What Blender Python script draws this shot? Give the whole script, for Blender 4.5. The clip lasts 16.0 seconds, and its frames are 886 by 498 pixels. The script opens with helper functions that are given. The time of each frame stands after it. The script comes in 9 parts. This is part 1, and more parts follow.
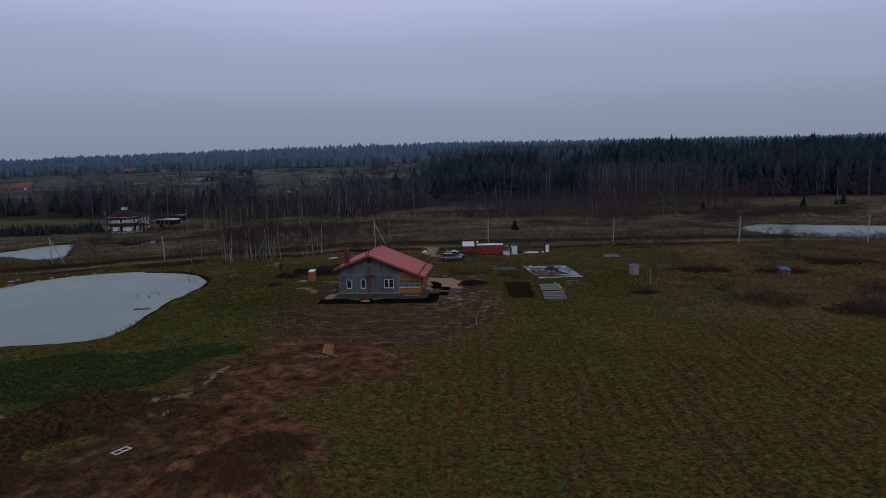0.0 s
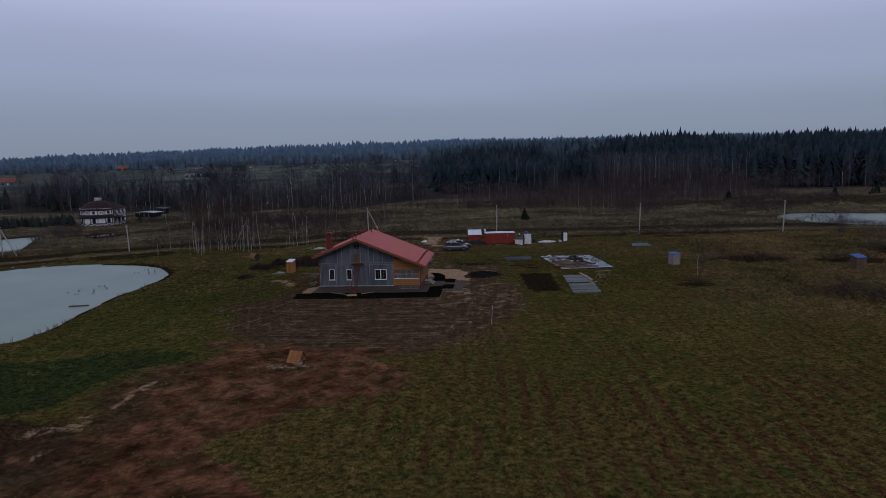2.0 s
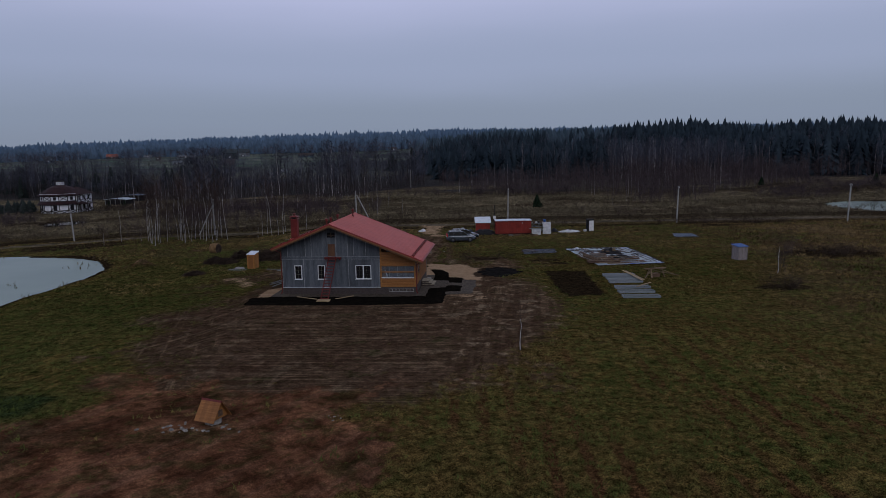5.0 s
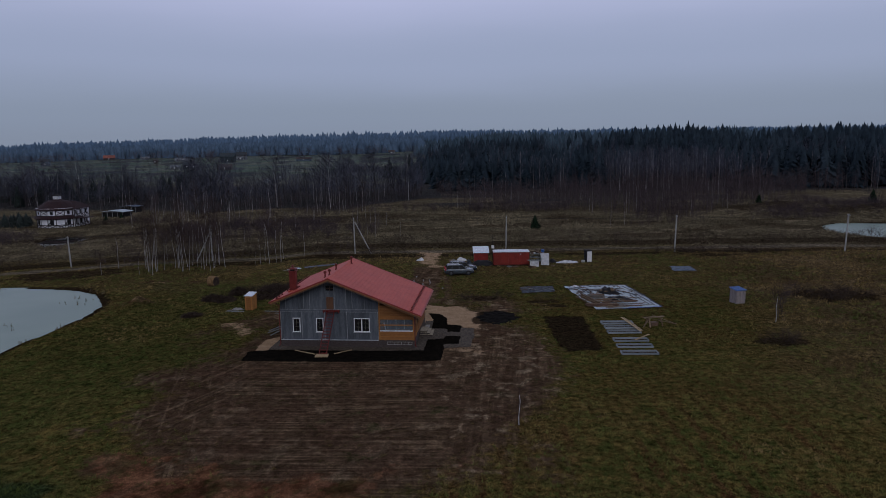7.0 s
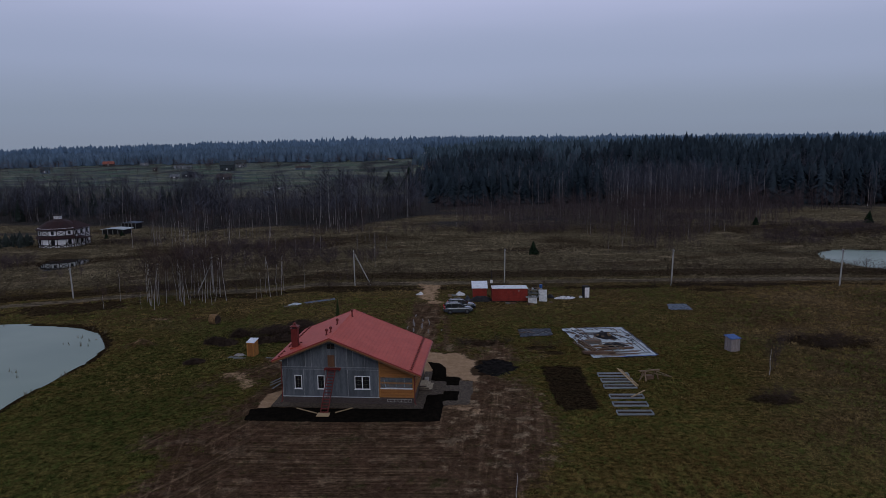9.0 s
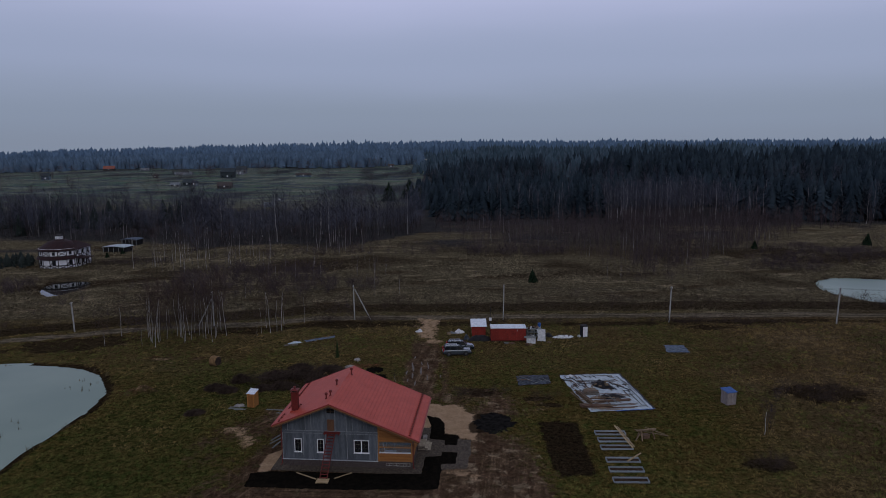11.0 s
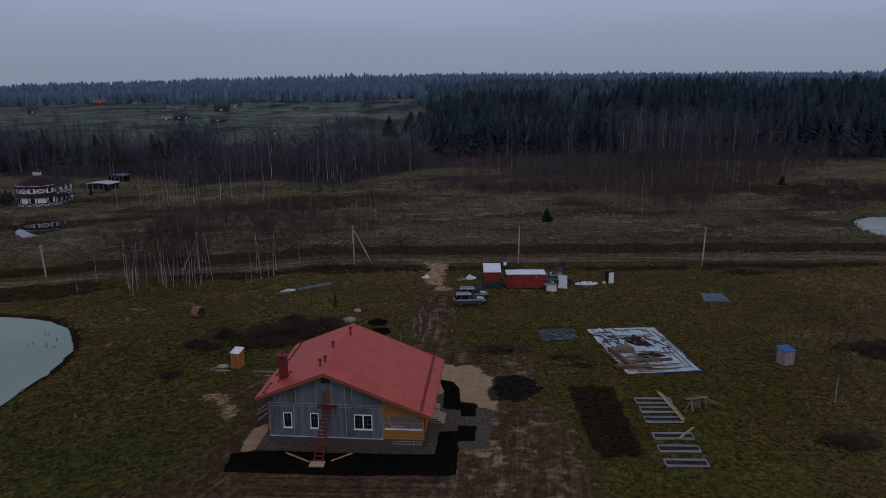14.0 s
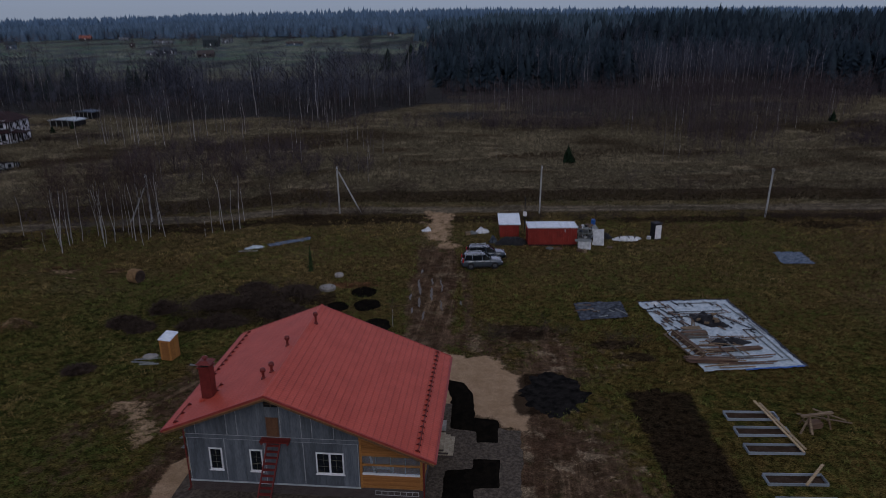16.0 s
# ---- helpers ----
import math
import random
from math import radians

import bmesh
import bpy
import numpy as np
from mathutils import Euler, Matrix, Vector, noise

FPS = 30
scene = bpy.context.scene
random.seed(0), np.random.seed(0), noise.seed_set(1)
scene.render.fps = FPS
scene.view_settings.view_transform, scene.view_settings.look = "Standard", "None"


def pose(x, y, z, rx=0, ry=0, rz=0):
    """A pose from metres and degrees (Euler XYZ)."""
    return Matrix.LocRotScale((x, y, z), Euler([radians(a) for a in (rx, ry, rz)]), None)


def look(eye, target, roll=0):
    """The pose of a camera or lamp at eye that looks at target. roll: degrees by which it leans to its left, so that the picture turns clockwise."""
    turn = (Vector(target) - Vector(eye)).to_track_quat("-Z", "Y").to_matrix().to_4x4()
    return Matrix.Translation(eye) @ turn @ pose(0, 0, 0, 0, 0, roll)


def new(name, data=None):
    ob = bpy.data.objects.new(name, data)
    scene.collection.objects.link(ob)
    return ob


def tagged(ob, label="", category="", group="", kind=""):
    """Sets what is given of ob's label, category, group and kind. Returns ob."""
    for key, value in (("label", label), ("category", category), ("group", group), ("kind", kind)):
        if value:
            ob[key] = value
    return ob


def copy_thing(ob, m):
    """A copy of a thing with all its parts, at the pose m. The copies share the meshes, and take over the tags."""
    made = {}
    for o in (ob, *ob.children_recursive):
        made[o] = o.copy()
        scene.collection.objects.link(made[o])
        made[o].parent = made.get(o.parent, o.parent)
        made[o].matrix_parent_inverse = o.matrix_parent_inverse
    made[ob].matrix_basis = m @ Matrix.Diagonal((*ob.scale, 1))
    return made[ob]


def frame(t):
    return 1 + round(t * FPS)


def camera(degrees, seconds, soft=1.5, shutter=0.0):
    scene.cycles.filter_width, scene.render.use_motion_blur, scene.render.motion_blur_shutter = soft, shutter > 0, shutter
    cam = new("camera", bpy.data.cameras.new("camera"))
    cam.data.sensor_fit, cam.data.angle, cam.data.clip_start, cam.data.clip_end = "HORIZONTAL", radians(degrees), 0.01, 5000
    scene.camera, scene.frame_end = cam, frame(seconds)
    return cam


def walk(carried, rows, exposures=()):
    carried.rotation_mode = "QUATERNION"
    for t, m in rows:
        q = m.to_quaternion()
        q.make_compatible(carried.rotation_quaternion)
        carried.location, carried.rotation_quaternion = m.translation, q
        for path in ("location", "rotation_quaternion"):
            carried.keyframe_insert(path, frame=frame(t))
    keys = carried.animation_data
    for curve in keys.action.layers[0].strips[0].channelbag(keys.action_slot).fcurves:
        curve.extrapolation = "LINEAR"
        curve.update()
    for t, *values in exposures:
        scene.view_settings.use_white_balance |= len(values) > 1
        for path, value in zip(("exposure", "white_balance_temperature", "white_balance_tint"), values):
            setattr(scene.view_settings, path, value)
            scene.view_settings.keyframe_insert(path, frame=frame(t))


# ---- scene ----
# ---------------------------------------------------------------- camera
cam = camera(66.5, 16.0, soft=0.62, shutter=0.5)
PATH = [
    (0, (0.681, -1.508, 23.184), (0.654, 0.474, 22.914), -1.2),
    (0.5, (0.511, 3.239, 21.918), (0.484, 5.221, 21.646), -1.2),
    (1, (0.253, 8.205, 20.612), (0.225, 10.186, 20.34), -1.3),
    (1.5, (0.026, 13.481, 19.262), (-0.002, 15.462, 18.992), -1.3),
    (2, (-0.217, 18.863, 17.931), (-0.244, 20.845, 17.663), -1.3),
    (2.5, (-0.43, 24.566, 16.54), (-0.458, 26.549, 16.274), -1.3),
    (3, (-0.837, 30.47, 15.126), (-0.863, 32.453, 14.863), -1.3),
    (3.5, (-1.158, 36.301, 13.852), (-1.183, 38.284, 13.59), -1.3),
    (3.7, (-1.238, 38.351, 13.509), (-1.262, 40.333, 13.245), -1.2),
    (5.8, (-0.939, 42.384, 16.109), (-0.961, 44.361, 15.811), -1.0),
    (6, (-1.013, 42.547, 16.64), (-1.032, 44.525, 16.346), -1.0),
    (6.5, (-1.051, 42.739, 18.397), (-1.069, 44.717, 18.102), -0.9),
    (7, (-1.106, 42.809, 20.063), (-1.122, 44.787, 19.767), -0.8),
    (7.5, (-1.153, 42.697, 21.684), (-1.168, 44.675, 21.388), -0.7),
    (8, (-1.098, 42.538, 23.364), (-1.112, 44.516, 23.069), -0.7),
    (8.5, (-1.12, 42.457, 25.03), (-1.132, 44.435, 24.738), -0.6),
    (9, (-1.12, 42.433, 26.088), (-1.132, 44.412, 25.798), -0.6),
    (9.2, (-1.076, 42.467, 26.338), (-1.089, 44.446, 26.048), -0.6),
    (11.5, (-0.96, 42.909, 34.664), (-0.971, 44.888, 34.375), -0.3),
    (12, (-1.189, 44.363, 35.382), (-1.198, 46.342, 35.098), -0.3),
    (12.5, (-1.531, 46.287, 35.168), (-1.539, 48.267, 34.886), -0.2),
    (13, (-1.78, 48.731, 33.893), (-1.791, 50.701, 33.549), -0.3),
    (13.5, (-2.129, 51.779, 32.479), (-2.143, 53.735, 32.061), -0.3),
    (14, (-2.529, 55.642, 31.048), (-2.543, 57.586, 30.575), -0.4),
    (14.5, (-2.658, 60.19, 29.72), (-2.676, 62.133, 29.249), -0.5),
    (15, (-2.823, 65.309, 28.318), (-2.842, 67.253, 27.848), -0.4),
    (15.5, (-2.977, 70.872, 27.053), (-2.997, 72.806, 26.543), -0.4),
    (16, (-3.056, 76.597, 26.35), (-3.077, 78.494, 25.717), -0.4),
]
walk(cam, [(t, look(eye, target, roll)) for t, eye, target, roll in PATH])

# ---------------------------------------------------------------- world and light
world = bpy.data.worlds.new("overcast_sky")
scene.world = world
world.use_nodes = True
wn, wl = world.node_tree.nodes, world.node_tree.links
wn.clear()
w_out = wn.new("ShaderNodeOutputWorld")
w_bg = wn.new("ShaderNodeBackground")
w_sky = wn.new("ShaderNodeTexSky")
w_sky.sky_type = "NISHITA"
w_sky.sun_disc = False
w_sky.sun_elevation, w_sky.sun_rotation = radians(40), radians(200)
w_sky.air_density, w_sky.dust_density = 1.5, 3.0
w_tc = wn.new("ShaderNodeTexCoord")
w_sep = wn.new("ShaderNodeSeparateXYZ")
w_noise = wn.new("ShaderNodeTexNoise")
w_map = wn.new("ShaderNodeMapping")
w_map.inputs["Scale"].default_value = (1.0, 1.0, 5.0)
w_noise.inputs["Scale"].default_value = 1.6
w_noise.inputs["Detail"].default_value = 4.0
w_add = wn.new("ShaderNodeMath")
w_add.operation = "MULTIPLY_ADD"
w_add.inputs[1].default_value = 0.06
w_ramp = wn.new("ShaderNodeValToRGB")
ramp = w_ramp.color_ramp
ramp.interpolation = "EASE"
SKY = [(0.0, (0.228, 0.272, 0.362)), (0.05, (0.238, 0.290, 0.398)), (0.13, (0.305, 0.358, 0.520)), (0.27, (0.520, 0.545, 0.800)), (0.6, (0.42, 0.44, 0.60)), (1.0, (0.36, 0.38, 0.49))]
while len(ramp.elements) < len(SKY):
    ramp.elements.new(0.5)
for e, (p, c) in zip(ramp.elements, SKY):
    e.position, e.color = p, (*c, 1)
w_mix = wn.new("ShaderNodeMix")
w_mix.data_type = "RGBA"
w_mix.inputs[0].default_value = 0.94
w_scale = wn.new("ShaderNodeVectorMath")
w_scale.operation = "SCALE"
w_scale.inputs["Scale"].default_value = 0.08
wl.new(w_tc.outputs["Generated"], w_sep.inputs[0])
wl.new(w_tc.outputs["Generated"], w_map.inputs[0])
wl.new(w_map.outputs[0], w_noise.inputs["Vector"])
w_off = wn.new("ShaderNodeMath")
w_off.operation = "SUBTRACT"
w_off.inputs[1].default_value = 0.5
wl.new(w_noise.outputs["Fac"], w_off.inputs[0])
wl.new(w_off.outputs[0], w_add.inputs[0])
wl.new(w_sep.outputs["Z"], w_add.inputs[2])
wl.new(w_add.outputs[0], w_ramp.inputs[0])
wl.new(w_sky.outputs[0], w_scale.inputs[0])
wl.new(w_scale.outputs[0], w_mix.inputs["A"])
wl.new(w_ramp.outputs[0], w_mix.inputs["B"])
wl.new(w_mix.outputs["Result"], w_bg.inputs["Color"])
wl.new(w_bg.outputs[0], w_out.inputs["Surface"])

sun_data = bpy.data.lights.new("sun", "SUN")
sun_data.energy, sun_data.angle, sun_data.color = 0.5, radians(30), (1.0, 0.97, 0.93)
sun = new("sun", sun_data)
sun.matrix_world = look((40, -80, 100), (0, 60, 0))


# ---------------------------------------------------------------- materials
def mat_new(name):
    m = bpy.data.materials.new(name)
    m.use_nodes = True
    nt = m.node_tree
    nt.nodes.clear()
    out = nt.nodes.new("ShaderNodeOutputMaterial")
    b = nt.nodes.new("ShaderNodeBsdfPrincipled")
    nt.links.new(b.outputs[0], out.inputs["Surface"])
    return m, nt, b


def n_noise(nt, scale, detail=3.0, stretch=(1, 1, 1), rough=0.55, coord="Object"):
    tc = nt.nodes.new("ShaderNodeTexCoord")
    mp = nt.nodes.new("ShaderNodeMapping")
    mp.inputs["Scale"].default_value = stretch
    t = nt.nodes.new("ShaderNodeTexNoise")
    t.inputs["Scale"].default_value = scale
    t.inputs["Detail"].default_value = detail
    t.inputs["Roughness"].default_value = rough
    nt.links.new(tc.outputs[coord], mp.inputs[0])
    nt.links.new(mp.outputs[0], t.inputs["Vector"])
    return t.outputs["Fac"]


def n_range(nt, fac, a, b, lo=0.0, hi=1.0):
    m = nt.nodes.new("ShaderNodeMapRange")
    m.interpolation_type = "SMOOTHSTEP"
    for k, val in zip((1, 2, 3, 4), (a, b, lo, hi)):
        m.inputs[k].default_value = val
    nt.links.new(fac, m.inputs[0])
    return m.outputs[0]


def n_math(nt, op, a, b):
    m = nt.nodes.new("ShaderNodeMath")
    m.operation = op
    for k, x in enumerate((a, b)):
        if isinstance(x, (int, float)):
            m.inputs[k].default_value = x
        else:
            nt.links.new(x, m.inputs[k])
    return m.outputs[0]


def n_mix(nt, fac, a, b, blend="MIX"):
    m = nt.nodes.new("ShaderNodeMix")
    m.data_type = "RGBA"
    m.blend_type = blend
    if isinstance(fac, (int, float)):
        m.inputs[0].default_value = fac
    else:
        nt.links.new(fac, m.inputs[0])
    for key, x in (("A", a), ("B", b)):
        if isinstance(x, tuple):
            m.inputs[key].default_value = (*x[:3], 1)
        else:
            nt.links.new(x, m.inputs[key])
    return m.outputs["Result"]


def n_bump(nt, b, height, strength, distance):
    k = nt.nodes.new("ShaderNodeBump")
    k.inputs["Strength"].default_value = strength
    k.inputs["Distance"].default_value = distance
    nt.links.new(height, k.inputs["Height"])
    nt.links.new(k.outputs[0], b.inputs["Normal"])


def plain(name, c1, c2, scale=3.0, rough=0.7, metal=0.0, stretch=(1, 1, 1), bump=0.0, dist=0.02, rnd=0.0, fine=None, spec=0.22):
    """Two-tone surface: a coarse and a fine noise mix the colours, with optional grain, relief and object variation."""
    m, nt, b = mat_new(name)
    f1 = n_range(nt, n_noise(nt, scale, 4.0, stretch), 0.32, 0.68)
    f2 = n_noise(nt, fine or scale * 9, 3.0, stretch)
    col = n_mix(nt, f1, c1, c2)
    dark = n_range(nt, f2, 0.25, 0.75, 0.78, 1.18)
    mul = nt.nodes.new("ShaderNodeVectorMath")
    mul.operation = "SCALE"
    nt.links.new(col, mul.inputs[0])
    if rnd:
        oi = nt.nodes.new("ShaderNodeObjectInfo")
        dark = n_math(nt, "MULTIPLY", dark, n_range(nt, oi.outputs["Random"], 0, 1, 1 - rnd, 1 + rnd))
    nt.links.new(dark, mul.inputs["Scale"])
    nt.links.new(mul.outputs[0], b.inputs["Base Color"])
    b.inputs["Roughness"].default_value = rough
    b.inputs["Metallic"].default_value = metal
    b.inputs["Specular IOR Level"].default_value = spec
    if bump:
        n_bump(nt, b, f2, bump, dist)
    return m


M_panel = plain("cement_board", (0.060, 0.069, 0.080), (0.096, 0.108, 0.121), 1.3, 0.85, stretch=(2.2, 2.2, 0.30), rnd=0.17, bump=0.15, dist=0.004)
M_board_joint = plain("joint_filler", (0.28, 0.29, 0.30), (0.20, 0.21, 0.22), 3, 0.9)
M_roof_trim = plain("dark_red_trim", (0.20, 0.030, 0.026), (0.25, 0.04, 0.034), 2.0, 0.45)
M_red_dark = plain("oxide_red_paint", (0.092, 0.0135, 0.0115), (0.130, 0.020, 0.017), 2.0, 0.5)
M_wood_honey = plain("honey_timber", (0.23, 0.097, 0.026), (0.31, 0.142, 0.042), 2.0, 0.6, stretch=(1, 1, 9), rnd=0.12)
M_wood_cladding = plain("stained_cladding", (0.185, 0.075, 0.021), (0.265, 0.115, 0.036), 1.5, 0.55, stretch=(0.3, 0.3, 8), rnd=0.14)
M_wood_soffit = plain("varnished_soffit", (0.19, 0.085, 0.035), (0.26, 0.12, 0.05), 2.0, 0.6, stretch=(0.4, 4, 4))
M_wood_grey = plain("weathered_board", (0.098, 0.108, 0.106), (0.172, 0.184, 0.178), 2.0, 0.85, stretch=(0.4, 5, 5), rnd=0.2)
M_wood_raw = plain("raw_plank", (0.105, 0.074, 0.044), (0.18, 0.132, 0.082), 2.0, 0.8, stretch=(0.4, 6, 6), rnd=0.25)
M_wood_dark = plain("dark_reddish_boards", (0.052, 0.032, 0.023), (0.115, 0.070, 0.048), 2.0, 0.85, stretch=(0.5, 4, 4), rnd=0.25)
M_wood_brown = plain("brown_board", (0.072, 0.044, 0.028), (0.120, 0.074, 0.047), 2.0, 0.75, stretch=(0.5, 5, 5), rnd=0.2)
M_wood_pale = plain("fresh_pale_plank", (0.26, 0.19, 0.105), (0.36, 0.275, 0.165), 2.0, 0.8, stretch=(0.4, 6, 6), rnd=0.2)
M_barge = plain("brown_barge_board", (0.085, 0.045, 0.022), (0.125, 0.066, 0.032), 2.0, 0.6, stretch=(4, 1, 1))
M_pane_dark = plain("unlit_pane", (0.006, 0.007, 0.009), (0.012, 0.013, 0.016), 2.0, 0.25, spec=0.2)
M_white = plain("white_frame", (0.55, 0.56, 0.57), (0.64, 0.64, 0.64), 2.0, 0.4, fine=30)
M_glazing = plain("dull_gold_bar", (0.105, 0.098, 0.065), (0.135, 0.125, 0.085), 3.0, 0.4)
M_door = plain("brown_door_panel", (0.088, 0.042, 0.022), (0.112, 0.056, 0.030), 1.2, 0.6, stretch=(3, 3, 0.4))
M_step = plain("tan_paving", (0.20, 0.172, 0.125), (0.29, 0.255, 0.19), 3.0, 0.85, rnd=0.12)
M_white_sheet = plain("white_sheeting", (0.38, 0.40, 0.41), (0.58, 0.59, 0.60), 2.5, 0.55, bump=0.5, dist=0.08)
M_white_sheeting = plain("white_coated_sheet", (0.44, 0.50, 0.56), (0.60, 0.65, 0.70), 1.5, 0.5, stretch=(1, 5, 1))
M_metal_sheet = plain("zinc_sheet", (0.36, 0.39, 0.42), (0.50, 0.53, 0.55), 1.5, 0.45, metal=0.35)
M_concrete = plain("concrete", (0.16, 0.155, 0.145), (0.25, 0.24, 0.23), 2.0, 0.9, bump=0.3, dist=0.01)
M_pole = plain("concrete_pole", (0.22, 0.22, 0.215), (0.31, 0.31, 0.30), 1.0, 0.85)
M_black_soil = plain("black_peat_soil", (0.0045, 0.004, 0.0035), (0.009, 0.0075, 0.006), 2.2, 1.0, bump=1.0, dist=0.08, fine=12, spec=0.0)
M_dark_soil = plain("dug_soil", (0.030, 0.020, 0.014), (0.052, 0.036, 0.026), 1.2, 1.0, bump=1.0, dist=0.12, fine=7, spec=0.0)
M_gravel = plain("crushed_stone", (0.034, 0.027, 0.0195), (0.086, 0.069, 0.052), 5.0, 0.95, bump=1.0, dist=0.08, fine=9)
M_black = plain("black_rubber", (0.010, 0.010, 0.011), (0.018, 0.018, 0.02), 3.0, 0.8)
M_black_film = plain("black_film", (0.007, 0.007, 0.008), (0.016, 0.016, 0.018), 2.0, 0.6, spec=0.15, bump=0.6, dist=0.08)
M_tarp = plain("silver_tarpaulin", (0.27, 0.33, 0.365), (0.40, 0.455, 0.49), 1.6, 0.75, spec=0.1, bump=0.6, dist=0.08, fine=5)
M_tarp_dark = plain("slate_blue_tarpaulin", (0.012, 0.015, 0.021), (0.066, 0.078, 0.094), 2.6, 0.75, spec=0.1, bump=0.6, dist=0.08, fine=6)
M_tarp_blue = plain("blue_grey_tarpaulin", (0.032, 0.050, 0.078), (0.100, 0.128, 0.165), 2.4, 0.7, spec=0.15, bump=0.8, dist=0.08, fine=6)
M_blue = plain("blue_paint", (0.014, 0.060, 0.20), (0.022, 0.085, 0.26), 3.0, 0.5)
M_cabin_red = plain("red_painted_steel", (0.150, 0.018, 0.013), (0.205, 0.026, 0.018), 1.2, 0.55, rnd=0.05)
M_void_shade = plain("void_shade", (0.006, 0.006, 0.007), (0.012, 0.012, 0.013), 3.0, 0.9)
M_manor_roof = plain("maroon_shingle", (0.014, 0.006, 0.007), (0.024, 0.009, 0.010), 0.9, 0.8)
M_timber_black = plain("black_timber", (0.012, 0.010, 0.010), (0.022, 0.018, 0.017), 2.0, 0.7)
M_plaster = plain("white_plaster", (0.52, 0.54, 0.57), (0.66, 0.67, 0.69), 1.4, 0.9)
M_stone = plain("pale_rubble", (0.14, 0.13, 0.115), (0.25, 0.235, 0.21), 3.0, 0.9, rnd=0.25)
M_bark = plain("birch_bark", (0.16, 0.155, 0.15), (0.52, 0.51, 0.50), 3.0, 0.85, stretch=(1, 1, 0.6), fine=7, rnd=0.2)
M_bark_dark = plain("grey_bark", (0.075, 0.060, 0.052), (0.12, 0.10, 0.085), 2.0, 0.9, rnd=0.2)
M_twig = plain("birch_twigs", (0.046, 0.032, 0.028), (0.072, 0.050, 0.043), 0.25, 0.9, rnd=0.15, spec=0.0)
M_bush = plain("dry_brush", (0.030, 0.022, 0.018), (0.058, 0.043, 0.034), 1.5, 0.95, spec=0.0)
M_needle = plain("spruce_needles", (0.007, 0.012, 0.011), (0.015, 0.022, 0.019), 0.07, 0.9, fine=0.8)
M_needle_near = plain("spruce_needles_near", (0.007, 0.013, 0.008), (0.014, 0.023, 0.013), 0.9, 0.9, spec=0.0)
M_reed = plain("dry_reed", (0.13, 0.105, 0.06), (0.20, 0.165, 0.095), 0.5, 0.95)


def brick_mat():
    m, nt, b = mat_new("dark_brick")
    tc = nt.nodes.new("ShaderNodeTexCoord")
    t = nt.nodes.new("ShaderNodeTexBrick")
    mp = nt.nodes.new("ShaderNodeMapping")
    mp.inputs["Rotation"].default_value = (radians(90), 0, 0)
    nt.links.new(tc.outputs["Object"], mp.inputs[0])
    nt.links.new(mp.outputs[0], t.inputs["Vector"])
    t.inputs["Scale"].default_value = 1.0
    t.inputs["Brick Width"].default_value, t.inputs["Row Height"].default_value, t.inputs["Mortar Size"].default_value = 0.26, 0.075, 0.008
    t.inputs["Color1"].default_value, t.inputs["Color2"].default_value = (0.026, 0.017, 0.015, 1), (0.044, 0.028, 0.024, 1)
    t.inputs["Mortar"].default_value = (0.060, 0.054, 0.050, 1)
    nt.links.new(t.outputs["Color"], b.inputs["Base Color"])
    b.inputs["Roughness"].default_value = 0.85
    n_bump(nt, b, t.outputs["Fac"], -0.5, 0.01)
    return m


def glass_mat(name, tint, rough=0.03):
    m, nt, b = mat_new(name)
    b.inputs["Base Color"].default_value = (*tint, 1)
    b.inputs["Roughness"].default_value = rough
    b.inputs["Specular IOR Level"].default_value = 0.8
    f = n_noise(nt, 1.2, 2.0)
    n_bump(nt, b, f, 0.05, 0.02)
    return m


def clear_mat(name, tint, rough=0.1, solid=0.35):
    """Thin film: part see-through, part glossy."""
    m, nt, b = mat_new(name)
    b.inputs["Base Color"].default_value = (*tint, 1)
    b.inputs["Roughness"].default_value = rough
    b.inputs["Alpha"].default_value = solid
    f = n_noise(nt, 3.0, 3.0)
    n_bump(nt, b, f, 0.3, 0.03)
    return m


def car_paint(name, c):
    m, nt, b = mat_new(name)
    f = n_noise(nt, 6.0, 3.0)
    nt.links.new(n_mix(nt, n_range(nt, f, 0.3, 0.7), c, tuple(0.8 * x for x in c)), b.inputs["Base Color"])
    b.inputs["Metallic"].default_value = 0.35
    b.inputs["Roughness"].default_value = 0.22
    b.inputs["Coat Weight"].default_value = 0.6
    return m


def lamp_lens(name, c):
    m, nt, b = mat_new(name)
    b.inputs["Base Color"].default_value = (*c, 1)
    b.inputs["Roughness"].default_value = 0.15
    return m


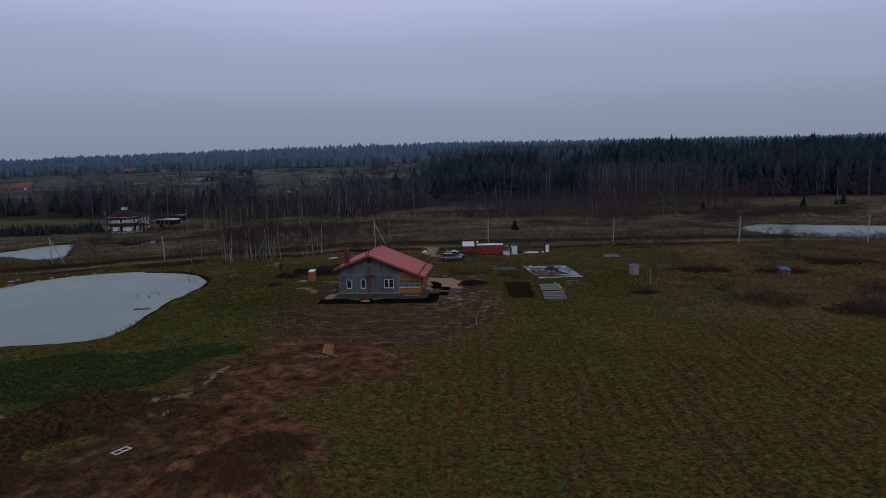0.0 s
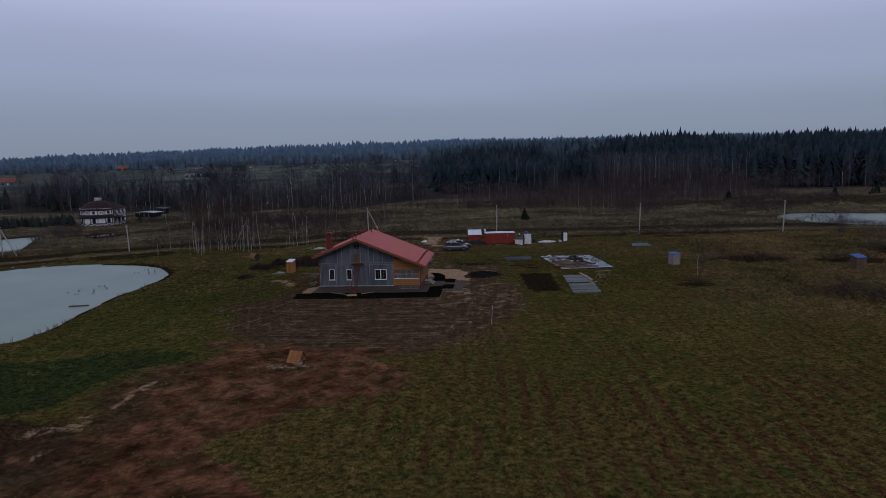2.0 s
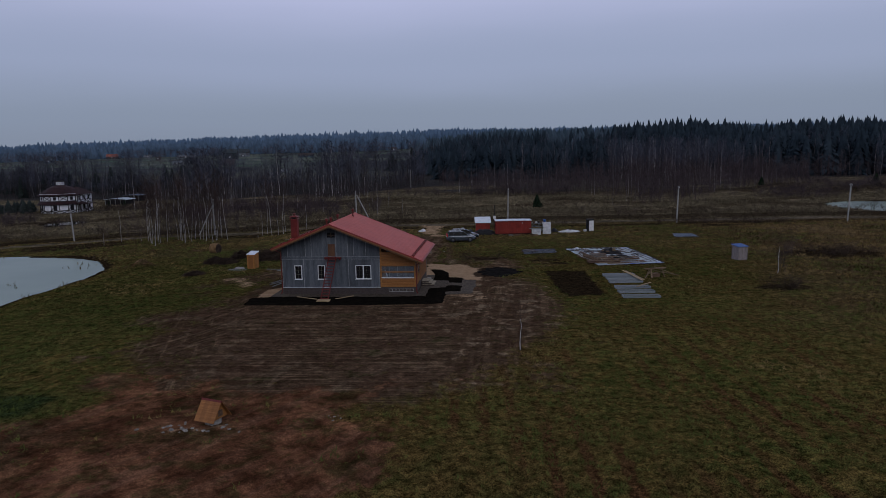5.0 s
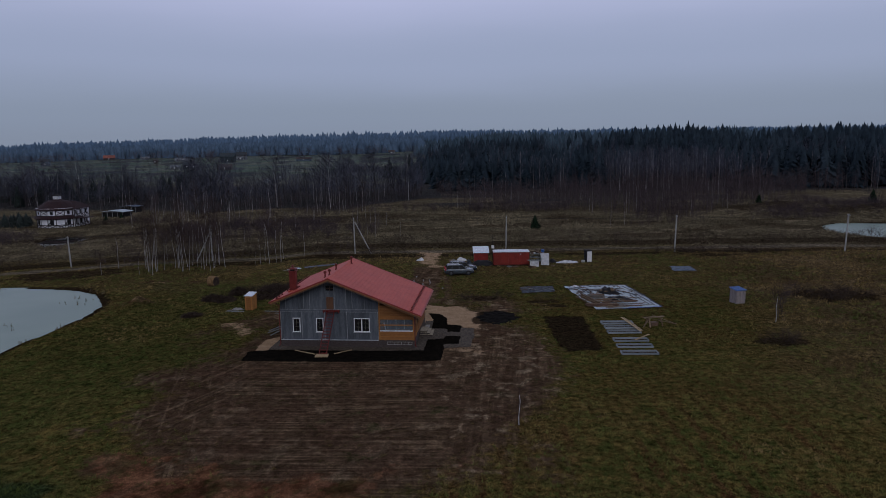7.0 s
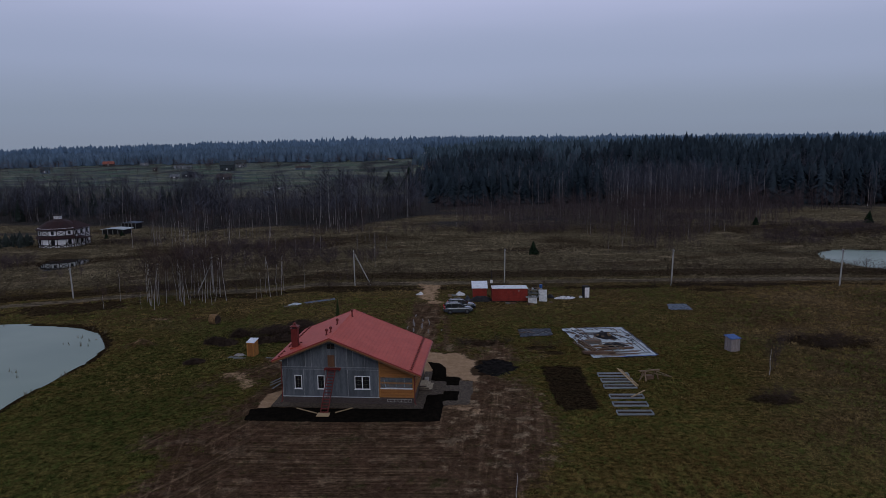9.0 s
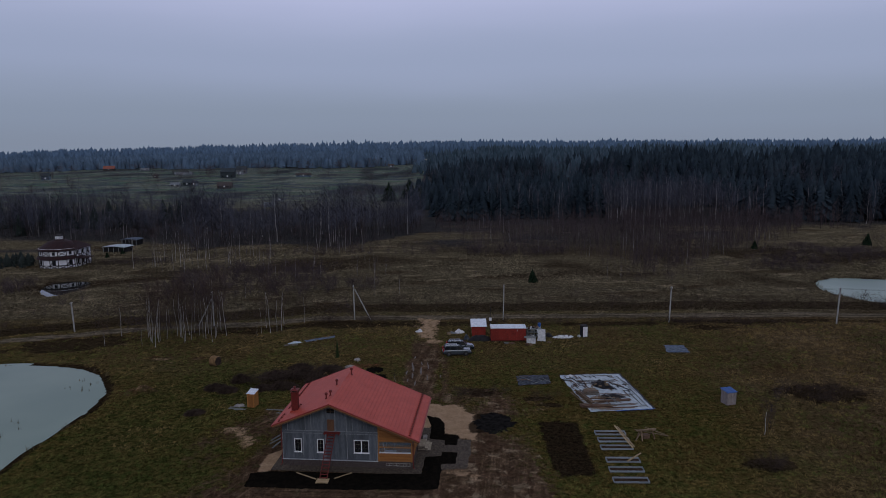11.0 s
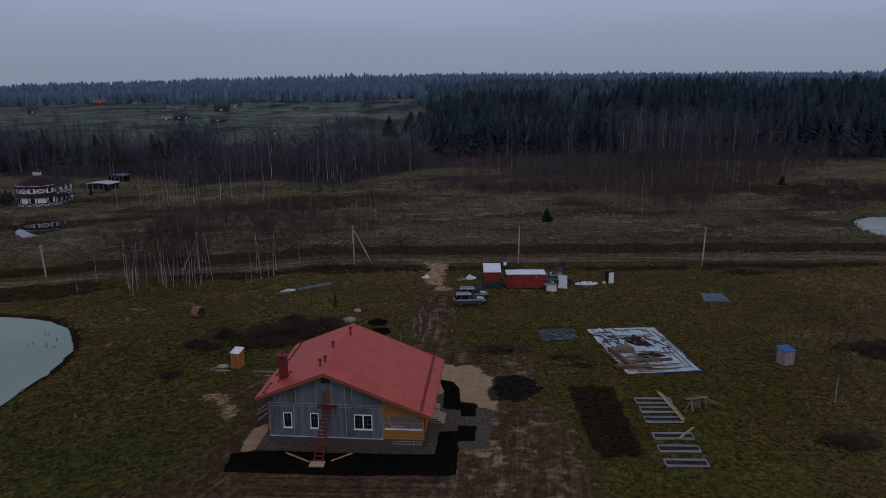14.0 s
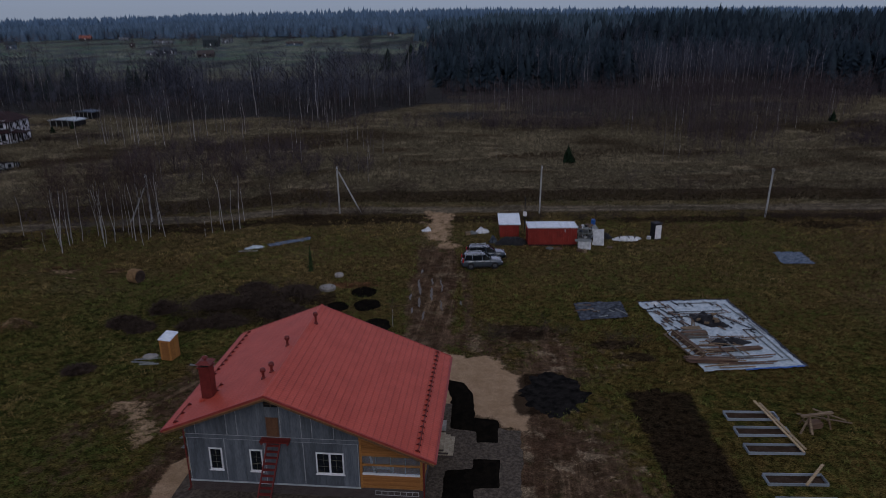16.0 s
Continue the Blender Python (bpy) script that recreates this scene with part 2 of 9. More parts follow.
def roof_mat():
    m, nt, b = mat_new("red_roof_metal")
    f1 = n_range(nt, n_noise(nt, 0.8, 4.0), 0.32, 0.68)
    colr = n_mix(nt, f1, (0.315, 0.050, 0.032), (0.375, 0.064, 0.042))
    tc = nt.nodes.new("ShaderNodeTexCoord")
    sp = nt.nodes.new("ShaderNodeSeparateXYZ")
    nt.links.new(tc.outputs["Object"], sp.inputs[0])
    v = n_math(nt, "DIVIDE", n_math(nt, "ADD", sp.outputs["Y"], 1.30), 0.18788)
    fr = n_math(nt, "FRACT", v, 0.0)
    # shade of the rib grooves and step lips, painted as darker red
    groove_shade = n_math(nt, "LESS_THAN", n_math(nt, "ABSOLUTE", n_math(nt, "SUBTRACT", fr, 0.5), 0.0), 0.10)
    colr = n_mix(nt, n_math(nt, "MULTIPLY", groove_shade, 0.09), colr, (0.150, 0.024, 0.020))
    d = n_math(nt, "ABSOLUTE", n_math(nt, "SUBTRACT", sp.outputs["X"], 5.40), 0.0)
    st = n_math(nt, "FRACT", n_math(nt, "DIVIDE", d, 0.3673), 0.0)
    lip_shade = n_math(nt, "GREATER_THAN", st, 0.86)
    colr = n_mix(nt, n_math(nt, "MULTIPLY", n_math(nt, "MULTIPLY", lip_shade, n_range(nt, n_noise(nt, 0.7, 3.0), 0.3, 0.7, 0.35, 1.0)), 0.42), colr, (0.150, 0.024, 0.020))
    dust = n_range(nt, n_noise(nt, 14.0, 3.0), 0.3, 0.7, 0.88, 1.10)
    mul = nt.nodes.new("ShaderNodeVectorMath")
    mul.operation = "SCALE"
    nt.links.new(colr, mul.inputs[0])
    nt.links.new(dust, mul.inputs["Scale"])
    nt.links.new(mul.outputs[0], b.inputs["Base Color"])
    b.inputs["Roughness"].default_value = 0.5
    b.inputs["Specular IOR Level"].default_value = 0.18
    return m


M_roof = roof_mat()
M_brick = brick_mat()
M_glass = glass_mat("window_glass", (0.010, 0.012, 0.015))
M_film = clear_mat("clear_film", (0.20, 0.23, 0.26), 0.15, 0.26)
M_paint_silver = car_paint("silver_blue_paint", (0.072, 0.088, 0.104))
M_paint_dark = car_paint("dark_blue_paint", (0.020, 0.031, 0.044))
M_tail = lamp_lens("tail_lens", (0.35, 0.02, 0.02))
M_head = lamp_lens("head_lens", (0.60, 0.62, 0.64))
M_chrome = plain("chrome", (0.6, 0.6, 0.6), (0.7, 0.7, 0.7), 2, 0.2, metal=1.0)


def water_mat(name, c1, c2, rough, spec, ripple=0.08):
    m, nt, b = mat_new(name)
    f = n_range(nt, n_noise(nt, 0.04, 3.0), 0.35, 0.65)
    nt.links.new(n_mix(nt, f, c1, c2), b.inputs["Base Color"])
    b.inputs["Roughness"].default_value = rough
    b.inputs["IOR"].default_value = 1.33
    b.inputs["Specular IOR Level"].default_value = spec
    n_bump(nt, b, n_noise(nt, 1.3, 3.0, (1.0, 2.2, 1.0)), ripple, 0.05)
    return m


M_water = water_mat("milky_water", (0.164, 0.218, 0.186), (0.194, 0.250, 0.210), 0.2, 0.05)
M_clear_water = water_mat("dark_water", (0.010, 0.012, 0.012), (0.016, 0.019, 0.018), 0.02, 0.5, 0.004)


def attr_mat(name, stops, rough=1.0, scale=6.0, spec=0.0):
    """Plants as one body: the mesh's 'tint' attribute runs through the colour stops."""
    m, nt, b = mat_new(name)
    a = nt.nodes.new("ShaderNodeAttribute")
    a.attribute_name = "tint"
    r = nt.nodes.new("ShaderNodeValToRGB")
    while len(r.color_ramp.elements) < len(stops):
        r.color_ramp.elements.new(0.5)
    for k, (e, c) in enumerate(zip(r.color_ramp.elements, stops)):
        e.position, e.color = k / (len(stops) - 1), (*c, 1)
    nt.links.new(a.outputs["Fac"], r.inputs[0])
    f = n_range(nt, n_noise(nt, scale, 2.0), 0.3, 0.7, 0.8, 1.2)
    mul = nt.nodes.new("ShaderNodeVectorMath")
    mul.operation = "SCALE"
    nt.links.new(r.outputs[0], mul.inputs[0])
    nt.links.new(f, mul.inputs["Scale"])
    nt.links.new(mul.outputs[0], b.inputs["Base Color"])
    b.inputs["Roughness"].default_value = rough
    b.inputs["Specular IOR Level"].default_value = spec
    return m


# spruces behind the meadow: a bluish haze lift is mixed into dark green
M_forest = attr_mat("hazed_conifer_stand", [(0.0145, 0.0225, 0.0300), (0.0185, 0.0280, 0.0365), (0.0250, 0.0365, 0.0460)], scale=0.3)
# ridge trees: aerial haze painted in as pale blue foliage
M_far = attr_mat("hazed_ridge_conifers", [(0.070, 0.113, 0.170), (0.075, 0.119, 0.177), (0.080, 0.125, 0.184)], scale=0.05)
# upper woods turn bluer with distance; the haze is in the colour
M_slope = attr_mat("hazed_slope_conifers", [(0.030, 0.050, 0.064), (0.040, 0.062, 0.080), (0.054, 0.078, 0.098)], scale=0.1)
M_mid = attr_mat("hazed_hillside_wood", [(0.062, 0.098, 0.142), (0.068, 0.105, 0.150), (0.075, 0.112, 0.157)], scale=0.1)
# birch crowns greyed and blued in the colour, as if through haze
M_belt = attr_mat("hazed_birch_crowns", [(0.040, 0.043, 0.058), (0.058, 0.061, 0.079), (0.085, 0.087, 0.107)], scale=0.5)
M_thicket = attr_mat("bare_thicket", [(0.040, 0.031, 0.034), (0.060, 0.047, 0.050), (0.088, 0.070, 0.070)], scale=0.5)
M_trunks = attr_mat("pale_trunks", [(0.040, 0.034, 0.034), (0.085, 0.076, 0.075), (0.40, 0.385, 0.38)], scale=1.0)
M_tuft = attr_mat("grass_tufts", [(0.056, 0.073, 0.0185), (0.108, 0.112, 0.032), (0.156, 0.108, 0.040), (0.205, 0.148, 0.066)], scale=1.0)
M_weeds = attr_mat("dead_weeds", [(0.026, 0.018, 0.012), (0.050, 0.034, 0.021), (0.090, 0.066, 0.040)], scale=0.6)
M_tawny = attr_mat("tawny_dead_grass", [(0.048, 0.032, 0.016), (0.108, 0.074, 0.036), (0.190, 0.140, 0.080)], scale=0.6)
M_tall_grass = attr_mat("tall_dry_grass", [(0.060, 0.050, 0.032), (0.128, 0.107, 0.068), (0.225, 0.191, 0.126)], scale=0.6)


# ---------------------------------------------------------------- mesh helpers
def part(name, bm, mat, parent, label="", smooth=False):
    """Links a bmesh as one mesh object under a thing or a part."""
    me = bpy.data.meshes.new(name)
    bmesh.ops.recalc_face_normals(bm, faces=bm.faces[:])
    bm.to_mesh(me)
    bm.free()
    me.materials.append(mat)
    if smooth:
        me.shade_smooth()
    ob = new(name, me)
    ob.parent = parent
    if label:
        tagged(ob, label)
    return ob


def thing(name, loc, rz=0.0, label="", category="", group="", kind=""):
    ob = new(name)
    ob.empty_display_size = 0.3
    ob.matrix_world = pose(*loc, 0, 0, rz)
    return tagged(ob, label, category, group, kind)


def box(bm, x0, x1, y0, y1, z0, z1, m=None):
    c = [(x0, y0, z0), (x1, y0, z0), (x1, y1, z0), (x0, y1, z0), (x0, y0, z1), (x1, y0, z1), (x1, y1, z1), (x0, y1, z1)]
    v = [bm.verts.new(m @ Vector(p) if m else p) for p in c]
    for f in ((0, 3, 2, 1), (4, 5, 6, 7), (0, 1, 5, 4), (1, 2, 6, 5), (2, 3, 7, 6), (3, 0, 4, 7)):
        bm.faces.new([v[i] for i in f])
    return bm


def boxes(*rows):
    bm = bmesh.new()
    for r in rows:
        box(bm, *r)
    return bm


def soft_box(x0, x1, y0, y1, z0, z1, r=0.03, seg=2):
    bm = boxes((x0, x1, y0, y1, z0, z1))
    bmesh.ops.bevel(bm, geom=bm.edges[:], offset=r, segments=seg, affect="EDGES", profile=0.5)
    return bm


def beam(bm, p, q, w, h, up=(0, 0, 1)):
    """A squared timber from p to q."""
    p, q = Vector(p), Vector(q)
    d = (q - p)
    L = d.length
    d.normalize()
    s = d.cross(Vector(up))
    if s.length < 1e-4:
        s = d.cross(Vector((0, 1, 0)))
    s.normalize()
    t = s.cross(d)
    m = Matrix((s, d, t)).transposed().to_4x4()
    m.translation = p
    return box(bm, -w / 2, w / 2, 0, L, -h / 2, h / 2, m)


def tube(bm, p, q, r0, r1, n=8, caps=True):
    p, q = Vector(p), Vector(q)
    d = (q - p).normalized()
    s = d.orthogonal().normalized()
    t = d.cross(s)
    a = [bm.verts.new(p + r0 * (math.cos(k * math.tau / n) * s + math.sin(k * math.tau / n) * t)) for k in range(n)]
    b = [bm.verts.new(q + r1 * (math.cos(k * math.tau / n) * s + math.sin(k * math.tau / n) * t)) for k in range(n)]
    for k in range(n):
        bm.faces.new((a[k], a[(k + 1) % n], b[(k + 1) % n], b[k]))
    if caps:
        bm.faces.new(a[::-1])
        bm.faces.new(b)
    return bm


def prism(bm, pts, y0, y1):
    """A closed outline in x, z pushed from y0 to y1."""
    a = [bm.verts.new((x, y0, z)) for x, z in pts]
    b = [bm.verts.new((x, y1, z)) for x, z in pts]
    n = len(pts)
    for k in range(n):
        bm.faces.new((a[k], a[(k + 1) % n], b[(k + 1) % n], b[k]))
    bm.faces.new(a[::-1])
    bm.faces.new(b)
    return bm


def lathe(bm, prof, n=12, c=(0, 0, 0)):
    rings = [[bm.verts.new((c[0] + r * math.cos(k * math.tau / n), c[1] + r * math.sin(k * math.tau / n), c[2] + z)) for k in range(n)] for r, z in prof]
    for a, b in zip(rings, rings[1:]):
        for k in range(n):
            bm.faces.new((a[k], a[(k + 1) % n], b[(k + 1) % n], b[k]))
    bm.faces.new(rings[0][::-1])
    bm.faces.new(rings[-1])
    return bm


def np_mesh(name, V, T, mat, tint=None, quads=None):
    """A mesh object from arrays of points and triangles (or quads)."""
    me = bpy.data.meshes.new(name)
    F = T if quads is None else quads
    k = F.shape[1]
    me.vertices.add(len(V))
    me.vertices.foreach_set("co", np.ascontiguousarray(V, dtype=np.float32).ravel())
    me.loops.add(F.size)
    me.loops.foreach_set("vertex_index", np.ascontiguousarray(F, dtype=np.int32).ravel())
    me.polygons.add(len(F))
    me.polygons.foreach_set("loop_start", np.arange(0, F.size, k, dtype=np.int32))
    if tint is not None:
        a = me.attributes.new("tint", "FLOAT", "POINT")
        a.data.foreach_set("value", np.ascontiguousarray(tint, dtype=np.float32))
    me.update(calc_edges=True)
    me.materials.append(mat)
    return new(name, me)


# ---------------------------------------------------------------- terrain
rng = np.random.default_rng(7)
PERM = rng.random((256, 256))


def vnoise(x, y):
    xi, yi = np.floor(x).astype(int), np.floor(y).astype(int)
    fx, fy = x - xi, y - yi
    fx, fy = fx * fx * (3 - 2 * fx), fy * fy * (3 - 2 * fy)
    g = lambda a, b: PERM[a & 255, b & 255]
    return (g(xi, yi) * (1 - fx) + g(xi + 1, yi) * fx) * (1 - fy) + (g(xi, yi + 1) * (1 - fx) + g(xi + 1, yi + 1) * fx) * fy - 0.5


def fbm(x, y, scale, octaves=3):
    s, a, out = 1 / scale, 1.0, 0.0
    for k in range(octaves):
        out = out + a * vnoise(x * s + 17 * k, y * s + 31 * k)
        s, a = s * 2.1, a * 0.5
    return out


def sm(a, b, v):
    u = np.clip((v - a) / (b - a), 0, 1)
    return u * u * (3 - 2 * u)


def sdist(poly, X, Y):
    """Distance to the polygon's edge, positive inside."""
    P = np.array(poly, float)
    d = np.full(X.shape, 1e9)
    inside = np.zeros(X.shape, bool)
    for (x0, y0), (x1, y1) in zip(P, np.roll(P, -1, 0)):
        ex, ey = x1 - x0, y1 - y0
        t = np.clip(((X - x0) * ex + (Y - y0) * ey) / (ex * ex + ey * ey + 1e-9), 0, 1)
        d = np.minimum(d, np.hypot(X - x0 - t * ex, Y - y0 - t * ey))
        c = (y0 > Y) != (y1 > Y)
        inside ^= c & (X < ex * (Y - y0) / (ey if abs(ey) > 1e-9 else 1e-9) + x0)
    return np.where(inside, d, -d)


def smooth_poly(poly, n=3):
    P = np.array(poly, float)
    for _ in range(n):
        Q = np.roll(P, -1, 0)
        P = np.stack([0.75 * P + 0.25 * Q, 0.25 * P + 0.75 * Q], 1).reshape(-1, 2)
    return P


POND_A = smooth_poly([(-62, 87.5), (-54, 88.5), (-48.2, 91), (-49, 106), (-50, 115), (-49.3, 125), (-49.2, 134), (-53, 142), (-60, 147.5), (-70, 149.5), (-78, 148), (-87, 142), (-92, 130), (-96, 112), (-90, 95), (-76, 87)], 2)
POND_B = smooth_poly([(-139, 197), (-138, 207), (-133.5, 219), (-128, 226), (-121.5, 213), (-115.5, 199), (-110, 189), (-114.5, 183.5), (-126, 191)], 2)
POND_D = smooth_poly([(-105.5, 212.5), (-102.6, 210), (-100.8, 210.4), (-99.2, 213), (-98.4, 217), (-99.4, 226.5), (-103, 231), (-109.5, 231.5), (-112, 226), (-109, 217.5)], 2)
POND_C = smooth_poly([(87, 197), (90.5, 187), (103, 178), (135, 171), (165, 176), (168, 194), (145, 202), (118, 210), (101, 216), (92.5, 212), (88.5, 204)], 2)
WATER = {"a": -1.45, "b": -3.35, "c": -0.35}


YARD = [(-25.6, 114), (-26, 96), (-24, 84), (-14, 80.5), (-4, 79.5), (2.5, 84), (8, 93), (9.5, 105), (8.5, 116), (6, 127), (1, 131), (-1.5, 133), (-7, 133), (-7, 128), (-3, 126), (-20, 124)]
REDSOIL = [(-40, 38), (-37, 49), (-31, 53), (-28.5, 63), (-26, 73), (-23, 83), (-14, 82.5), (-4.5, 82), (-6.5, 75), (-10, 67), (-13.5, 63), (-15.5, 57), (-11, 52), (-8.5, 44), (-10, 38)]
SAND = [(-4.4, 127.6), (0, 127.3), (3.0, 123.8), (2.5, 118.4), (1.8, 116.4), (0.9, 116.9), (-1.2, 118.2), (-4.2, 119)]
PLOT = [(10.0, 121.9), (14.8, 121.9), (14.3, 109.0), (13.5, 107.8), (10.4, 107.2), (10.0, 111)]
LUSH = [(-49, 82), (-27, 74), (-27, 112), (-24, 128), (-30, 150), (-46, 150), (-47, 130), (-46, 100)]
LUSH_B = [(-58, 66), (-40, 60), (-29, 66), (-27, 80), (-36, 85), (-60, 84)]


def furrow_wave(X, Y):
    return np.sin(math.tau / 1.62 * (X - 0.03 * Y + 0.28 * np.sin(0.14 * Y + 0.09 * X)))


def base_z(X, Y):
    z = -1.0 * sm(-24, -42, X) - 1.8 * sm(-48, -115, X) * (1 - sm(300, 450, Y))
    z = z + np.where(Y > 380, 0.045 * (np.minimum(Y, 650) - 380), 0) + np.where(Y > 650, 0.028 * (np.minimum(Y, 950) - 650), 0) + np.where(Y > 950, 0.030 * (np.minimum(Y, 1500) - 950), 0)
    z = z - 0.019 * np.maximum(0, -X - 20) * sm(500, 1000, Y)
    return z


def bump_at(X, Y, x, y, rx, ry, h):
    return h * np.exp(-((X - x) / rx) ** 2 - ((Y - y) / ry) ** 2)


def ground_z(X, Y):
    X, Y = np.asarray(X, float), np.asarray(Y, float)
    z = base_z(X, Y)
    near = 1 - sm(250, 420, Y)
    z = z + 0.14 * fbm(X, Y, 14, 2) * near + 0.5 * fbm(X, Y, 160, 1) * sm(190, 420, Y)
    # spoil heaps and the bank by the far pond
    rough = 1 + 1.3 * fbm(X, Y, 2.6, 3)
    heaps = bump_at(X, Y, -34, 58.0, 5.6, 5.2, 2.2) + bump_at(X, Y, -15.0, 46.5, 5.6, 4.2, 2.0) + bump_at(X, Y, -39, 51, 5, 4, 1.1)
    heaps = heaps + bump_at(X, Y, -44.8, 134.6, 1.9, 1.5, 0.9) + bump_at(X, Y, -46.5, 146.5, 2.4, 1.6, 0.6)
    z = z + heaps * rough
    z = z + (bump_at(X, Y, 100, 246, 16, 9, 2.6) + bump_at(X, Y, 122, 236, 18, 8, 2.2) + bump_at(X, Y, 150, 245, 20, 12, 3.0)) * (1 + 0.9 * fbm(X, Y, 7, 3))
    # the lane's two ruts and its ditch
    lane = 174.3 + 0.8 * np.sin(X / 31) - np.where(X < -20, 0.0022 * (X + 20) ** 2, 0)
    z = z - 0.35 * np.exp(-((Y - lane - 6.5) / 1.5) ** 2) * (np.abs(X) < 260)
    z = z - 0.09 * (np.exp(-((Y - lane - 0.8) / 0.32) ** 2) + np.exp(-((Y - lane + 0.9) / 0.32) ** 2)) * (np.abs(X) < 400)
    # old furrows of the field
    field = sm(-12, -2, X + 0.35 * (Y - 62)) * sm(34, 42, Y) * (1 - sm(74, 90, Y)) * (1 - sm(40, 60, X)) * sm(-0.35, 0.15, fbm(X, Y, 13, 2)) * sm(0.5, -2.5, sdist(YARD, X, Y))
    z = z + 0.15 * field * furrow_wave(X, Y)
    # house platform
    plat = sm(-1.5, 1.0, sdist([(-20, 108), (0.5, 107), (2, 126), (-18.5, 124)], X, Y))
    z = z * (1 - plat)
    for poly, key, depth in ((POND_A, "a", 1.1), (POND_B, "b", 1.0), (POND_C, "c", 1.0), (POND_D, "b", 0.7)):
        x0, y0 = poly.min(0) - 12
        x1, y1 = poly.max(0) + 12
        k = (X > x0) & (X < x1) & (Y > y0) & (Y < y1)
        if k.any():
            sd = sdist(poly, X[k], Y[k]) + 0.5 * fbm(X[k], Y[k], 4, 3)
            w = WATER[key]
            shore = w + 0.02 - np.clip(sd, -9, 4) * np.where(sd > 0, 0.28, 0.16)
            blend = sm(-9, -0.2, sd)
            z[k] = np.where(sd > 0, np.maximum(shore, w - depth), z[k] * (1 - blend) + np.minimum(z[k], shore + 0.15) * blend)
    return z


def gz(x, y):
    return float(ground_z(np.array([x]), np.array([y]))[0])


def axis(lo, fine0, fine1, hi, step, grow=1.16):
    mid = list(np.arange(fine0, fine1, step))
    a, s = [], step
    x = fine0
    while x > lo:
        s *= grow
        x -= s
        a.append(x)
    b, s = [], step
    x = mid[-1]
    while x < hi:
        s *= grow
        x += s
        b.append(x)
    return np.array(a[::-1] + mid + b)


gx = axis(-3600, -104, 108, 3600, 0.56)
gy = axis(-900, 36, 190, 4200, 0.54, 1.10)
GX, GY = np.meshgrid(gx, gy)
FX, FY = GX.ravel(), GY.ravel()
GZ = ground_z(FX, FY)
nx, ny = len(gx), len(gy)
idx = np.arange(nx * ny).reshape(ny, nx)
quads = np.stack([idx[:-1, :-1], idx[:-1, 1:], idx[1:, 1:], idx[1:, :-1]], -1).reshape(-1, 4)


def region(poly, soft, wob, scale, X=FX, Y=FY):
    return sm(-soft, soft, sdist(poly, X, Y) + wob * fbm(X, Y, scale, 4) * 2)


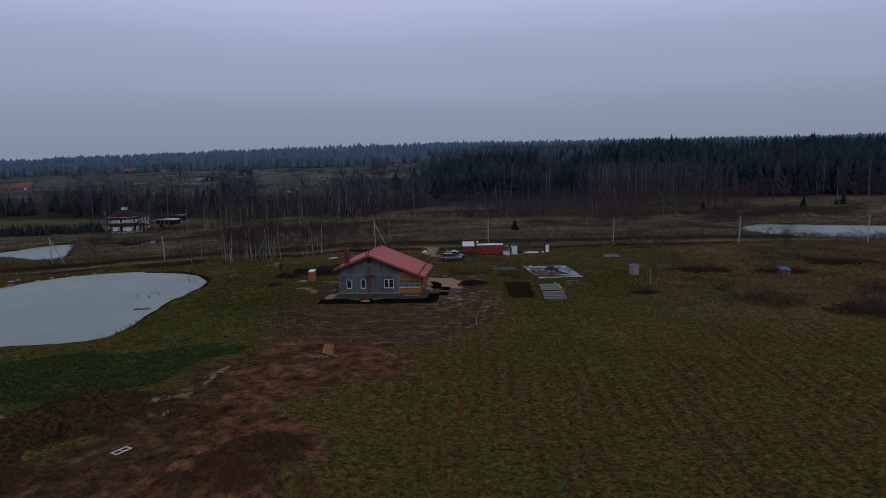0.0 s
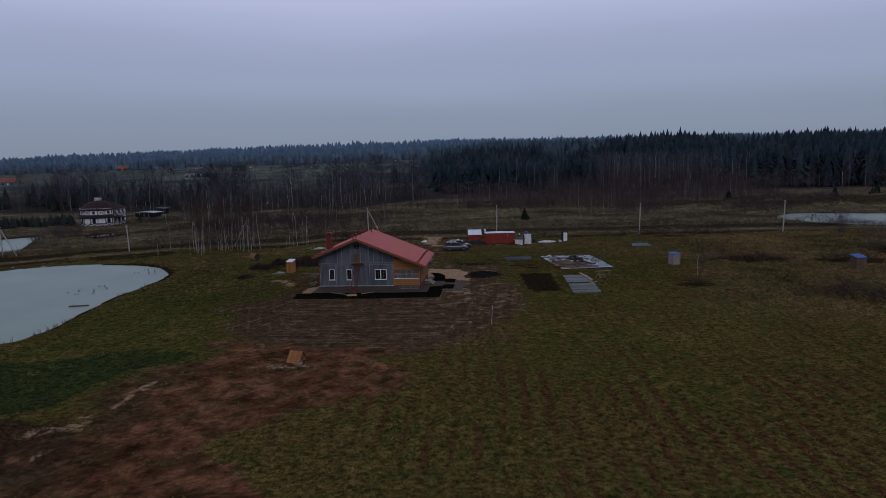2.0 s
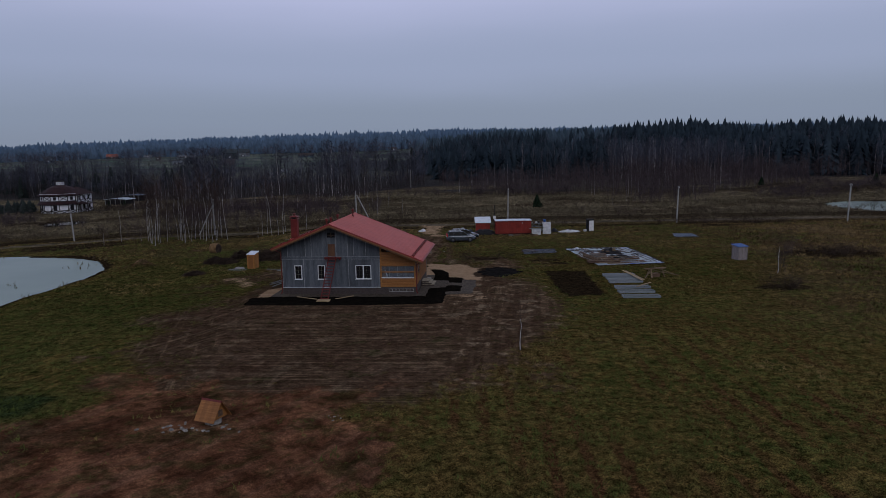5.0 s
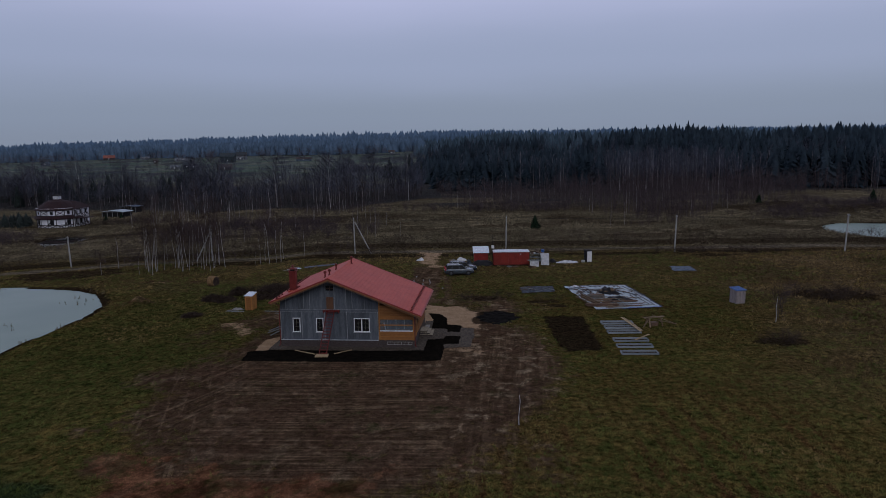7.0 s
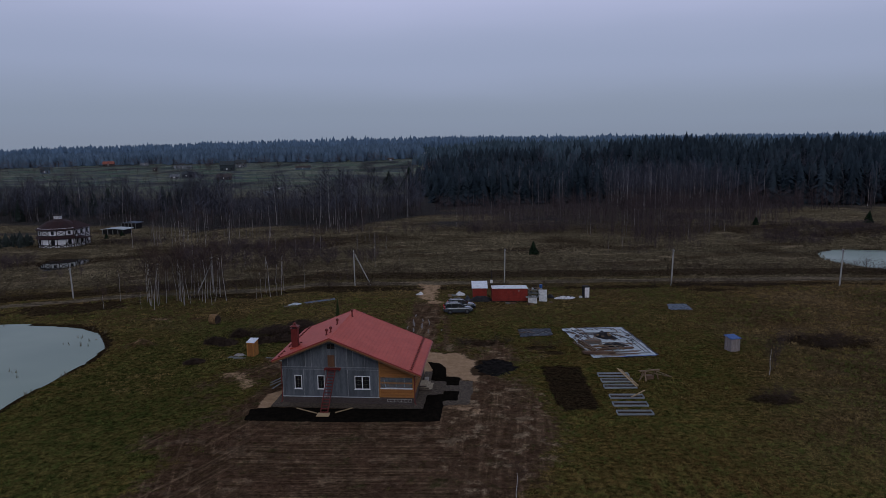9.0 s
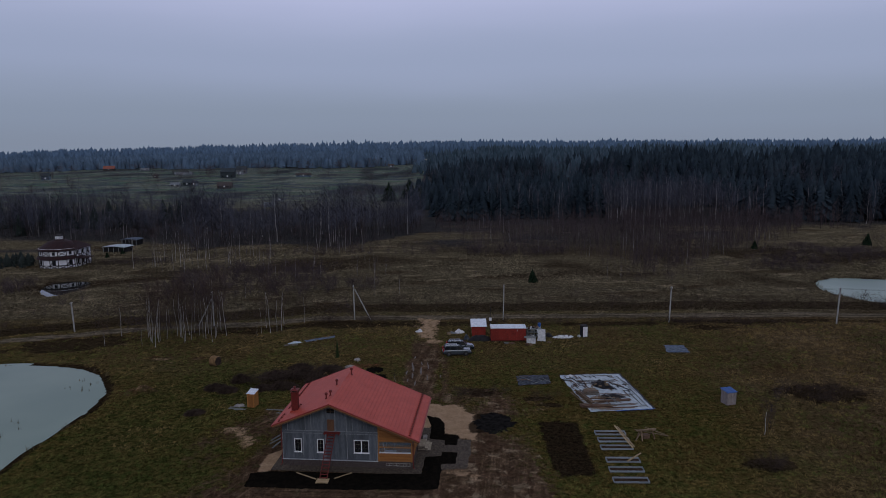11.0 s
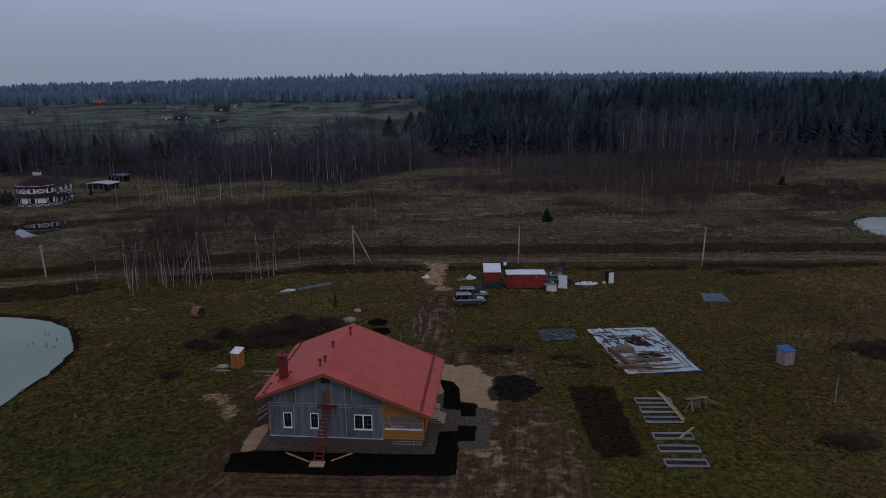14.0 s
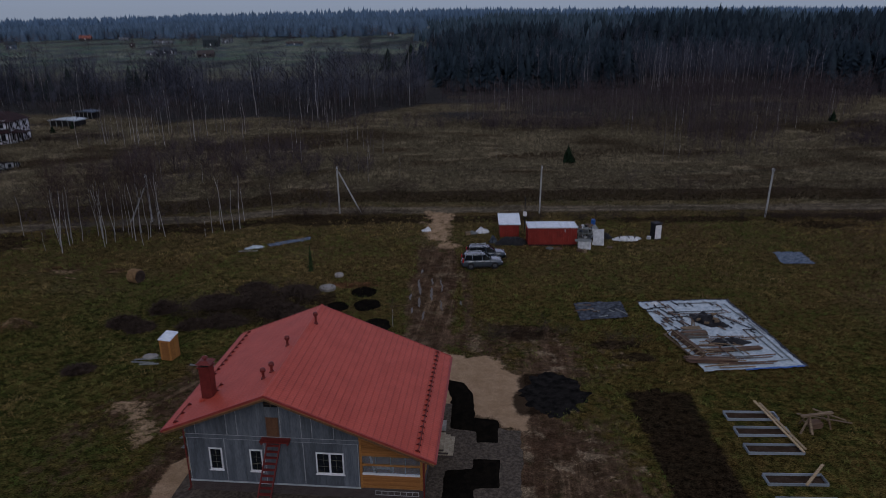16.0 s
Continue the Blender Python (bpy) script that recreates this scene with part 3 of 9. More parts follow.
def masks(X, Y):
    lane = 174.3 + 0.8 * np.sin(X / 31) - np.where(X < -20, 0.0022 * (X + 20) ** 2, 0)
    dl = np.abs(Y - lane)
    road = sm(2.3, 1.2, dl + 0.9 * fbm(X, Y, 3, 3))
    ruts = np.maximum(sm(0.75, 0.25, np.abs(Y - lane - 0.9)), sm(0.75, 0.25, np.abs(Y - lane + 0.9))) * (np.abs(X) < 260)
    drive = region([(-6.9, 173), (-2.0, 173), (-2.4, 164), (-1.7, 157), (-4.5, 155.8), (-6.6, 161)], 0.9, 1.3, 3, X, Y)
    yard = region(YARD, 4.2, 4.2, 6, X, Y)
    track = sm(3.0, 1.7, np.abs(X + 4.9 - 0.02 * (Y - 140)) + 0.9 * fbm(X, Y, 3, 3)) * sm(124, 130, Y) * (1 - sm(154, 160, Y))
    track = np.maximum(track, 0.8 * sm(0.55, 0.2, np.abs(X + 1.3)) * sm(126, 132, Y) * (1 - sm(146, 152, Y)))
    yard = np.maximum(yard, track)
    mud = sm(0.3, 0.7, track) * sm(-0.4, 0.1, fbm(X, Y, 2.2, 3))
    red = region(REDSOIL, 2.4, 3.6, 5, X, Y)
    for x, y, rx, ry in ((-45.0, 134.8, 2.7, 1.7), (-49.0, 151.5, 2.6, 1.6), (-42.5, 150.8, 1.6, 0.9), (-13.5, 143.5, 3.0, 1.0)):
        red = np.maximum(red, 0.95 * np.exp(-((X - x) / rx) ** 2 - ((Y - y) / ry) ** 2))
    sand = region(SAND, 0.35, 0.5, 1.5, X, Y)
    sand = np.maximum(sand, region([(-20.8, 108.7), (-18.3, 110.3), (-19.4, 114), (-21.2, 111)], 0.4, 0.5, 1.5, X, Y))
    sand = np.maximum(sand, 0.62 * region([(-27.6, 120), (-23.6, 114), (-22.6, 116), (-25.6, 121)], 0.6, 0.8, 2, X, Y))
    sand = np.maximum(sand, 0.62 * region([(-1.6, 109.2), (1.0, 108.8), (3.3, 108.0), (1.8, 106.8), (0.3, 107.7), (-1.5, 108.3)], 0.4, 0.5, 1.5, X, Y))
    sand = np.maximum(sand, 0.30 * ruts)
    for x, y, rx, ry in ((-44.9, 134.8, 1.9, 1.2), (-42.6, 150.6, 1.3, 0.6), (-48.6, 150.4, 2.2, 1.3), (-45.8, 147.2, 1.4, 0.7), (53.6, 167.6, 2.6, 0.7), (-58.8, 159.6, 1.6, 0.7)):
        sand = np.maximum(sand, 0.55 * np.exp(-((X - x) / rx) ** 2 - ((Y - y) / ry) ** 2))
    # trickle of pale silt beside the red soil
    silt = np.zeros_like(X)
    for line, w in (([(-24.4, 75.0), (-25.2, 72.9), (-25.5, 69.5), (-25.7, 65.8), (-26.6, 62.9), (-27.6, 60.6)], 0.62), ([(-26.2, 63.4), (-25.2, 60.0), (-26.4, 57.6)], 0.55), ([(-26.4, 63.0), (-27.9, 62.4), (-28.8, 61.0)], 0.7), ([(-25.9, 67.2), (-26.9, 65.0)], 0.5), ([(-23.6, 77.2), (-22.4, 78.0)], 0.35), ([(-46, 61.5), (-42, 60), (-37.5, 63.2)], 0.8), ([(-16.0, 75.8), (-13.6, 76.6)], 0.5)):
        for (ax, ay), (bx, by) in zip(line, line[1:]):
            ex, ey = bx - ax, by - ay
            u = np.clip(((X - ax) * ex + (Y - ay) * ey) / (ex * ex + ey * ey), 0, 1)
            silt = np.maximum(silt, np.exp(-(np.hypot(X - ax - u * ex, Y - ay - u * ey) / w) ** 2))
    silt = 0.66 * silt * sm(-0.30, 0.10, fbm(X, Y, 1.5, 3) + 0.08)
    plot = region(PLOT, 0.3, 0.4, 2, X, Y)
    pit = region([(2.0, 124.2), (4.7, 124.6), (6.9, 121.2), (4.7, 118.0), (2.2, 118.4)], 0.5, 0.9, 2, X, Y)
    dry = sm(177, 186, Y + 3 * fbm(X, Y, 9, 3)) * (1 - 0.75 * sm(500, 640, Y))
    dry = np.maximum(dry, 0.92 * sm(20, 46, X - 0.16 * (Y - 90) + 12 * fbm(X, Y, 20, 3)) * sm(78, 112, Y))
    dry = np.maximum(dry, 0.5 * sm(118, 168, Y + 10 * fbm(X, Y, 15, 2)))
    lush = np.maximum(0.66 * region(LUSH, 5, 6, 10, X, Y), region(LUSH_B, 3, 3, 8, X, Y))
    village = sm(470, 560, Y) * (X < 120) * sm(0.0, 0.4, fbm(X, Y * 2.2, 90, 3) + 0.2) * (1 - sm(860, 960, Y))
    lush = np.maximum(lush, 0.8 * village)
    lush = np.maximum(lush, region([(-116, 262), (-92, 258), (-84, 275), (-96, 300), (-118, 300)], 5, 4, 8, X, Y))
    scrub = np.zeros_like(X)
    for x, y, rx, ry in ((50, 131, 7, 3.6), (80, 137, 7, 4), (-22, 137.5, 6.5, 3.2), (3.6, 131.5, 3.6, 2.2), (11.3, 129.5, 3.0, 1.0), (12.9, 127.2, 2.0, 0.9), (-15, 46.5, 5.0, 4.0), (-34, 58, 8.5, 7.5), (-40, 47, 7, 6), (62, 94, 7, 4), (-18.5, 139, 4, 2.4), (76, 104, 9, 6), (64, 128, 5, 3), (33, 110, 3, 1.5), (100, 246, 19, 9), (122, 237, 20, 8), (-38, 168, 12, 2.6), (-20, 168.5, 10, 3), (-70, 161, 12, 6), (30, 168.5, 12, 2.2), (47.6, 165.4, 4.2, 2.0)):
        scrub = np.maximum(scrub, np.exp(-((X - x) / rx) ** 2 - ((Y - y) / ry) ** 2))
    scrub = sm(0.28, 0.62, scrub + 0.5 * fbm(X, Y, 2.5, 3))
    ditch = sm(4.6, 2.6, np.abs(Y - lane - 8.5) + 3.0 * fbm(X, Y, 7, 3))
    ditch = np.maximum(ditch, 0.9 * sm(1.8, 0.6, np.abs(Y - lane + 5.0) + 2.0 * fbm(X, Y, 8, 3)) * (fbm(X, Y * 0 + 3, 18, 2) > 0.0))
    # woodland floor, coloured dark for litter and for shade beneath the trees
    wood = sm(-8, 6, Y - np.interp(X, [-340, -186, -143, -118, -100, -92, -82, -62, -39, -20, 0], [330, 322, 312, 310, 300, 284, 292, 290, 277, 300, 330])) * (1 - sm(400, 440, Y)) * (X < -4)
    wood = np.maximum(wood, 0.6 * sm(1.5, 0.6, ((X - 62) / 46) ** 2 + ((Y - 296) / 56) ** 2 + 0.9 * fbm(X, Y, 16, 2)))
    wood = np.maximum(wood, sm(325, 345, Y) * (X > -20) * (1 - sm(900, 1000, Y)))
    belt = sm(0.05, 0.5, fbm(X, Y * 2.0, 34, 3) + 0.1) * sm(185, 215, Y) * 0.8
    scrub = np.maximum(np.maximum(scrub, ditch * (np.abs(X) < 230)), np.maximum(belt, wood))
    shore = np.zeros_like(X)
    for poly in (POND_A, POND_B, POND_C, POND_D):
        x0, y0 = poly.min(0) - 8
        x1, y1 = poly.max(0) + 8
        k = (X > x0) & (X < x1) & (Y > y0) & (Y < y1)
        shore[k] = np.maximum(shore[k], sm(-1.6, -0.3, sdist(poly, X[k], Y[k]) + 1.0 * fbm(X[k], Y[k], 3, 3)))
    char = 0.75 * sm(0.35, 0.75, np.exp(-((X - 3.7) / 2.6) ** 2 - ((Y - 131.6) / 1.9) ** 2) + 0.5 * fbm(X, Y, 1.6, 3))
    return road, drive, yard, red, np.maximum(sand, silt), plot, np.maximum(np.maximum(pit, char), 0.42 * mud), dry, lush, scrub, shore


MK = masks(FX, FY)
road_m, drive_m, yard_m, red_m, sand_m, plot_m, pit_m, dry_m, lush_m, scrub_m, shore_m = MK
sand_m = np.maximum(sand_m, 0.68 * drive_m)
dark_m = np.maximum(np.maximum(plot_m, pit_m), 0.85 * shore_m)
earth_m = np.maximum(yard_m, road_m)


def ground_mat():
    m, nt, b = mat_new("field_ground")
    a1 = nt.nodes.new("ShaderNodeAttribute")
    a1.attribute_name = "soils"
    a2 = nt.nodes.new("ShaderNodeAttribute")
    a2.attribute_name = "plants"
    s1 = nt.nodes.new("ShaderNodeSeparateColor")
    s2 = nt.nodes.new("ShaderNodeSeparateColor")
    nt.links.new(a1.outputs["Color"], s1.inputs[0])
    nt.links.new(a2.outputs["Color"], s2.inputs[0])
    earth, red, sand = s1.outputs[0], s1.outputs[1], s1.outputs[2]
    dry, lush, scrub = s2.outputs[0], s2.outputs[1], s2.outputs[2]
    big = n_range(nt, n_noise(nt, 0.09, 4.0), 0.33, 0.67)
    mid = n_range(nt, n_noise(nt, 0.75, 5.0, rough=0.72), 0.36, 0.64)
    fine = n_noise(nt, 2.1, 5.0, rough=0.72)
    finer = n_range(nt, fine, 0.3, 0.7)
    tiny = n_noise(nt, 13.0, 3.0, rough=0.7)
    ragged = n_math(nt, "MULTIPLY", n_math(nt, "SUBTRACT", n_noise(nt, 1.3, 6.0, rough=0.75), 0.5), 1.5)

    def crisp(mask, lo=0.32, hi=0.68, amount=1.0):
        return n_range(nt, n_math(nt, "ADD", mask, n_math(nt, "MULTIPLY", n_math(nt, "MULTIPLY", ragged, amount), n_range(nt, mask, 0.0, 0.12))), lo, hi)

    earth, red, sand, scrub = crisp(earth, 0.15, 0.90, 2.0), crisp(red, 0.2, 0.8, 1.3), crisp(sand, 0.34, 0.80, 1.15), crisp(scrub, 0.25, 0.8)
    grass = n_mix(nt, mid, (0.029, 0.036, 0.0095), (0.076, 0.056, 0.0175))
    grass = n_mix(nt, n_math(nt, "MULTIPLY", big, 0.5), grass, (0.068, 0.040, 0.0160))
    lushc = n_mix(nt, mid, (0.027, 0.032, 0.0092), (0.062, 0.051, 0.0165))
    lushc = n_mix(nt, n_range(nt, lush, 0.72, 0.95), lushc, (0.019, 0.027, 0.0105))
    lush = n_range(nt, lush, 0.0, 0.65)
    grass = n_mix(nt, lush, grass, lushc)
    dryc = n_mix(nt, mid, (0.041, 0.034, 0.022), (0.099, 0.084, 0.054))
    dryc = n_mix(nt, n_range(nt, n_noise(nt, 0.05, 5.0, (1, 2.0, 1)), 0.52, 0.72), dryc, (0.030, 0.020, 0.013))
    dryc = n_mix(nt, n_math(nt, "MULTIPLY", n_range(nt, n_noise(nt, 0.11, 5.0, (1, 1.8, 1), rough=0.65), 0.54, 0.66), 0.8), dryc, (0.165, 0.136, 0.088))
    spy = nt.nodes.new("ShaderNodeSeparateXYZ")
    tcd = nt.nodes.new("ShaderNodeTexCoord")
    nt.links.new(tcd.outputs["Object"], spy.inputs[0])
    dryc = n_mix(nt, n_range(nt, spy.outputs["Y"], 178, 168, 0.0, 0.62), dryc, (0.084, 0.053, 0.026))
    grass = n_mix(nt, n_math(nt, "MULTIPLY", dry, 0.9), grass, dryc)
    sy = nt.nodes.new("ShaderNodeSeparateXYZ")
    tcf = nt.nodes.new("ShaderNodeTexCoord")
    nt.links.new(tcf.outputs["Object"], sy.inputs[0])
    # fields past y 360 take paler, bluer tones as haze in the colour
    hazed_farm = n_mix(nt, n_range(nt, n_noise(nt, 0.022, 4.0, (1, 2.5, 1)), 0.4, 0.6), (0.054, 0.088, 0.062), (0.088, 0.094, 0.074))
    hazed_farm = n_mix(nt, n_range(nt, n_noise(nt, 0.012, 3.0, (0.5, 4.0, 1)), 0.52, 0.56), hazed_farm, (0.104, 0.118, 0.092))
    hazed_farm = n_mix(nt, n_range(nt, n_noise(nt, 0.06, 4.0, (1, 2.5, 1)), 0.48, 0.58), hazed_farm, (0.044, 0.056, 0.062))
    hazed_farm = n_mix(nt, n_range(nt, sy.outputs["Y"], 880, 960), hazed_farm, (0.062, 0.098, 0.142))
    grass = n_mix(nt, n_range(nt, sy.outputs["Y"], 360, 520), grass, hazed_farm)
    litter_haze = n_mix(nt, n_range(nt, sy.outputs["Y"], 62, 74), (0.034, 0.021, 0.013), (0.024, 0.017, 0.011))
    # beyond y 255 haze is painted over the brown as blue-grey
    litter_haze = n_mix(nt, n_range(nt, sy.outputs["Y"], 255, 290), litter_haze, (0.022, 0.023, 0.027))
    grass = n_mix(nt, n_math(nt, "MULTIPLY", scrub, 0.85), grass, litter_haze)
    # old furrows: bare strips between rows of grass
    fx, fy = sy.outputs["X"], sy.outputs["Y"]
    bend = n_math(nt, "SINE", n_math(nt, "ADD", n_math(nt, "MULTIPLY", fy, 0.14), n_math(nt, "MULTIPLY", fx, 0.09)), 0.0)
    ph = n_math(nt, "ADD", n_math(nt, "SUBTRACT", fx, n_math(nt, "MULTIPLY", fy, 0.03)), n_math(nt, "MULTIPLY", bend, 0.28))
    ph = n_math(nt, "ADD", ph, n_math(nt, "MULTIPLY", n_math(nt, "SUBTRACT", n_noise(nt, 0.9, 4.0), 0.5), 0.9))
    wave = n_math(nt, "SINE", n_math(nt, "MULTIPLY", ph, math.tau / 1.62), 0.0)
    furrow = n_math(nt, "MULTIPLY", n_range(nt, n_math(nt, "MULTIPLY", wave, -1.0), 0.0, 0.75), a1.outputs["Alpha"])
    furrow = n_math(nt, "MULTIPLY", furrow, n_range(nt, n_noise(nt, 0.16, 5.0, (1, 0.5, 1)), 0.40, 0.60))
    grass = n_mix(nt, n_math(nt, "MULTIPLY", furrow, 0.82), grass, (0.052, 0.025, 0.0120))
    # grass is scaled paler in the near field and darker round the yard
    grass_tone = nt.nodes.new("ShaderNodeVectorMath")
    grass_tone.operation = "SCALE"
    nt.links.new(grass, grass_tone.inputs[0])
    nt.links.new(n_math(nt, "MAXIMUM", n_range(nt, n_math(nt, "ADD", fy, n_math(nt, "MULTIPLY", big, 14.0)), 96, 126, 1.14, 0.84), n_range(nt, fy, 168, 178)), grass_tone.inputs["Scale"])
    grass = grass_tone.outputs[0]
    # bare soils; the yard shows long machine tracks
    def streak(turned, wide=2.2, long=0.075, lo=0.44, hi=0.62):
        tcs = nt.nodes.new("ShaderNodeTexCoord")
        rot = nt.nodes.new("ShaderNodeMapping")
        rot.inputs["Rotation"].default_value = (0, 0, radians(turned))
        nt.links.new(tcs.outputs["Object"], rot.inputs[0])
        st = nt.nodes.new("ShaderNodeMapping")
        st.inputs["Scale"].default_value = (long, wide, 1)
        nt.links.new(rot.outputs[0], st.inputs[0])
        q = nt.nodes.new("ShaderNodeTexNoise")
        q.inputs["Scale"].default_value = 1.0
        q.inputs["Detail"].default_value = 4.0
        q.inputs["Roughness"].default_value = 0.62
        q.inputs["Distortion"].default_value = 0.25
        nt.links.new(st.outputs[0], q.inputs["Vector"])
        return n_range(nt, q.outputs["Fac"], lo, hi)

    def blend(fac, u, v):
        k = nt.nodes.new("ShaderNodeMix")
        for i, s in ((0, fac), (2, u), (3, v)):
            nt.links.new(s, k.inputs[i])
        return k.outputs[0]

    sx = nt.nodes.new("ShaderNodeSeparateXYZ")
    tcy = nt.nodes.new("ShaderNodeTexCoord")
    nt.links.new(tcy.outputs["Object"], sx.inputs[0])
    wobble = n_math(nt, "MULTIPLY", n_math(nt, "SUBTRACT", n_noise(nt, 0.2, 3.0), 0.5), 9.0)
    xw = n_math(nt, "ADD", sx.outputs["X"], wobble)
    left_t = n_math(nt, "MAXIMUM", streak(-62, 1.7, 0.09, 0.52, 0.66), n_math(nt, "MULTIPLY", streak(-105, 2.4, 0.09, 0.54, 0.68), 0.9))
    right_t = n_math(nt, "MAXIMUM", n_math(nt, "MULTIPLY", streak(-84, 1.6, 0.09, 0.44, 0.62), 0.8), n_math(nt, "MULTIPLY", mid, 0.35))
    track = blend(n_range(nt, xw, -20.5, -17.5), left_t, n_math(nt, "MAXIMUM", streak(2, 2.9, 0.07, 0.45, 0.64), n_math(nt, "MULTIPLY", streak(-16, 2.4, 0.08, 0.57, 0.68), 0.9)))
    track = blend(n_math(nt, "MAXIMUM", n_range(nt, xw, -3.5, 0.5), n_range(nt, sx.outputs["Y"], 122, 126)), track, right_t)
    worn = n_range(nt, n_noise(nt, 0.35, 4.0, (1, 1.3, 1), rough=0.65), 0.36, 0.62, 0.45, 1.0)
    track = n_math(nt, "ADD", n_math(nt, "MULTIPLY", track, worn), n_math(nt, "MULTIPLY", n_range(nt, n_noise(nt, 0.5, 5.0, rough=0.7), 0.42, 0.66), 0.16))
    soil = n_mix(nt, track, (0.047, 0.029, 0.0168), (0.150, 0.103, 0.063))
    soil = n_mix(nt, n_math(nt, "MULTIPLY", n_range(nt, n_noise(nt, 0.22, 4.0), 0.4, 0.62), 0.45), soil, (0.066, 0.037, 0.024))
    soil = n_mix(nt, n_math(nt, "MULTIPLY", mid, 0.35), soil, (0.036, 0.024, 0.017))
    dried = n_math(nt, "MULTIPLY", n_range(nt, n_noise(nt, 0.42, 6.0, rough=0.72), 0.53, 0.62), n_range(nt, xw, -6.0, 1.0, 0.25, 0.9))
    soil = n_mix(nt, dried, soil, (0.182, 0.138, 0.090))
    soil = n_mix(nt, n_math(nt, "MULTIPLY", n_range(nt, n_noise(nt, 0.34, 6.0, rough=0.75), 0.56, 0.66), 0.75), soil, (0.034, 0.034, 0.0140))
    lanec = n_mix(nt, streak(0, 1.6, 0.05, 0.4, 0.62), (0.056, 0.048, 0.032), (0.130, 0.108, 0.078))
    soil = n_mix(nt, n_range(nt, sx.outputs["Y"], 156, 164), soil, lanec)
    redc = n_mix(nt, n_range(nt, n_noise(nt, 0.45, 5.0, (1, 0.8, 1)), 0.35, 0.65), (0.070, 0.030, 0.0160), (0.146, 0.068, 0.036))
    redc = n_mix(nt, n_math(nt, "MULTIPLY", streak(-57, 0.8, 0.08, 0.46, 0.72), 0.6), redc, (0.158, 0.086, 0.053))
    redc = n_mix(nt, n_math(nt, "MULTIPLY", streak(-44, 0.6, 0.09, 0.48, 0.68), 0.6), redc, (0.046, 0.021, 0.0120))
    redc = n_mix(nt, n_math(nt, "MULTIPLY", n_range(nt, n_noise(nt, 0.3, 5.0, rough=0.7), 0.50, 0.66), 0.75), redc, (0.042, 0.034, 0.0140))
    redc = n_mix(nt, n_math(nt, "MULTIPLY", n_range(nt, n_noise(nt, 0.8, 4.0), 0.5, 0.68), 0.7), redc, (0.038, 0.032, 0.012))
    weedy = n_math(nt, "MULTIPLY", n_range(nt, xw, -20.0, -26.0), n_range(nt, n_noise(nt, 0.5, 6.0, (1.6, 0.7, 1), rough=0.72), 0.36, 0.56))
    redc = n_mix(nt, n_math(nt, "MULTIPLY", weedy, 0.9), redc, (0.050, 0.036, 0.0190))
    sandc = n_mix(nt, mid, (0.270, 0.182, 0.108), (0.350, 0.244, 0.154))
    def clods(base, scale, lo, hi):
        k = nt.nodes.new("ShaderNodeVectorMath")
        k.operation = "SCALE"
        nt.links.new(base, k.inputs[0])
        nt.links.new(n_range(nt, n_noise(nt, scale, 6.0, rough=0.72), 0.32, 0.68, lo, hi), k.inputs["Scale"])
        return k.outputs[0]

    soil, redc = clods(soil, 0.8, 0.62, 1.38), clods(clods(redc, 0.7, 0.55, 1.5), 0.16, 0.7, 1.25)
    col = n_mix(nt, earth, grass, soil)
    col = n_mix(nt, red, col, redc)
    col = n_mix(nt, n_math(nt, "MULTIPLY", n_math(nt, "MULTIPLY", scrub, red), 0.8), col, (0.050, 0.026, 0.016))
    col = n_mix(nt, sand, col, sandc)
    col = n_mix(nt, n_math(nt, "MULTIPLY", crisp(a2.outputs["Alpha"], 0.25, 0.85, 1.0), 0.90), col, (0.0145, 0.0098, 0.0070))
    tone = n_math(nt, "MULTIPLY", n_range(nt, fine, 0.30, 0.70, 0.34, 1.75), n_range(nt, tiny, 0.36, 0.64, 0.32, 1.85))
    calm = nt.nodes.new("ShaderNodeMix")
    nt.links.new(n_math(nt, "MAXIMUM", n_math(nt, "MULTIPLY", sand, 0.88), n_math(nt, "MULTIPLY", n_math(nt, "MAXIMUM", earth, red), 0.55)), calm.inputs[0])
    nt.links.new(tone, calm.inputs[2])
    calm.inputs[3].default_value = 1.0
    tone = calm.outputs[0]
    mul = nt.nodes.new("ShaderNodeVectorMath")
    mul.operation = "SCALE"
    nt.links.new(col, mul.inputs[0])
    nt.links.new(tone, mul.inputs["Scale"])
    nt.links.new(mul.outputs[0], b.inputs["Base Color"])
    b.inputs["Roughness"].default_value = 1.0
    b.inputs["Specular IOR Level"].default_value = 0.0
    n_bump(nt, b, n_math(nt, "ADD", fine, n_math(nt, "MULTIPLY", tiny, 0.4)), 1.0, 0.30)
    nt.links.new(n_range(nt, sy.outputs["Y"], 200, 420, 1.0, 0.0), b.inputs["Normal"].links[0].from_node.inputs["Strength"])
    return m


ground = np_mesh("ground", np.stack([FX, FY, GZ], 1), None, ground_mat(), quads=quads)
ground.data.shade_smooth()
field_m = sm(-14, -2, FX + 0.35 * (FY - 62)) * (1 - sm(80, 100, FY + 6 * fbm(FX, FY, 14, 2))) * (1 - earth_m) * (1 - sm(44, 70, FX)) * (1 - red_m)
for key, cols in (("soils", (earth_m, red_m, sand_m, field_m)), ("plants", (dry_m, lush_m, scrub_m, dark_m))):
    a = ground.data.attributes.new(key, "FLOAT_COLOR", "POINT")
    a.data.foreach_set("color", np.stack([np.broadcast_to(c, FX.shape) for c in cols], 1).astype(np.float32).ravel())
tagged(ground, "overgrown autumn field with bare reddish soil and a rutted yard", "ground", kind="structure")


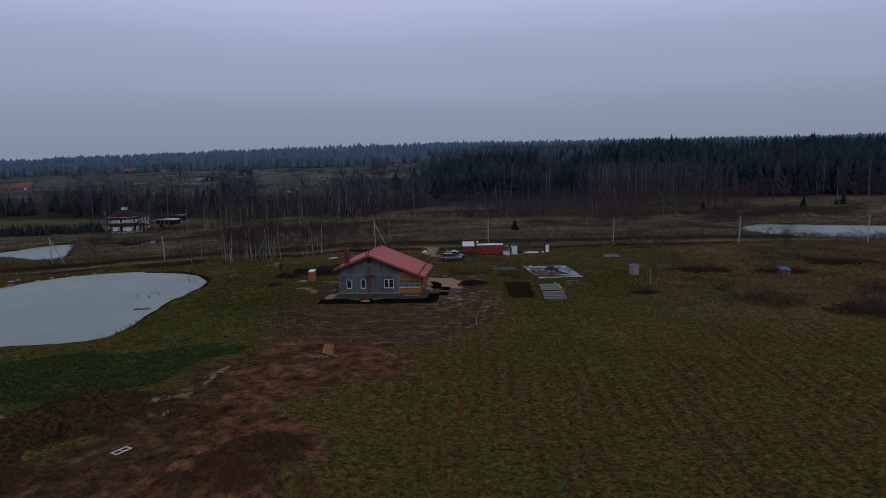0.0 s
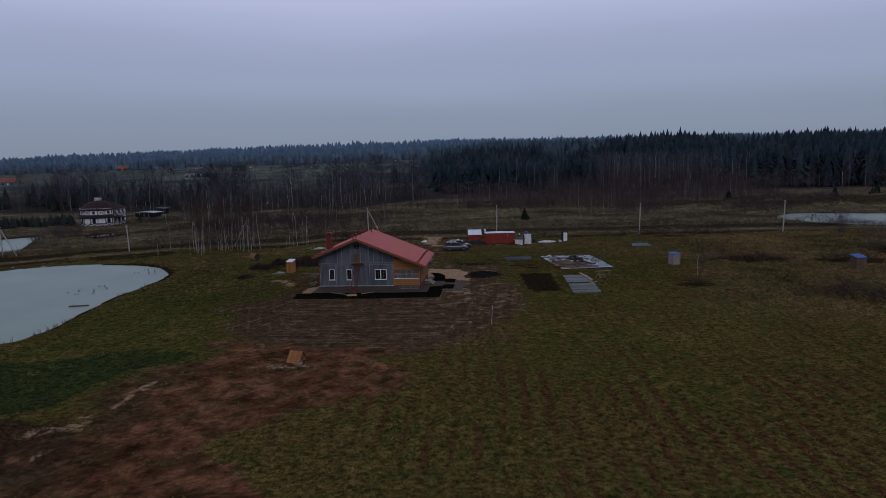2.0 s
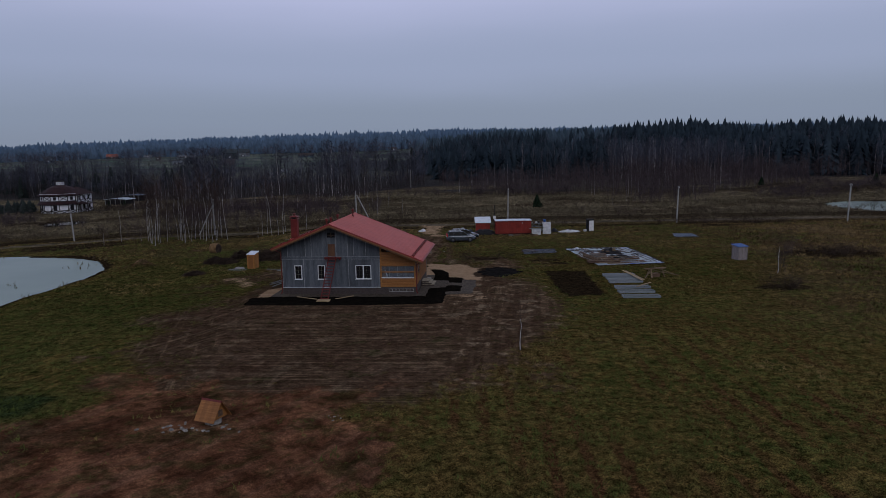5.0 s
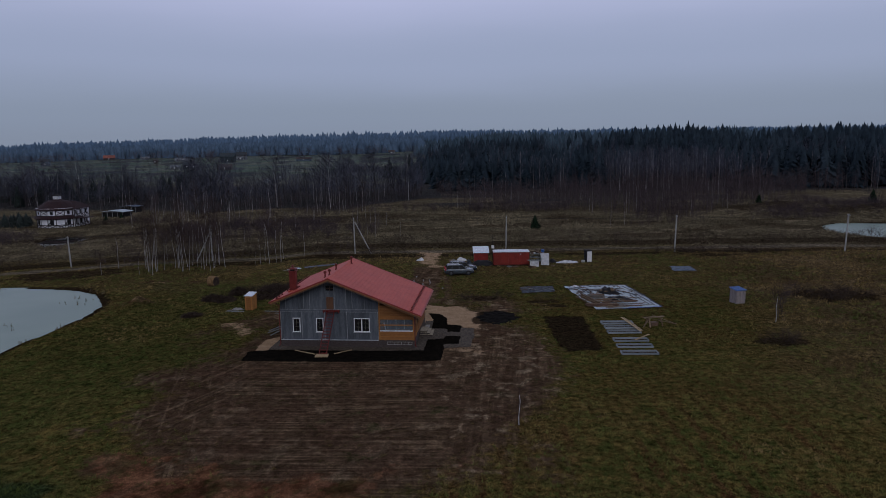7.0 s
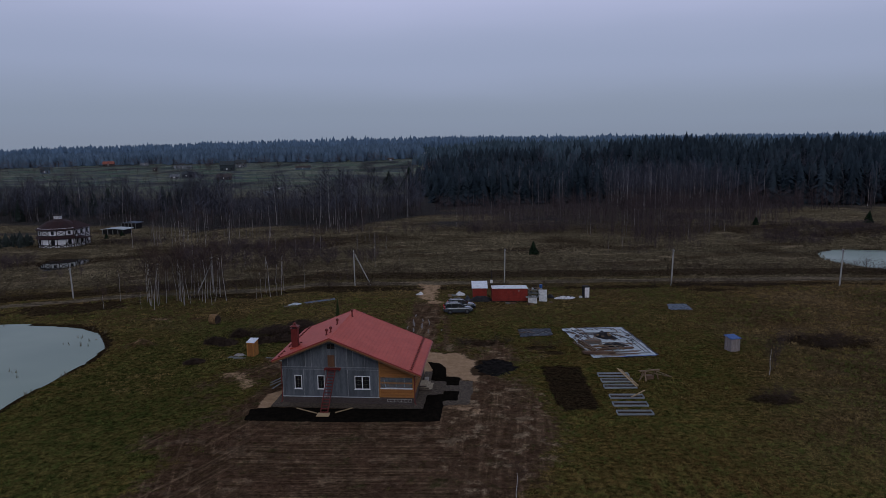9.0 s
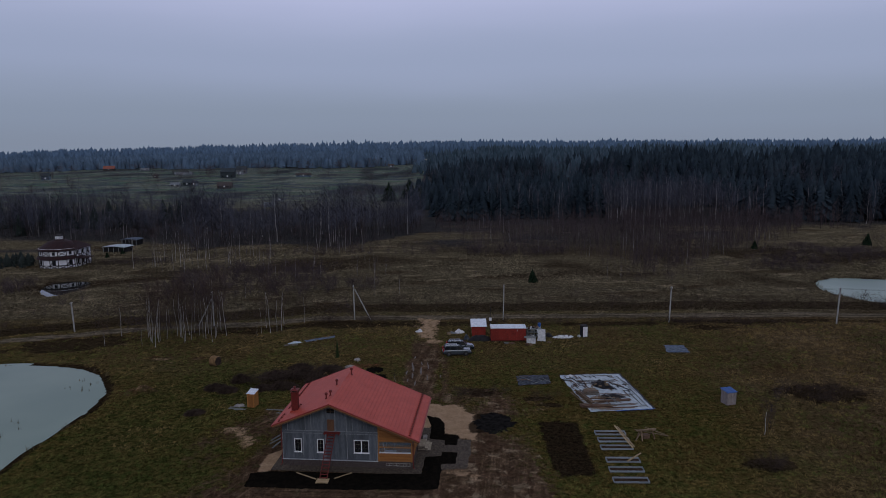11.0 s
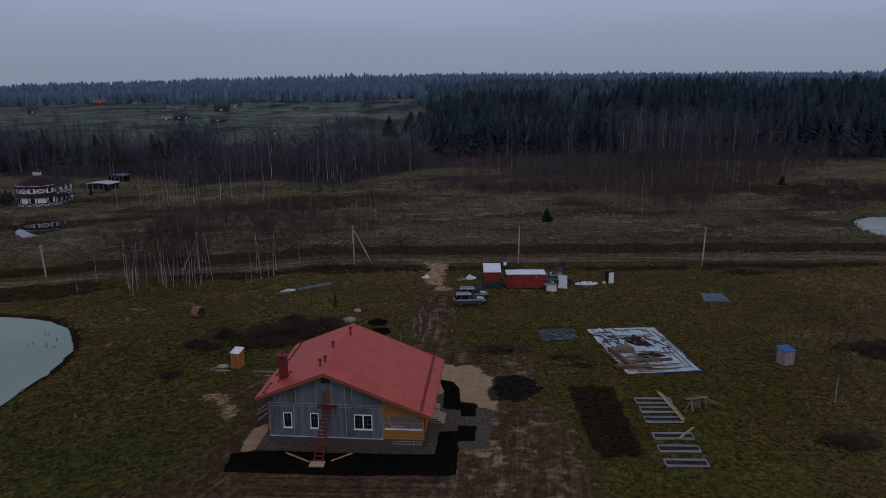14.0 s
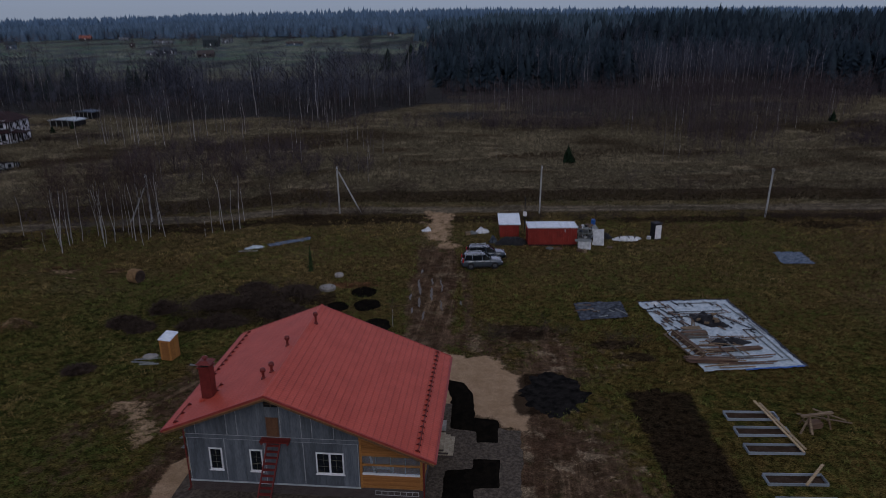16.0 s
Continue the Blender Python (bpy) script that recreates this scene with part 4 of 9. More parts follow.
def water(name, poly, level, label, mat=M_water):
    bm = bmesh.new()
    c = poly.mean(0)
    ring = [bm.verts.new((c[0] + (x - c[0]) * 1.03, c[1] + (y - c[1]) * 1.03, level)) for x, y in poly]
    bm.faces.new(ring)
    bmesh.ops.triangulate(bm, faces=bm.faces[:])
    w = part(name, bm, mat, None)
    return tagged(w, label, "pond", kind="structure")


water("water", POND_A, WATER["a"], "milky grey pond with a calm surface and bare banks")
water("water", POND_B, WATER["b"], "pale grey pond before the half-timbered house")
water("water", POND_D, WATER["b"], "very small dark pond among dead reeds", M_clear_water)
water("water", POND_C, WATER["c"], "pale grey pond behind an earth bank")


# ---------------------------------------------------------------- the house
# local axes: x along the gable wall, y into the house, z up; origin at the front corner
HX, HY, HRZ = -18.42, 110.16, -4.35
house = thing("house", (HX, HY, 0), HRZ, "single-storey house with grey cement boards and red metal roof, still unfinished", "house")
W_MAIN, W_ALL, DEPTH = 10.15, 13.80, 9.9
RIDGE_X, RIDGE_Z, SLOPE = 5.40, 7.40, 0.402
EAVE_L, EAVE_R, ROOF_Y0, ROOF_Y1 = -0.60, 14.60, -1.30, 11.10
Z_SIDE, Z_BAND = 0.80, 3.72


def roof_z(x):
    return RIDGE_Z - SLOPE * abs(x - RIDGE_X)


def hpt(x, y, z=0.0):
    """House coordinates to the world."""
    c, s = math.cos(radians(HRZ)), math.sin(radians(HRZ))
    return (HX + c * x - s * y, HY + s * x + c * y, z)


# brick plinth and blind area
part("plinth", boxes((0.03, W_ALL - 0.03, 0.06, 0.30, -0.3, Z_SIDE), (0.03, 0.27, 0.30, DEPTH, -0.3, Z_SIDE), (W_ALL - 0.27, W_ALL - 0.03, 0.30, DEPTH, -0.3, Z_SIDE), (0.27, W_ALL - 0.27, DEPTH - 0.24, DEPTH, -0.3, Z_SIDE)), M_brick, house, "dark brown brick plinth")
part("floor_slab", boxes((0.27, W_ALL - 0.27, 0.30, DEPTH - 0.24, 0.55, 0.86)), M_concrete, house)

# walls
under = 0.24
bm = bmesh.new()
prism(bm, [(0.0, Z_SIDE), (W_MAIN, Z_SIDE), (W_MAIN, roof_z(W_MAIN) - under), (RIDGE_X, RIDGE_Z - under), (0.0, roof_z(0) - under)], 0.05, 0.30)
wall_front = part("front_wall", bm, M_panel, house, "grey cement-board gable wall")
bm = bmesh.new()
prism(bm, [(0.0, Z_SIDE), (W_ALL, Z_SIDE), (W_ALL, roof_z(W_ALL) - under), (RIDGE_X, RIDGE_Z - under), (0.0, roof_z(0) - under)], DEPTH - 0.25, DEPTH)
part("rear_wall", bm, M_panel, house)
part("left_wall", boxes((0.0, 0.25, 0.30, DEPTH - 0.25, Z_SIDE, roof_z(0) - under - 0.02)), M_panel, house)
part("inner_wall", boxes((W_MAIN - 0.25, W_MAIN, 0.30, 4.0, Z_SIDE, roof_z(W_MAIN) - under)), M_wood_cladding, house, "timber-clad wall inside the veranda")
part("right_wall", boxes((W_ALL - 0.25, W_ALL, 3.9, DEPTH - 0.25, Z_SIDE, roof_z(W_ALL) - under)), M_wood_cladding, house, "timber-clad side wall")
bm = bmesh.new()
prism(bm, [(W_MAIN, Z_SIDE), (W_ALL - 0.25, Z_SIDE), (W_ALL - 0.25, roof_z(W_ALL - 0.25) - under - 0.02), (W_MAIN, roof_z(W_MAIN) - under - 0.02)], 3.9, 4.1)
part("veranda_back_wall", bm, M_panel, house)

# cement boards, each a little proud, with battens over the joints
cuts = [0.0, 1.05, 2.25, 3.42, 4.62, 5.75, 6.92, 8.05, 9.20, W_MAIN]
for a, b in zip(cuts, cuts[1:]):
    part("panel", boxes((a + 0.012, b - 0.012, 0.026, 0.05, Z_SIDE + 0.03, Z_BAND - 0.02)), M_panel, wall_front)
gcuts = [0.0, 0.62, 1.25, 1.88, 2.50, 3.12, 3.75, 4.30, 4.82, 5.62, 6.25, 6.88, 7.50, 8.12, 8.75, 9.38, W_MAIN]
for a, b in zip(gcuts, gcuts[1:]):
    if (a, b) == (4.82, 5.62):
        continue
    za, zb = roof_z(a) - under - 0.02, roof_z(b) - under - 0.02
    bm = bmesh.new()
    prism(bm, [(a + 0.01, Z_BAND + 0.26), (b - 0.01, Z_BAND + 0.26), (b - 0.01, zb)] + ([(RIDGE_X, RIDGE_Z - under - 0.02)] if a < RIDGE_X < b else []) + [(a + 0.01, za)], 0.022, 0.05)
    part("panel", bm, M_panel, wall_front)
part("band", boxes((-0.02, W_MAIN + 0.02, 0.005, 0.05, Z_BAND, Z_BAND + 0.24)), M_panel, wall_front, "grey board band under the gable")
for z in (Z_BAND - 0.01, Z_BAND + 0.25):
    part("joint_strip", boxes((-0.02, W_MAIN + 0.02, 0.0, 0.05, z - 0.012, z + 0.012)), M_board_joint, wall_front)
for x in (2.25, 4.62, 6.92, 10.10, 0.03):
    part("joint_strip", boxes((x - 0.02, x + 0.02, 0.014, 0.05, Z_SIDE + 0.03, Z_BAND - 0.02)), M_board_joint, wall_front)
for x in (0.62, 2.50, 3.12, 5.68, 6.88, 7.50, 8.75):
    part("joint_strip", boxes((x - 0.016, x + 0.016, 0.012, 0.05, Z_BAND + 0.26, roof_z(x) - under - 0.06)), M_board_joint, wall_front)
part("drip_edge", boxes((-0.05, W_MAIN + 0.03, -0.03, 0.06, Z_SIDE - 0.05, Z_SIDE + 0.025)), M_metal_sheet, house, "pale metal drip edge")


def window(x0, x1, z0, z1, leaves):
    f = 0.075
    rows = [(x0, x1, -0.03, 0.06, z1 - f, z1), (x0, x1, -0.03, 0.06, z0, z0 + f), (x0, x0 + f, -0.03, 0.06, z0 + f, z1 - f), (x1 - f, x1, -0.03, 0.06, z0 + f, z1 - f)]
    frame_ob = part("window", boxes(*rows), M_white, house, "white casement window with glazing bars")
    part("sill", boxes((x0 - 0.05, x1 + 0.05, -0.10, 0.0, z0 - 0.035, z0 - 0.004)), M_white, frame_ob)
    w = (x1 - x0 - 2 * f) / leaves
    for k in range(leaves):
        a, b = x0 + f + k * w, x0 + f + (k + 1) * w
        if k:
            part("mullion", boxes((a - 0.055, a + 0.055, -0.028, 0.055, z0 + f, z1 - f)), M_white, frame_ob)
        part("pane", boxes((a, b, 0.008, 0.02, z0 + f, z1 - f)), M_glass, frame_ob, "dark reflecting glass")
        c = (a + b) / 2
        part("glazing_bar", boxes((c - 0.008, c + 0.008, 0.002, 0.008, z0 + f, z1 - f)), M_glazing, frame_ob)
        for q in (1, 2):
            z = z0 + f + (z1 - z0 - 2 * f) * q / 3
            part("glazing_bar", boxes((a, b, 0.001, 0.007, z - 0.008, z + 0.008)), M_glazing, frame_ob)


window(1.29, 2.07, 1.62, 3.08, 1)
window(3.72, 4.47, 1.62, 3.08, 1)
window(7.63, 9.25, 1.66, 3.08, 2)

# gable door; above it a near-black plate for the gap's inner shade
part("gable_door", boxes((4.86, 5.58, 0.005, 0.05, Z_BAND + 0.28, 5.26)), M_door, house, "brown attic door")
part("door_panel", boxes((4.95, 5.49, -0.008, 0.005, Z_BAND + 0.36, 4.55), (4.95, 5.49, -0.008, 0.005, 4.66, 5.18)), M_door, house)
part("transom_board", boxes((4.83, 5.61, 0.012, 0.05, 5.26, 5.93)), M_panel, house)
part("attic_shade_plate", boxes((4.83, 5.61, 0.03, 0.055, 5.93, 6.42)), M_void_shade, house, "dark plate painted as the unlit gap below the ridge")
part("attic_lath", boxes((4.83, 5.61, 0.0, 0.03, 6.10, 6.15), (5.20, 5.26, 0.0, 0.03, 5.95, 6.42)), M_wood_brown, house)

# glazed veranda at the corner
veranda = part("veranda", boxes((W_MAIN + 0.02, W_ALL, 0.02, 0.16, Z_SIDE + 0.02, 0.98)), M_wood_honey, house, "timber veranda closed with clear film")
for k in range(5):
    z = 0.98 + 0.15 * k
    part("cladding_board", boxes((W_MAIN + 0.02, W_ALL - 0.16, 0.03, 0.075, z + 0.004, z + 0.146)), M_wood_cladding, veranda)
    part("cladding_board", boxes((W_ALL - 0.075, W_ALL - 0.03, 0.18, 3.9, z + 0.004, z + 0.146)), M_wood_cladding, veranda)
for k in range(9):
    z = 3.06 + 0.15 * k
    xr = min(W_ALL - 0.02, RIDGE_X + (RIDGE_Z - under - z - 0.15) / SLOPE)
    if xr > W_MAIN + 0.3:
        part("cladding_board", boxes((W_MAIN + 0.02, xr, 0.03, 0.075, z + 0.004, z + 0.146)), M_wood_cladding, veranda)
for x in (W_MAIN + 0.09, W_ALL - 0.08):
    part("post", boxes((x - 0.07, x + 0.07, 0.0, 0.14, Z_SIDE, roof_z(x) - under - 0.03)), M_wood_honey, veranda)
for y in (2.0, 3.9):
    part("post", boxes((W_ALL - 0.15, W_ALL - 0.01, y - 0.07, y + 0.07, Z_SIDE, roof_z(W_ALL) - under - 0.03)), M_wood_honey, veranda)
part("sill_rail", boxes((W_MAIN + 0.16, W_ALL - 0.15, -0.02, 0.12, 1.73, 1.82)), M_white, veranda, "pale rail along the film")
part("middle_rail", boxes((W_MAIN + 0.16, W_ALL - 0.15, 0.02, 0.10, 2.32, 2.42)), M_wood_honey, veranda)
part("top_rail", boxes((W_MAIN + 0.16, W_ALL - 0.15, 0.02, 0.12, 2.96, 3.06)), M_wood_honey, veranda)
for x in (11.1, 11.95, 12.8):
    part("film_lath", boxes((x - 0.02, x + 0.02, 0.05, 0.09, 1.82, 2.96)), M_wood_grey, veranda)
part("film", boxes((W_MAIN + 0.16, W_ALL - 0.15, 0.102, 0.106, 1.82, 2.96)), M_film, veranda, "clear plastic film")
part("film", boxes((W_ALL - 0.06, W_ALL - 0.056, 0.2, 3.83, 1.82, 2.96)), M_film, veranda)
part("veranda_floor", boxes((W_MAIN, W_ALL - 0.03, 0.3, 3.9, 0.87, 0.91)), M_wood_honey, veranda)
part("vent_grille", boxes(*[(11.0 + 0.36 * k, 11.03 + 0.36 * k, 0.03, 0.06, 0.34, 0.62) for k in range(8)], (11.0, 13.55, 0.032, 0.058, 0.60, 0.63), (11.0, 13.55, 0.032, 0.058, 0.33, 0.36)), M_pole, house, "pale lattice over the plinth vents")
part("bench", boxes((10.7, 11.9, 1.2, 1.6, 1.25, 1.32), (10.75, 10.83, 1.22, 1.58, 0.91, 1.25), (11.77, 11.85, 1.22, 1.58, 0.91, 1.25)), M_white, house)
tagged(thing("stored_board", hpt(10.9, 0.9, 0.91), HRZ, "pale board leaning inside the glazed veranda", "board"))
bm = bmesh.new()
beam(bm, (0, 0, 0.02), (-0.35, 0.1, 1.45), 0.18, 0.03)
part("plank", bm, M_white, bpy.data.objects["stored_board"])


# roof: metal sheets with pressed ribs and steps, one object a sheet
def roof_sheet(parent, side, y0, y1):
    run = (RIDGE_X - EAVE_L) if side < 0 else (EAVE_R - RIDGE_X)
    steps = int(run / 0.36)
    ribs = max(1, round((y1 - y0) / 0.188))
    ys = []
    for k in range(ribs):
        y = y0 + (y1 - y0) * k / ribs
        w = (y1 - y0) / ribs
        ys += [(y, 0.0), (y + 0.40 * w, 0.001), (y + 0.58 * w, 0.004), (y + 0.82 * w, 0.004)]
    ys.append((y1, 0.0))
    xs = []
    for k in range(steps):
        xs += [(run * k / steps, 0.0), (run * (k + 1) / steps - 0.02, 0.020)]
    xs.append((run, 0.020))
    bm = bmesh.new()
    rows = [[bm.verts.new((RIDGE_X + side * d, y, RIDGE_Z - SLOPE * d + h + e + 0.02)) for y, h in ys] for d, e in xs]
    for a, b in zip(rows, rows[1:]):
        for k in range(len(ys) - 1):
            bm.faces.new((a[k], a[k + 1], b[k + 1], b[k]))
    return part("roof_sheet", bm, M_roof, parent)


bm = bmesh.new()
prism(bm, [(EAVE_L + 0.03, roof_z(EAVE_L + 0.03)), (RIDGE_X, RIDGE_Z), (EAVE_R - 0.03, roof_z(EAVE_R - 0.03)), (EAVE_R - 0.03, roof_z(EAVE_R) - 0.18), (RIDGE_X, RIDGE_Z - 0.20), (EAVE_L + 0.03, roof_z(EAVE_L) - 0.18)], ROOF_Y0 + 0.03, ROOF_Y1 - 0.03)
roof = part("roof", bm, M_wood_soffit, house, "red metal roof over a varnished timber soffit")
nsheet = 11
for side in (-1, 1):
    for k in range(nsheet):
        a = ROOF_Y0 + (ROOF_Y1 - ROOF_Y0) * k / nsheet
        roof_sheet(roof, side, a, a + (ROOF_Y1 - ROOF_Y0) / nsheet)
bm = bmesh.new()
prism(bm, [(RIDGE_X - 0.16, RIDGE_Z - 0.02), (RIDGE_X - 0.05, RIDGE_Z + 0.075), (RIDGE_X + 0.05, RIDGE_Z + 0.075), (RIDGE_X + 0.16, RIDGE_Z - 0.02)], ROOF_Y0 - 0.02, ROOF_Y1 + 0.02)
part("ridge_cap", bm, M_roof, roof)
for y in (ROOF_Y0, ROOF_Y1):
    for xe in (EAVE_L, EAVE_R):
        bm = bmesh.new()
        beam(bm, (RIDGE_X, y, RIDGE_Z - 0.01), (xe, y, roof_z(xe) - 0.01), 0.07, 0.13)
        part("verge_trim", bm, M_roof_trim, roof, "dark red verge trim")
        bm = bmesh.new()
        s = 1 if y < 0 else -1
        beam(bm, (RIDGE_X, y + s * 0.06, RIDGE_Z - 0.20), (xe, y + s * 0.06, roof_z(xe) - 0.20), 0.04, 0.22)
        part("barge_board", bm, M_barge, roof, "brown timber barge board")
for xe, s in ((EAVE_L, -1), (EAVE_R, 1)):
    z = roof_z(xe)
    bm = bmesh.new()
    prism(bm, [(xe + s * 0.0, z - 0.02), (xe + s * 0.13, z - 0.03), (xe + s * 0.12, z - 0.11), (xe + s * 0.06, z - 0.15), (xe, z - 0.12)], ROOF_Y0, ROOF_Y1)
    part("gutter", bm, M_roof_trim, roof, "dark red gutter")
    part("fascia", boxes((min(xe, xe - s * 0.03), max(xe, xe - s * 0.03), ROOF_Y0 + 0.05, ROOF_Y1 - 0.05, z - 0.22, z - 0.03)), M_roof_trim, roof)
for x0, xe, yy in ((0.0, EAVE_L, -0.05), (W_ALL, EAVE_R, -0.05)):
    s = -1 if xe < 0 else 1
    bm = bmesh.new()
    tube(bm, (xe + s * 0.06, -0.6, roof_z(xe) - 0.13), (x0 + s * 0.07, yy, roof_z(xe) - 0.62), 0.045, 0.045)
    tube(bm, (x0 + s * 0.07, yy, roof_z(xe) - 0.60), (x0 + s * 0.07, yy, 0.32), 0.045, 0.045)
    tube(bm, (x0 + s * 0.07, yy, 0.34), (x0 + s * 0.22, yy - 0.1, 0.16), 0.045, 0.05)
    part("downpipe", bm, M_red_dark, house, "dark red downpipe")


def snow_guard(side, dist, y0, y1):
    """Two tubes on a row of brackets near the eave."""
    n = max(2, round((y1 - y0) / 0.58))
    bm = bmesh.new()
    x = RIDGE_X + side * dist
    z = RIDGE_Z - SLOPE * dist
    for dz in (0.09, 0.17):
        tube(bm, (x - side * dz * 0.3, y0, z + dz + 0.04), (x - side * dz * 0.3, y1, z + dz + 0.04), 0.017, 0.017, 6)
    g = part("snow_guard", bm, M_red_dark, roof, "dark red tubular snow guard")
    for k in range(n):
        y = y0 + 0.1 + (y1 - y0 - 0.2) * k / (n - 1)
        b = bmesh.new()
        prism(b, [(x - side * 0.26, z + 0.26 * SLOPE + 0.03), (x + side * 0.05, z), (x + side * 0.05, z + 0.07), (x - side * 0.05, z + 0.22), (x - side * 0.09, z + 0.21)], y - 0.028, y + 0.028)
        part("bracket", b, M_red_dark, g)


snow_guard(1, 8.35, ROOF_Y0 + 0.25, ROOF_Y1 - 0.2)
snow_guard(-1, 5.45, ROOF_Y0 + 0.3, 1.0)
snow_guard(-1, 5.45, 2.6, ROOF_Y1 - 0.3)
snow_guard(-1, 4.05, 1.5, 2.4)


def vent(x, y, h):
    z = RIDGE_Z - SLOPE * abs(x - RIDGE_X)
    v = part("roof_vent", lathe(bmesh.new(), [(0.16, -0.10), (0.15, 0.06), (0.075, 0.13), (0.075, h), (0.10, h + 0.02)], 12, (x, y, z)), M_red_dark, roof, "dark red roof vent with a rounded cowl")
    part("cowl", lathe(bmesh.new(), [(0.13, h + 0.0), (0.165, h + 0.05), (0.165, h + 0.16), (0.12, h + 0.24), (0.04, h + 0.27)], 12, (x, y, z)), M_red_dark, v)


vent(4.55, 1.15, 0.45)
vent(4.85, 1.75, 0.40)
vent(4.72, 5.2, 0.45)
vent(5.72, 8.3, 0.60)

cx, cy = 1.15, 1.25
bm = boxes((cx - 0.33, cx + 0.33, cy - 0.31, cy + 0.31, roof_z(cx) - 0.5, 7.70))
bmesh.ops.bevel(bm, geom=bm.edges[:], offset=0.012, segments=1, affect="EDGES")
chimney = part("chimney", bm, M_red_dark, house, "chimney clad in dark red sheet metal")
part("cornice", boxes((cx - 0.41, cx + 0.41, cy - 0.39, cy + 0.39, 7.70, 7.76)), M_red_dark, chimney)
part("vent_core", boxes((cx - 0.24, cx + 0.24, cy - 0.22, cy + 0.22, 7.76, 7.96)), M_black, chimney)
for sx in (-1, 1):
    for sy in (-1, 1):
        part("cap_post", boxes((cx + sx * 0.30 - 0.03, cx + sx * 0.30 + 0.03, cy + sy * 0.28 - 0.03, cy + sy * 0.28 + 0.03, 7.76, 7.96)), M_red_dark, chimney)
bm = bmesh.new()
for z0, z1, r0, r1 in ((7.96, 8.10, 0.45, 0.20),):
    a = [bm.verts.new((cx + sx * r0, cy + sy * r0, z0)) for sx, sy in ((-1, -1), (1, -1), (1, 1), (-1, 1))]
    b = [bm.verts.new((cx + sx * r1, cy + sy * r1, z1)) for sx, sy in ((-1, -1), (1, -1), (1, 1), (-1, 1))]
    for k in range(4):
        bm.faces.new((a[k], a[(k + 1) % 4], b[(k + 1) % 4], b[k]))
    bm.faces.new(a[::-1])
    bm.faces.new(b)
part("crown", bm, M_red_dark, chimney)
part("flue_cowl", lathe(bmesh.new(), [(0.10, 8.08), (0.10, 8.22), (0.19, 8.26), (0.18, 8.29), (0.03, 8.36)], 12, (cx, cy, 0)), M_red_dark, chimney)
part("apron_flashing", boxes((cx - 0.46, cx + 0.46, cy - 0.44, cy + 0.44, roof_z(cx + 0.46) - 0.35, roof_z(cx) + 0.05)), M_roof, chimney)

# blind area of crushed stone, sand below the corner, steps
blind = part("blind_area", boxes((-1.0, W_ALL + 1.0, -1.1, 0.10, -0.2, 0.07), (W_ALL, W_ALL + 1.15, 0.10, DEPTH + 0.8, -0.2, 0.07), (-1.0, 0.06, 0.10, DEPTH + 0.8, -0.2, 0.065)), M_gravel, house, "strip of crushed stone along the plinth")
steps_th = thing("entrance_steps", hpt(W_ALL + 0.05, 4.3, 0.06), HRZ, "pale concrete steps beside the veranda", "steps")
for k, (d, h) in enumerate(((1.35, 0.17), (1.05, 0.34), (0.75, 0.51))):
    tier = part("step", boxes((0.0, d, 0.06 * k, 2.1 - 0.05 * k, 0.17 * k, h - 0.03)), M_brick, steps_th, "brick step with tan paving slabs")
    for q in range(5):
        y0 = 0.06 * k + (2.1 - 0.11 * k) * q / 5
        part("slab", boxes((0.0, d + 0.02, y0 + 0.008, y0 + (2.1 - 0.11 * k) / 5 - 0.008, h - 0.03, h)), M_step, tier)
pallet = thing("pallet", hpt(W_ALL + 0.25, 7.2, 0.075), HRZ + 3, "grey paving slabs stacked by the wall", "paving stack")
for k in range(3):
    part("slab", boxes((0.0 + 0.03 * k, 0.5, 0.0, 1.2 - 0.1 * k, 0.07 * k, 0.07 * k + 0.065)), M_concrete, pallet)

# red ladder to the gable door
ladder = thing("ladder", hpt(0, 0, 0), HRZ, "red-brown wooden ladder leaning on the gable door", "ladder")
bot, top = Vector((5.08, -3.05, 0.10)), Vector((5.38, -0.34, 3.95))
for s in (-1, 1):
    bm = bmesh.new()
    o = Vector((s * 0.37, 0, 0))
    beam(bm, bot + o, top + o + Vector((0, 0.02, 0.0)), 0.06, 0.13)
    part("rail", bm, M_red_dark, ladder)
for k in range(14):
    p = bot.lerp(top, (k + 0.7) / 14.5)
    part("tread", boxes((p.x - 0.36, p.x + 0.36, p.y - 0.09, p.y + 0.09, p.z - 0.02, p.z + 0.02)), M_red_dark, ladder)
part("landing", boxes((4.55, 6.25, -0.46, -0.01, 3.86, 3.95), (4.6, 4.68, -0.44, -0.01, 3.72, 3.86), (6.12, 6.20, -0.44, -0.01, 3.72, 3.86)), M_red_dark, ladder, "red board landing under the attic door")
foot = thing("foot_board", hpt(5.1, -3.35, 0.10), HRZ + 2, "pale wooden board laid under the ladder", "board")
for k in range(4):
    part("plank", boxes((-0.62, 0.62, -0.45 + 0.23 * k, -0.24 + 0.23 * k, -0.04, 0.12)), M_wood_pale, foot)
for (x0, y0), (x1, y1) in (((2.0, -1.9), (4.4, -3.2)), ((6.2, -2.9), (7.7, -1.6))):
    b = thing("loose_plank", hpt(0, 0, 0.24), HRZ, "pale plank bridging the black soil bed", "plank", "planks by the ladder")
    bm = bmesh.new()
    beam(bm, (x0, y0, 0), (x1, y1, 0.02), 0.14, 0.05)
    part("plank", bm, M_wood_pale, b)


M_ash = plain("burnt_soil", (0.006, 0.0058, 0.0058), (0.017, 0.0155, 0.015), 1.6, 1.0, bump=1.0, dist=0.08, fine=7, spec=0.0)


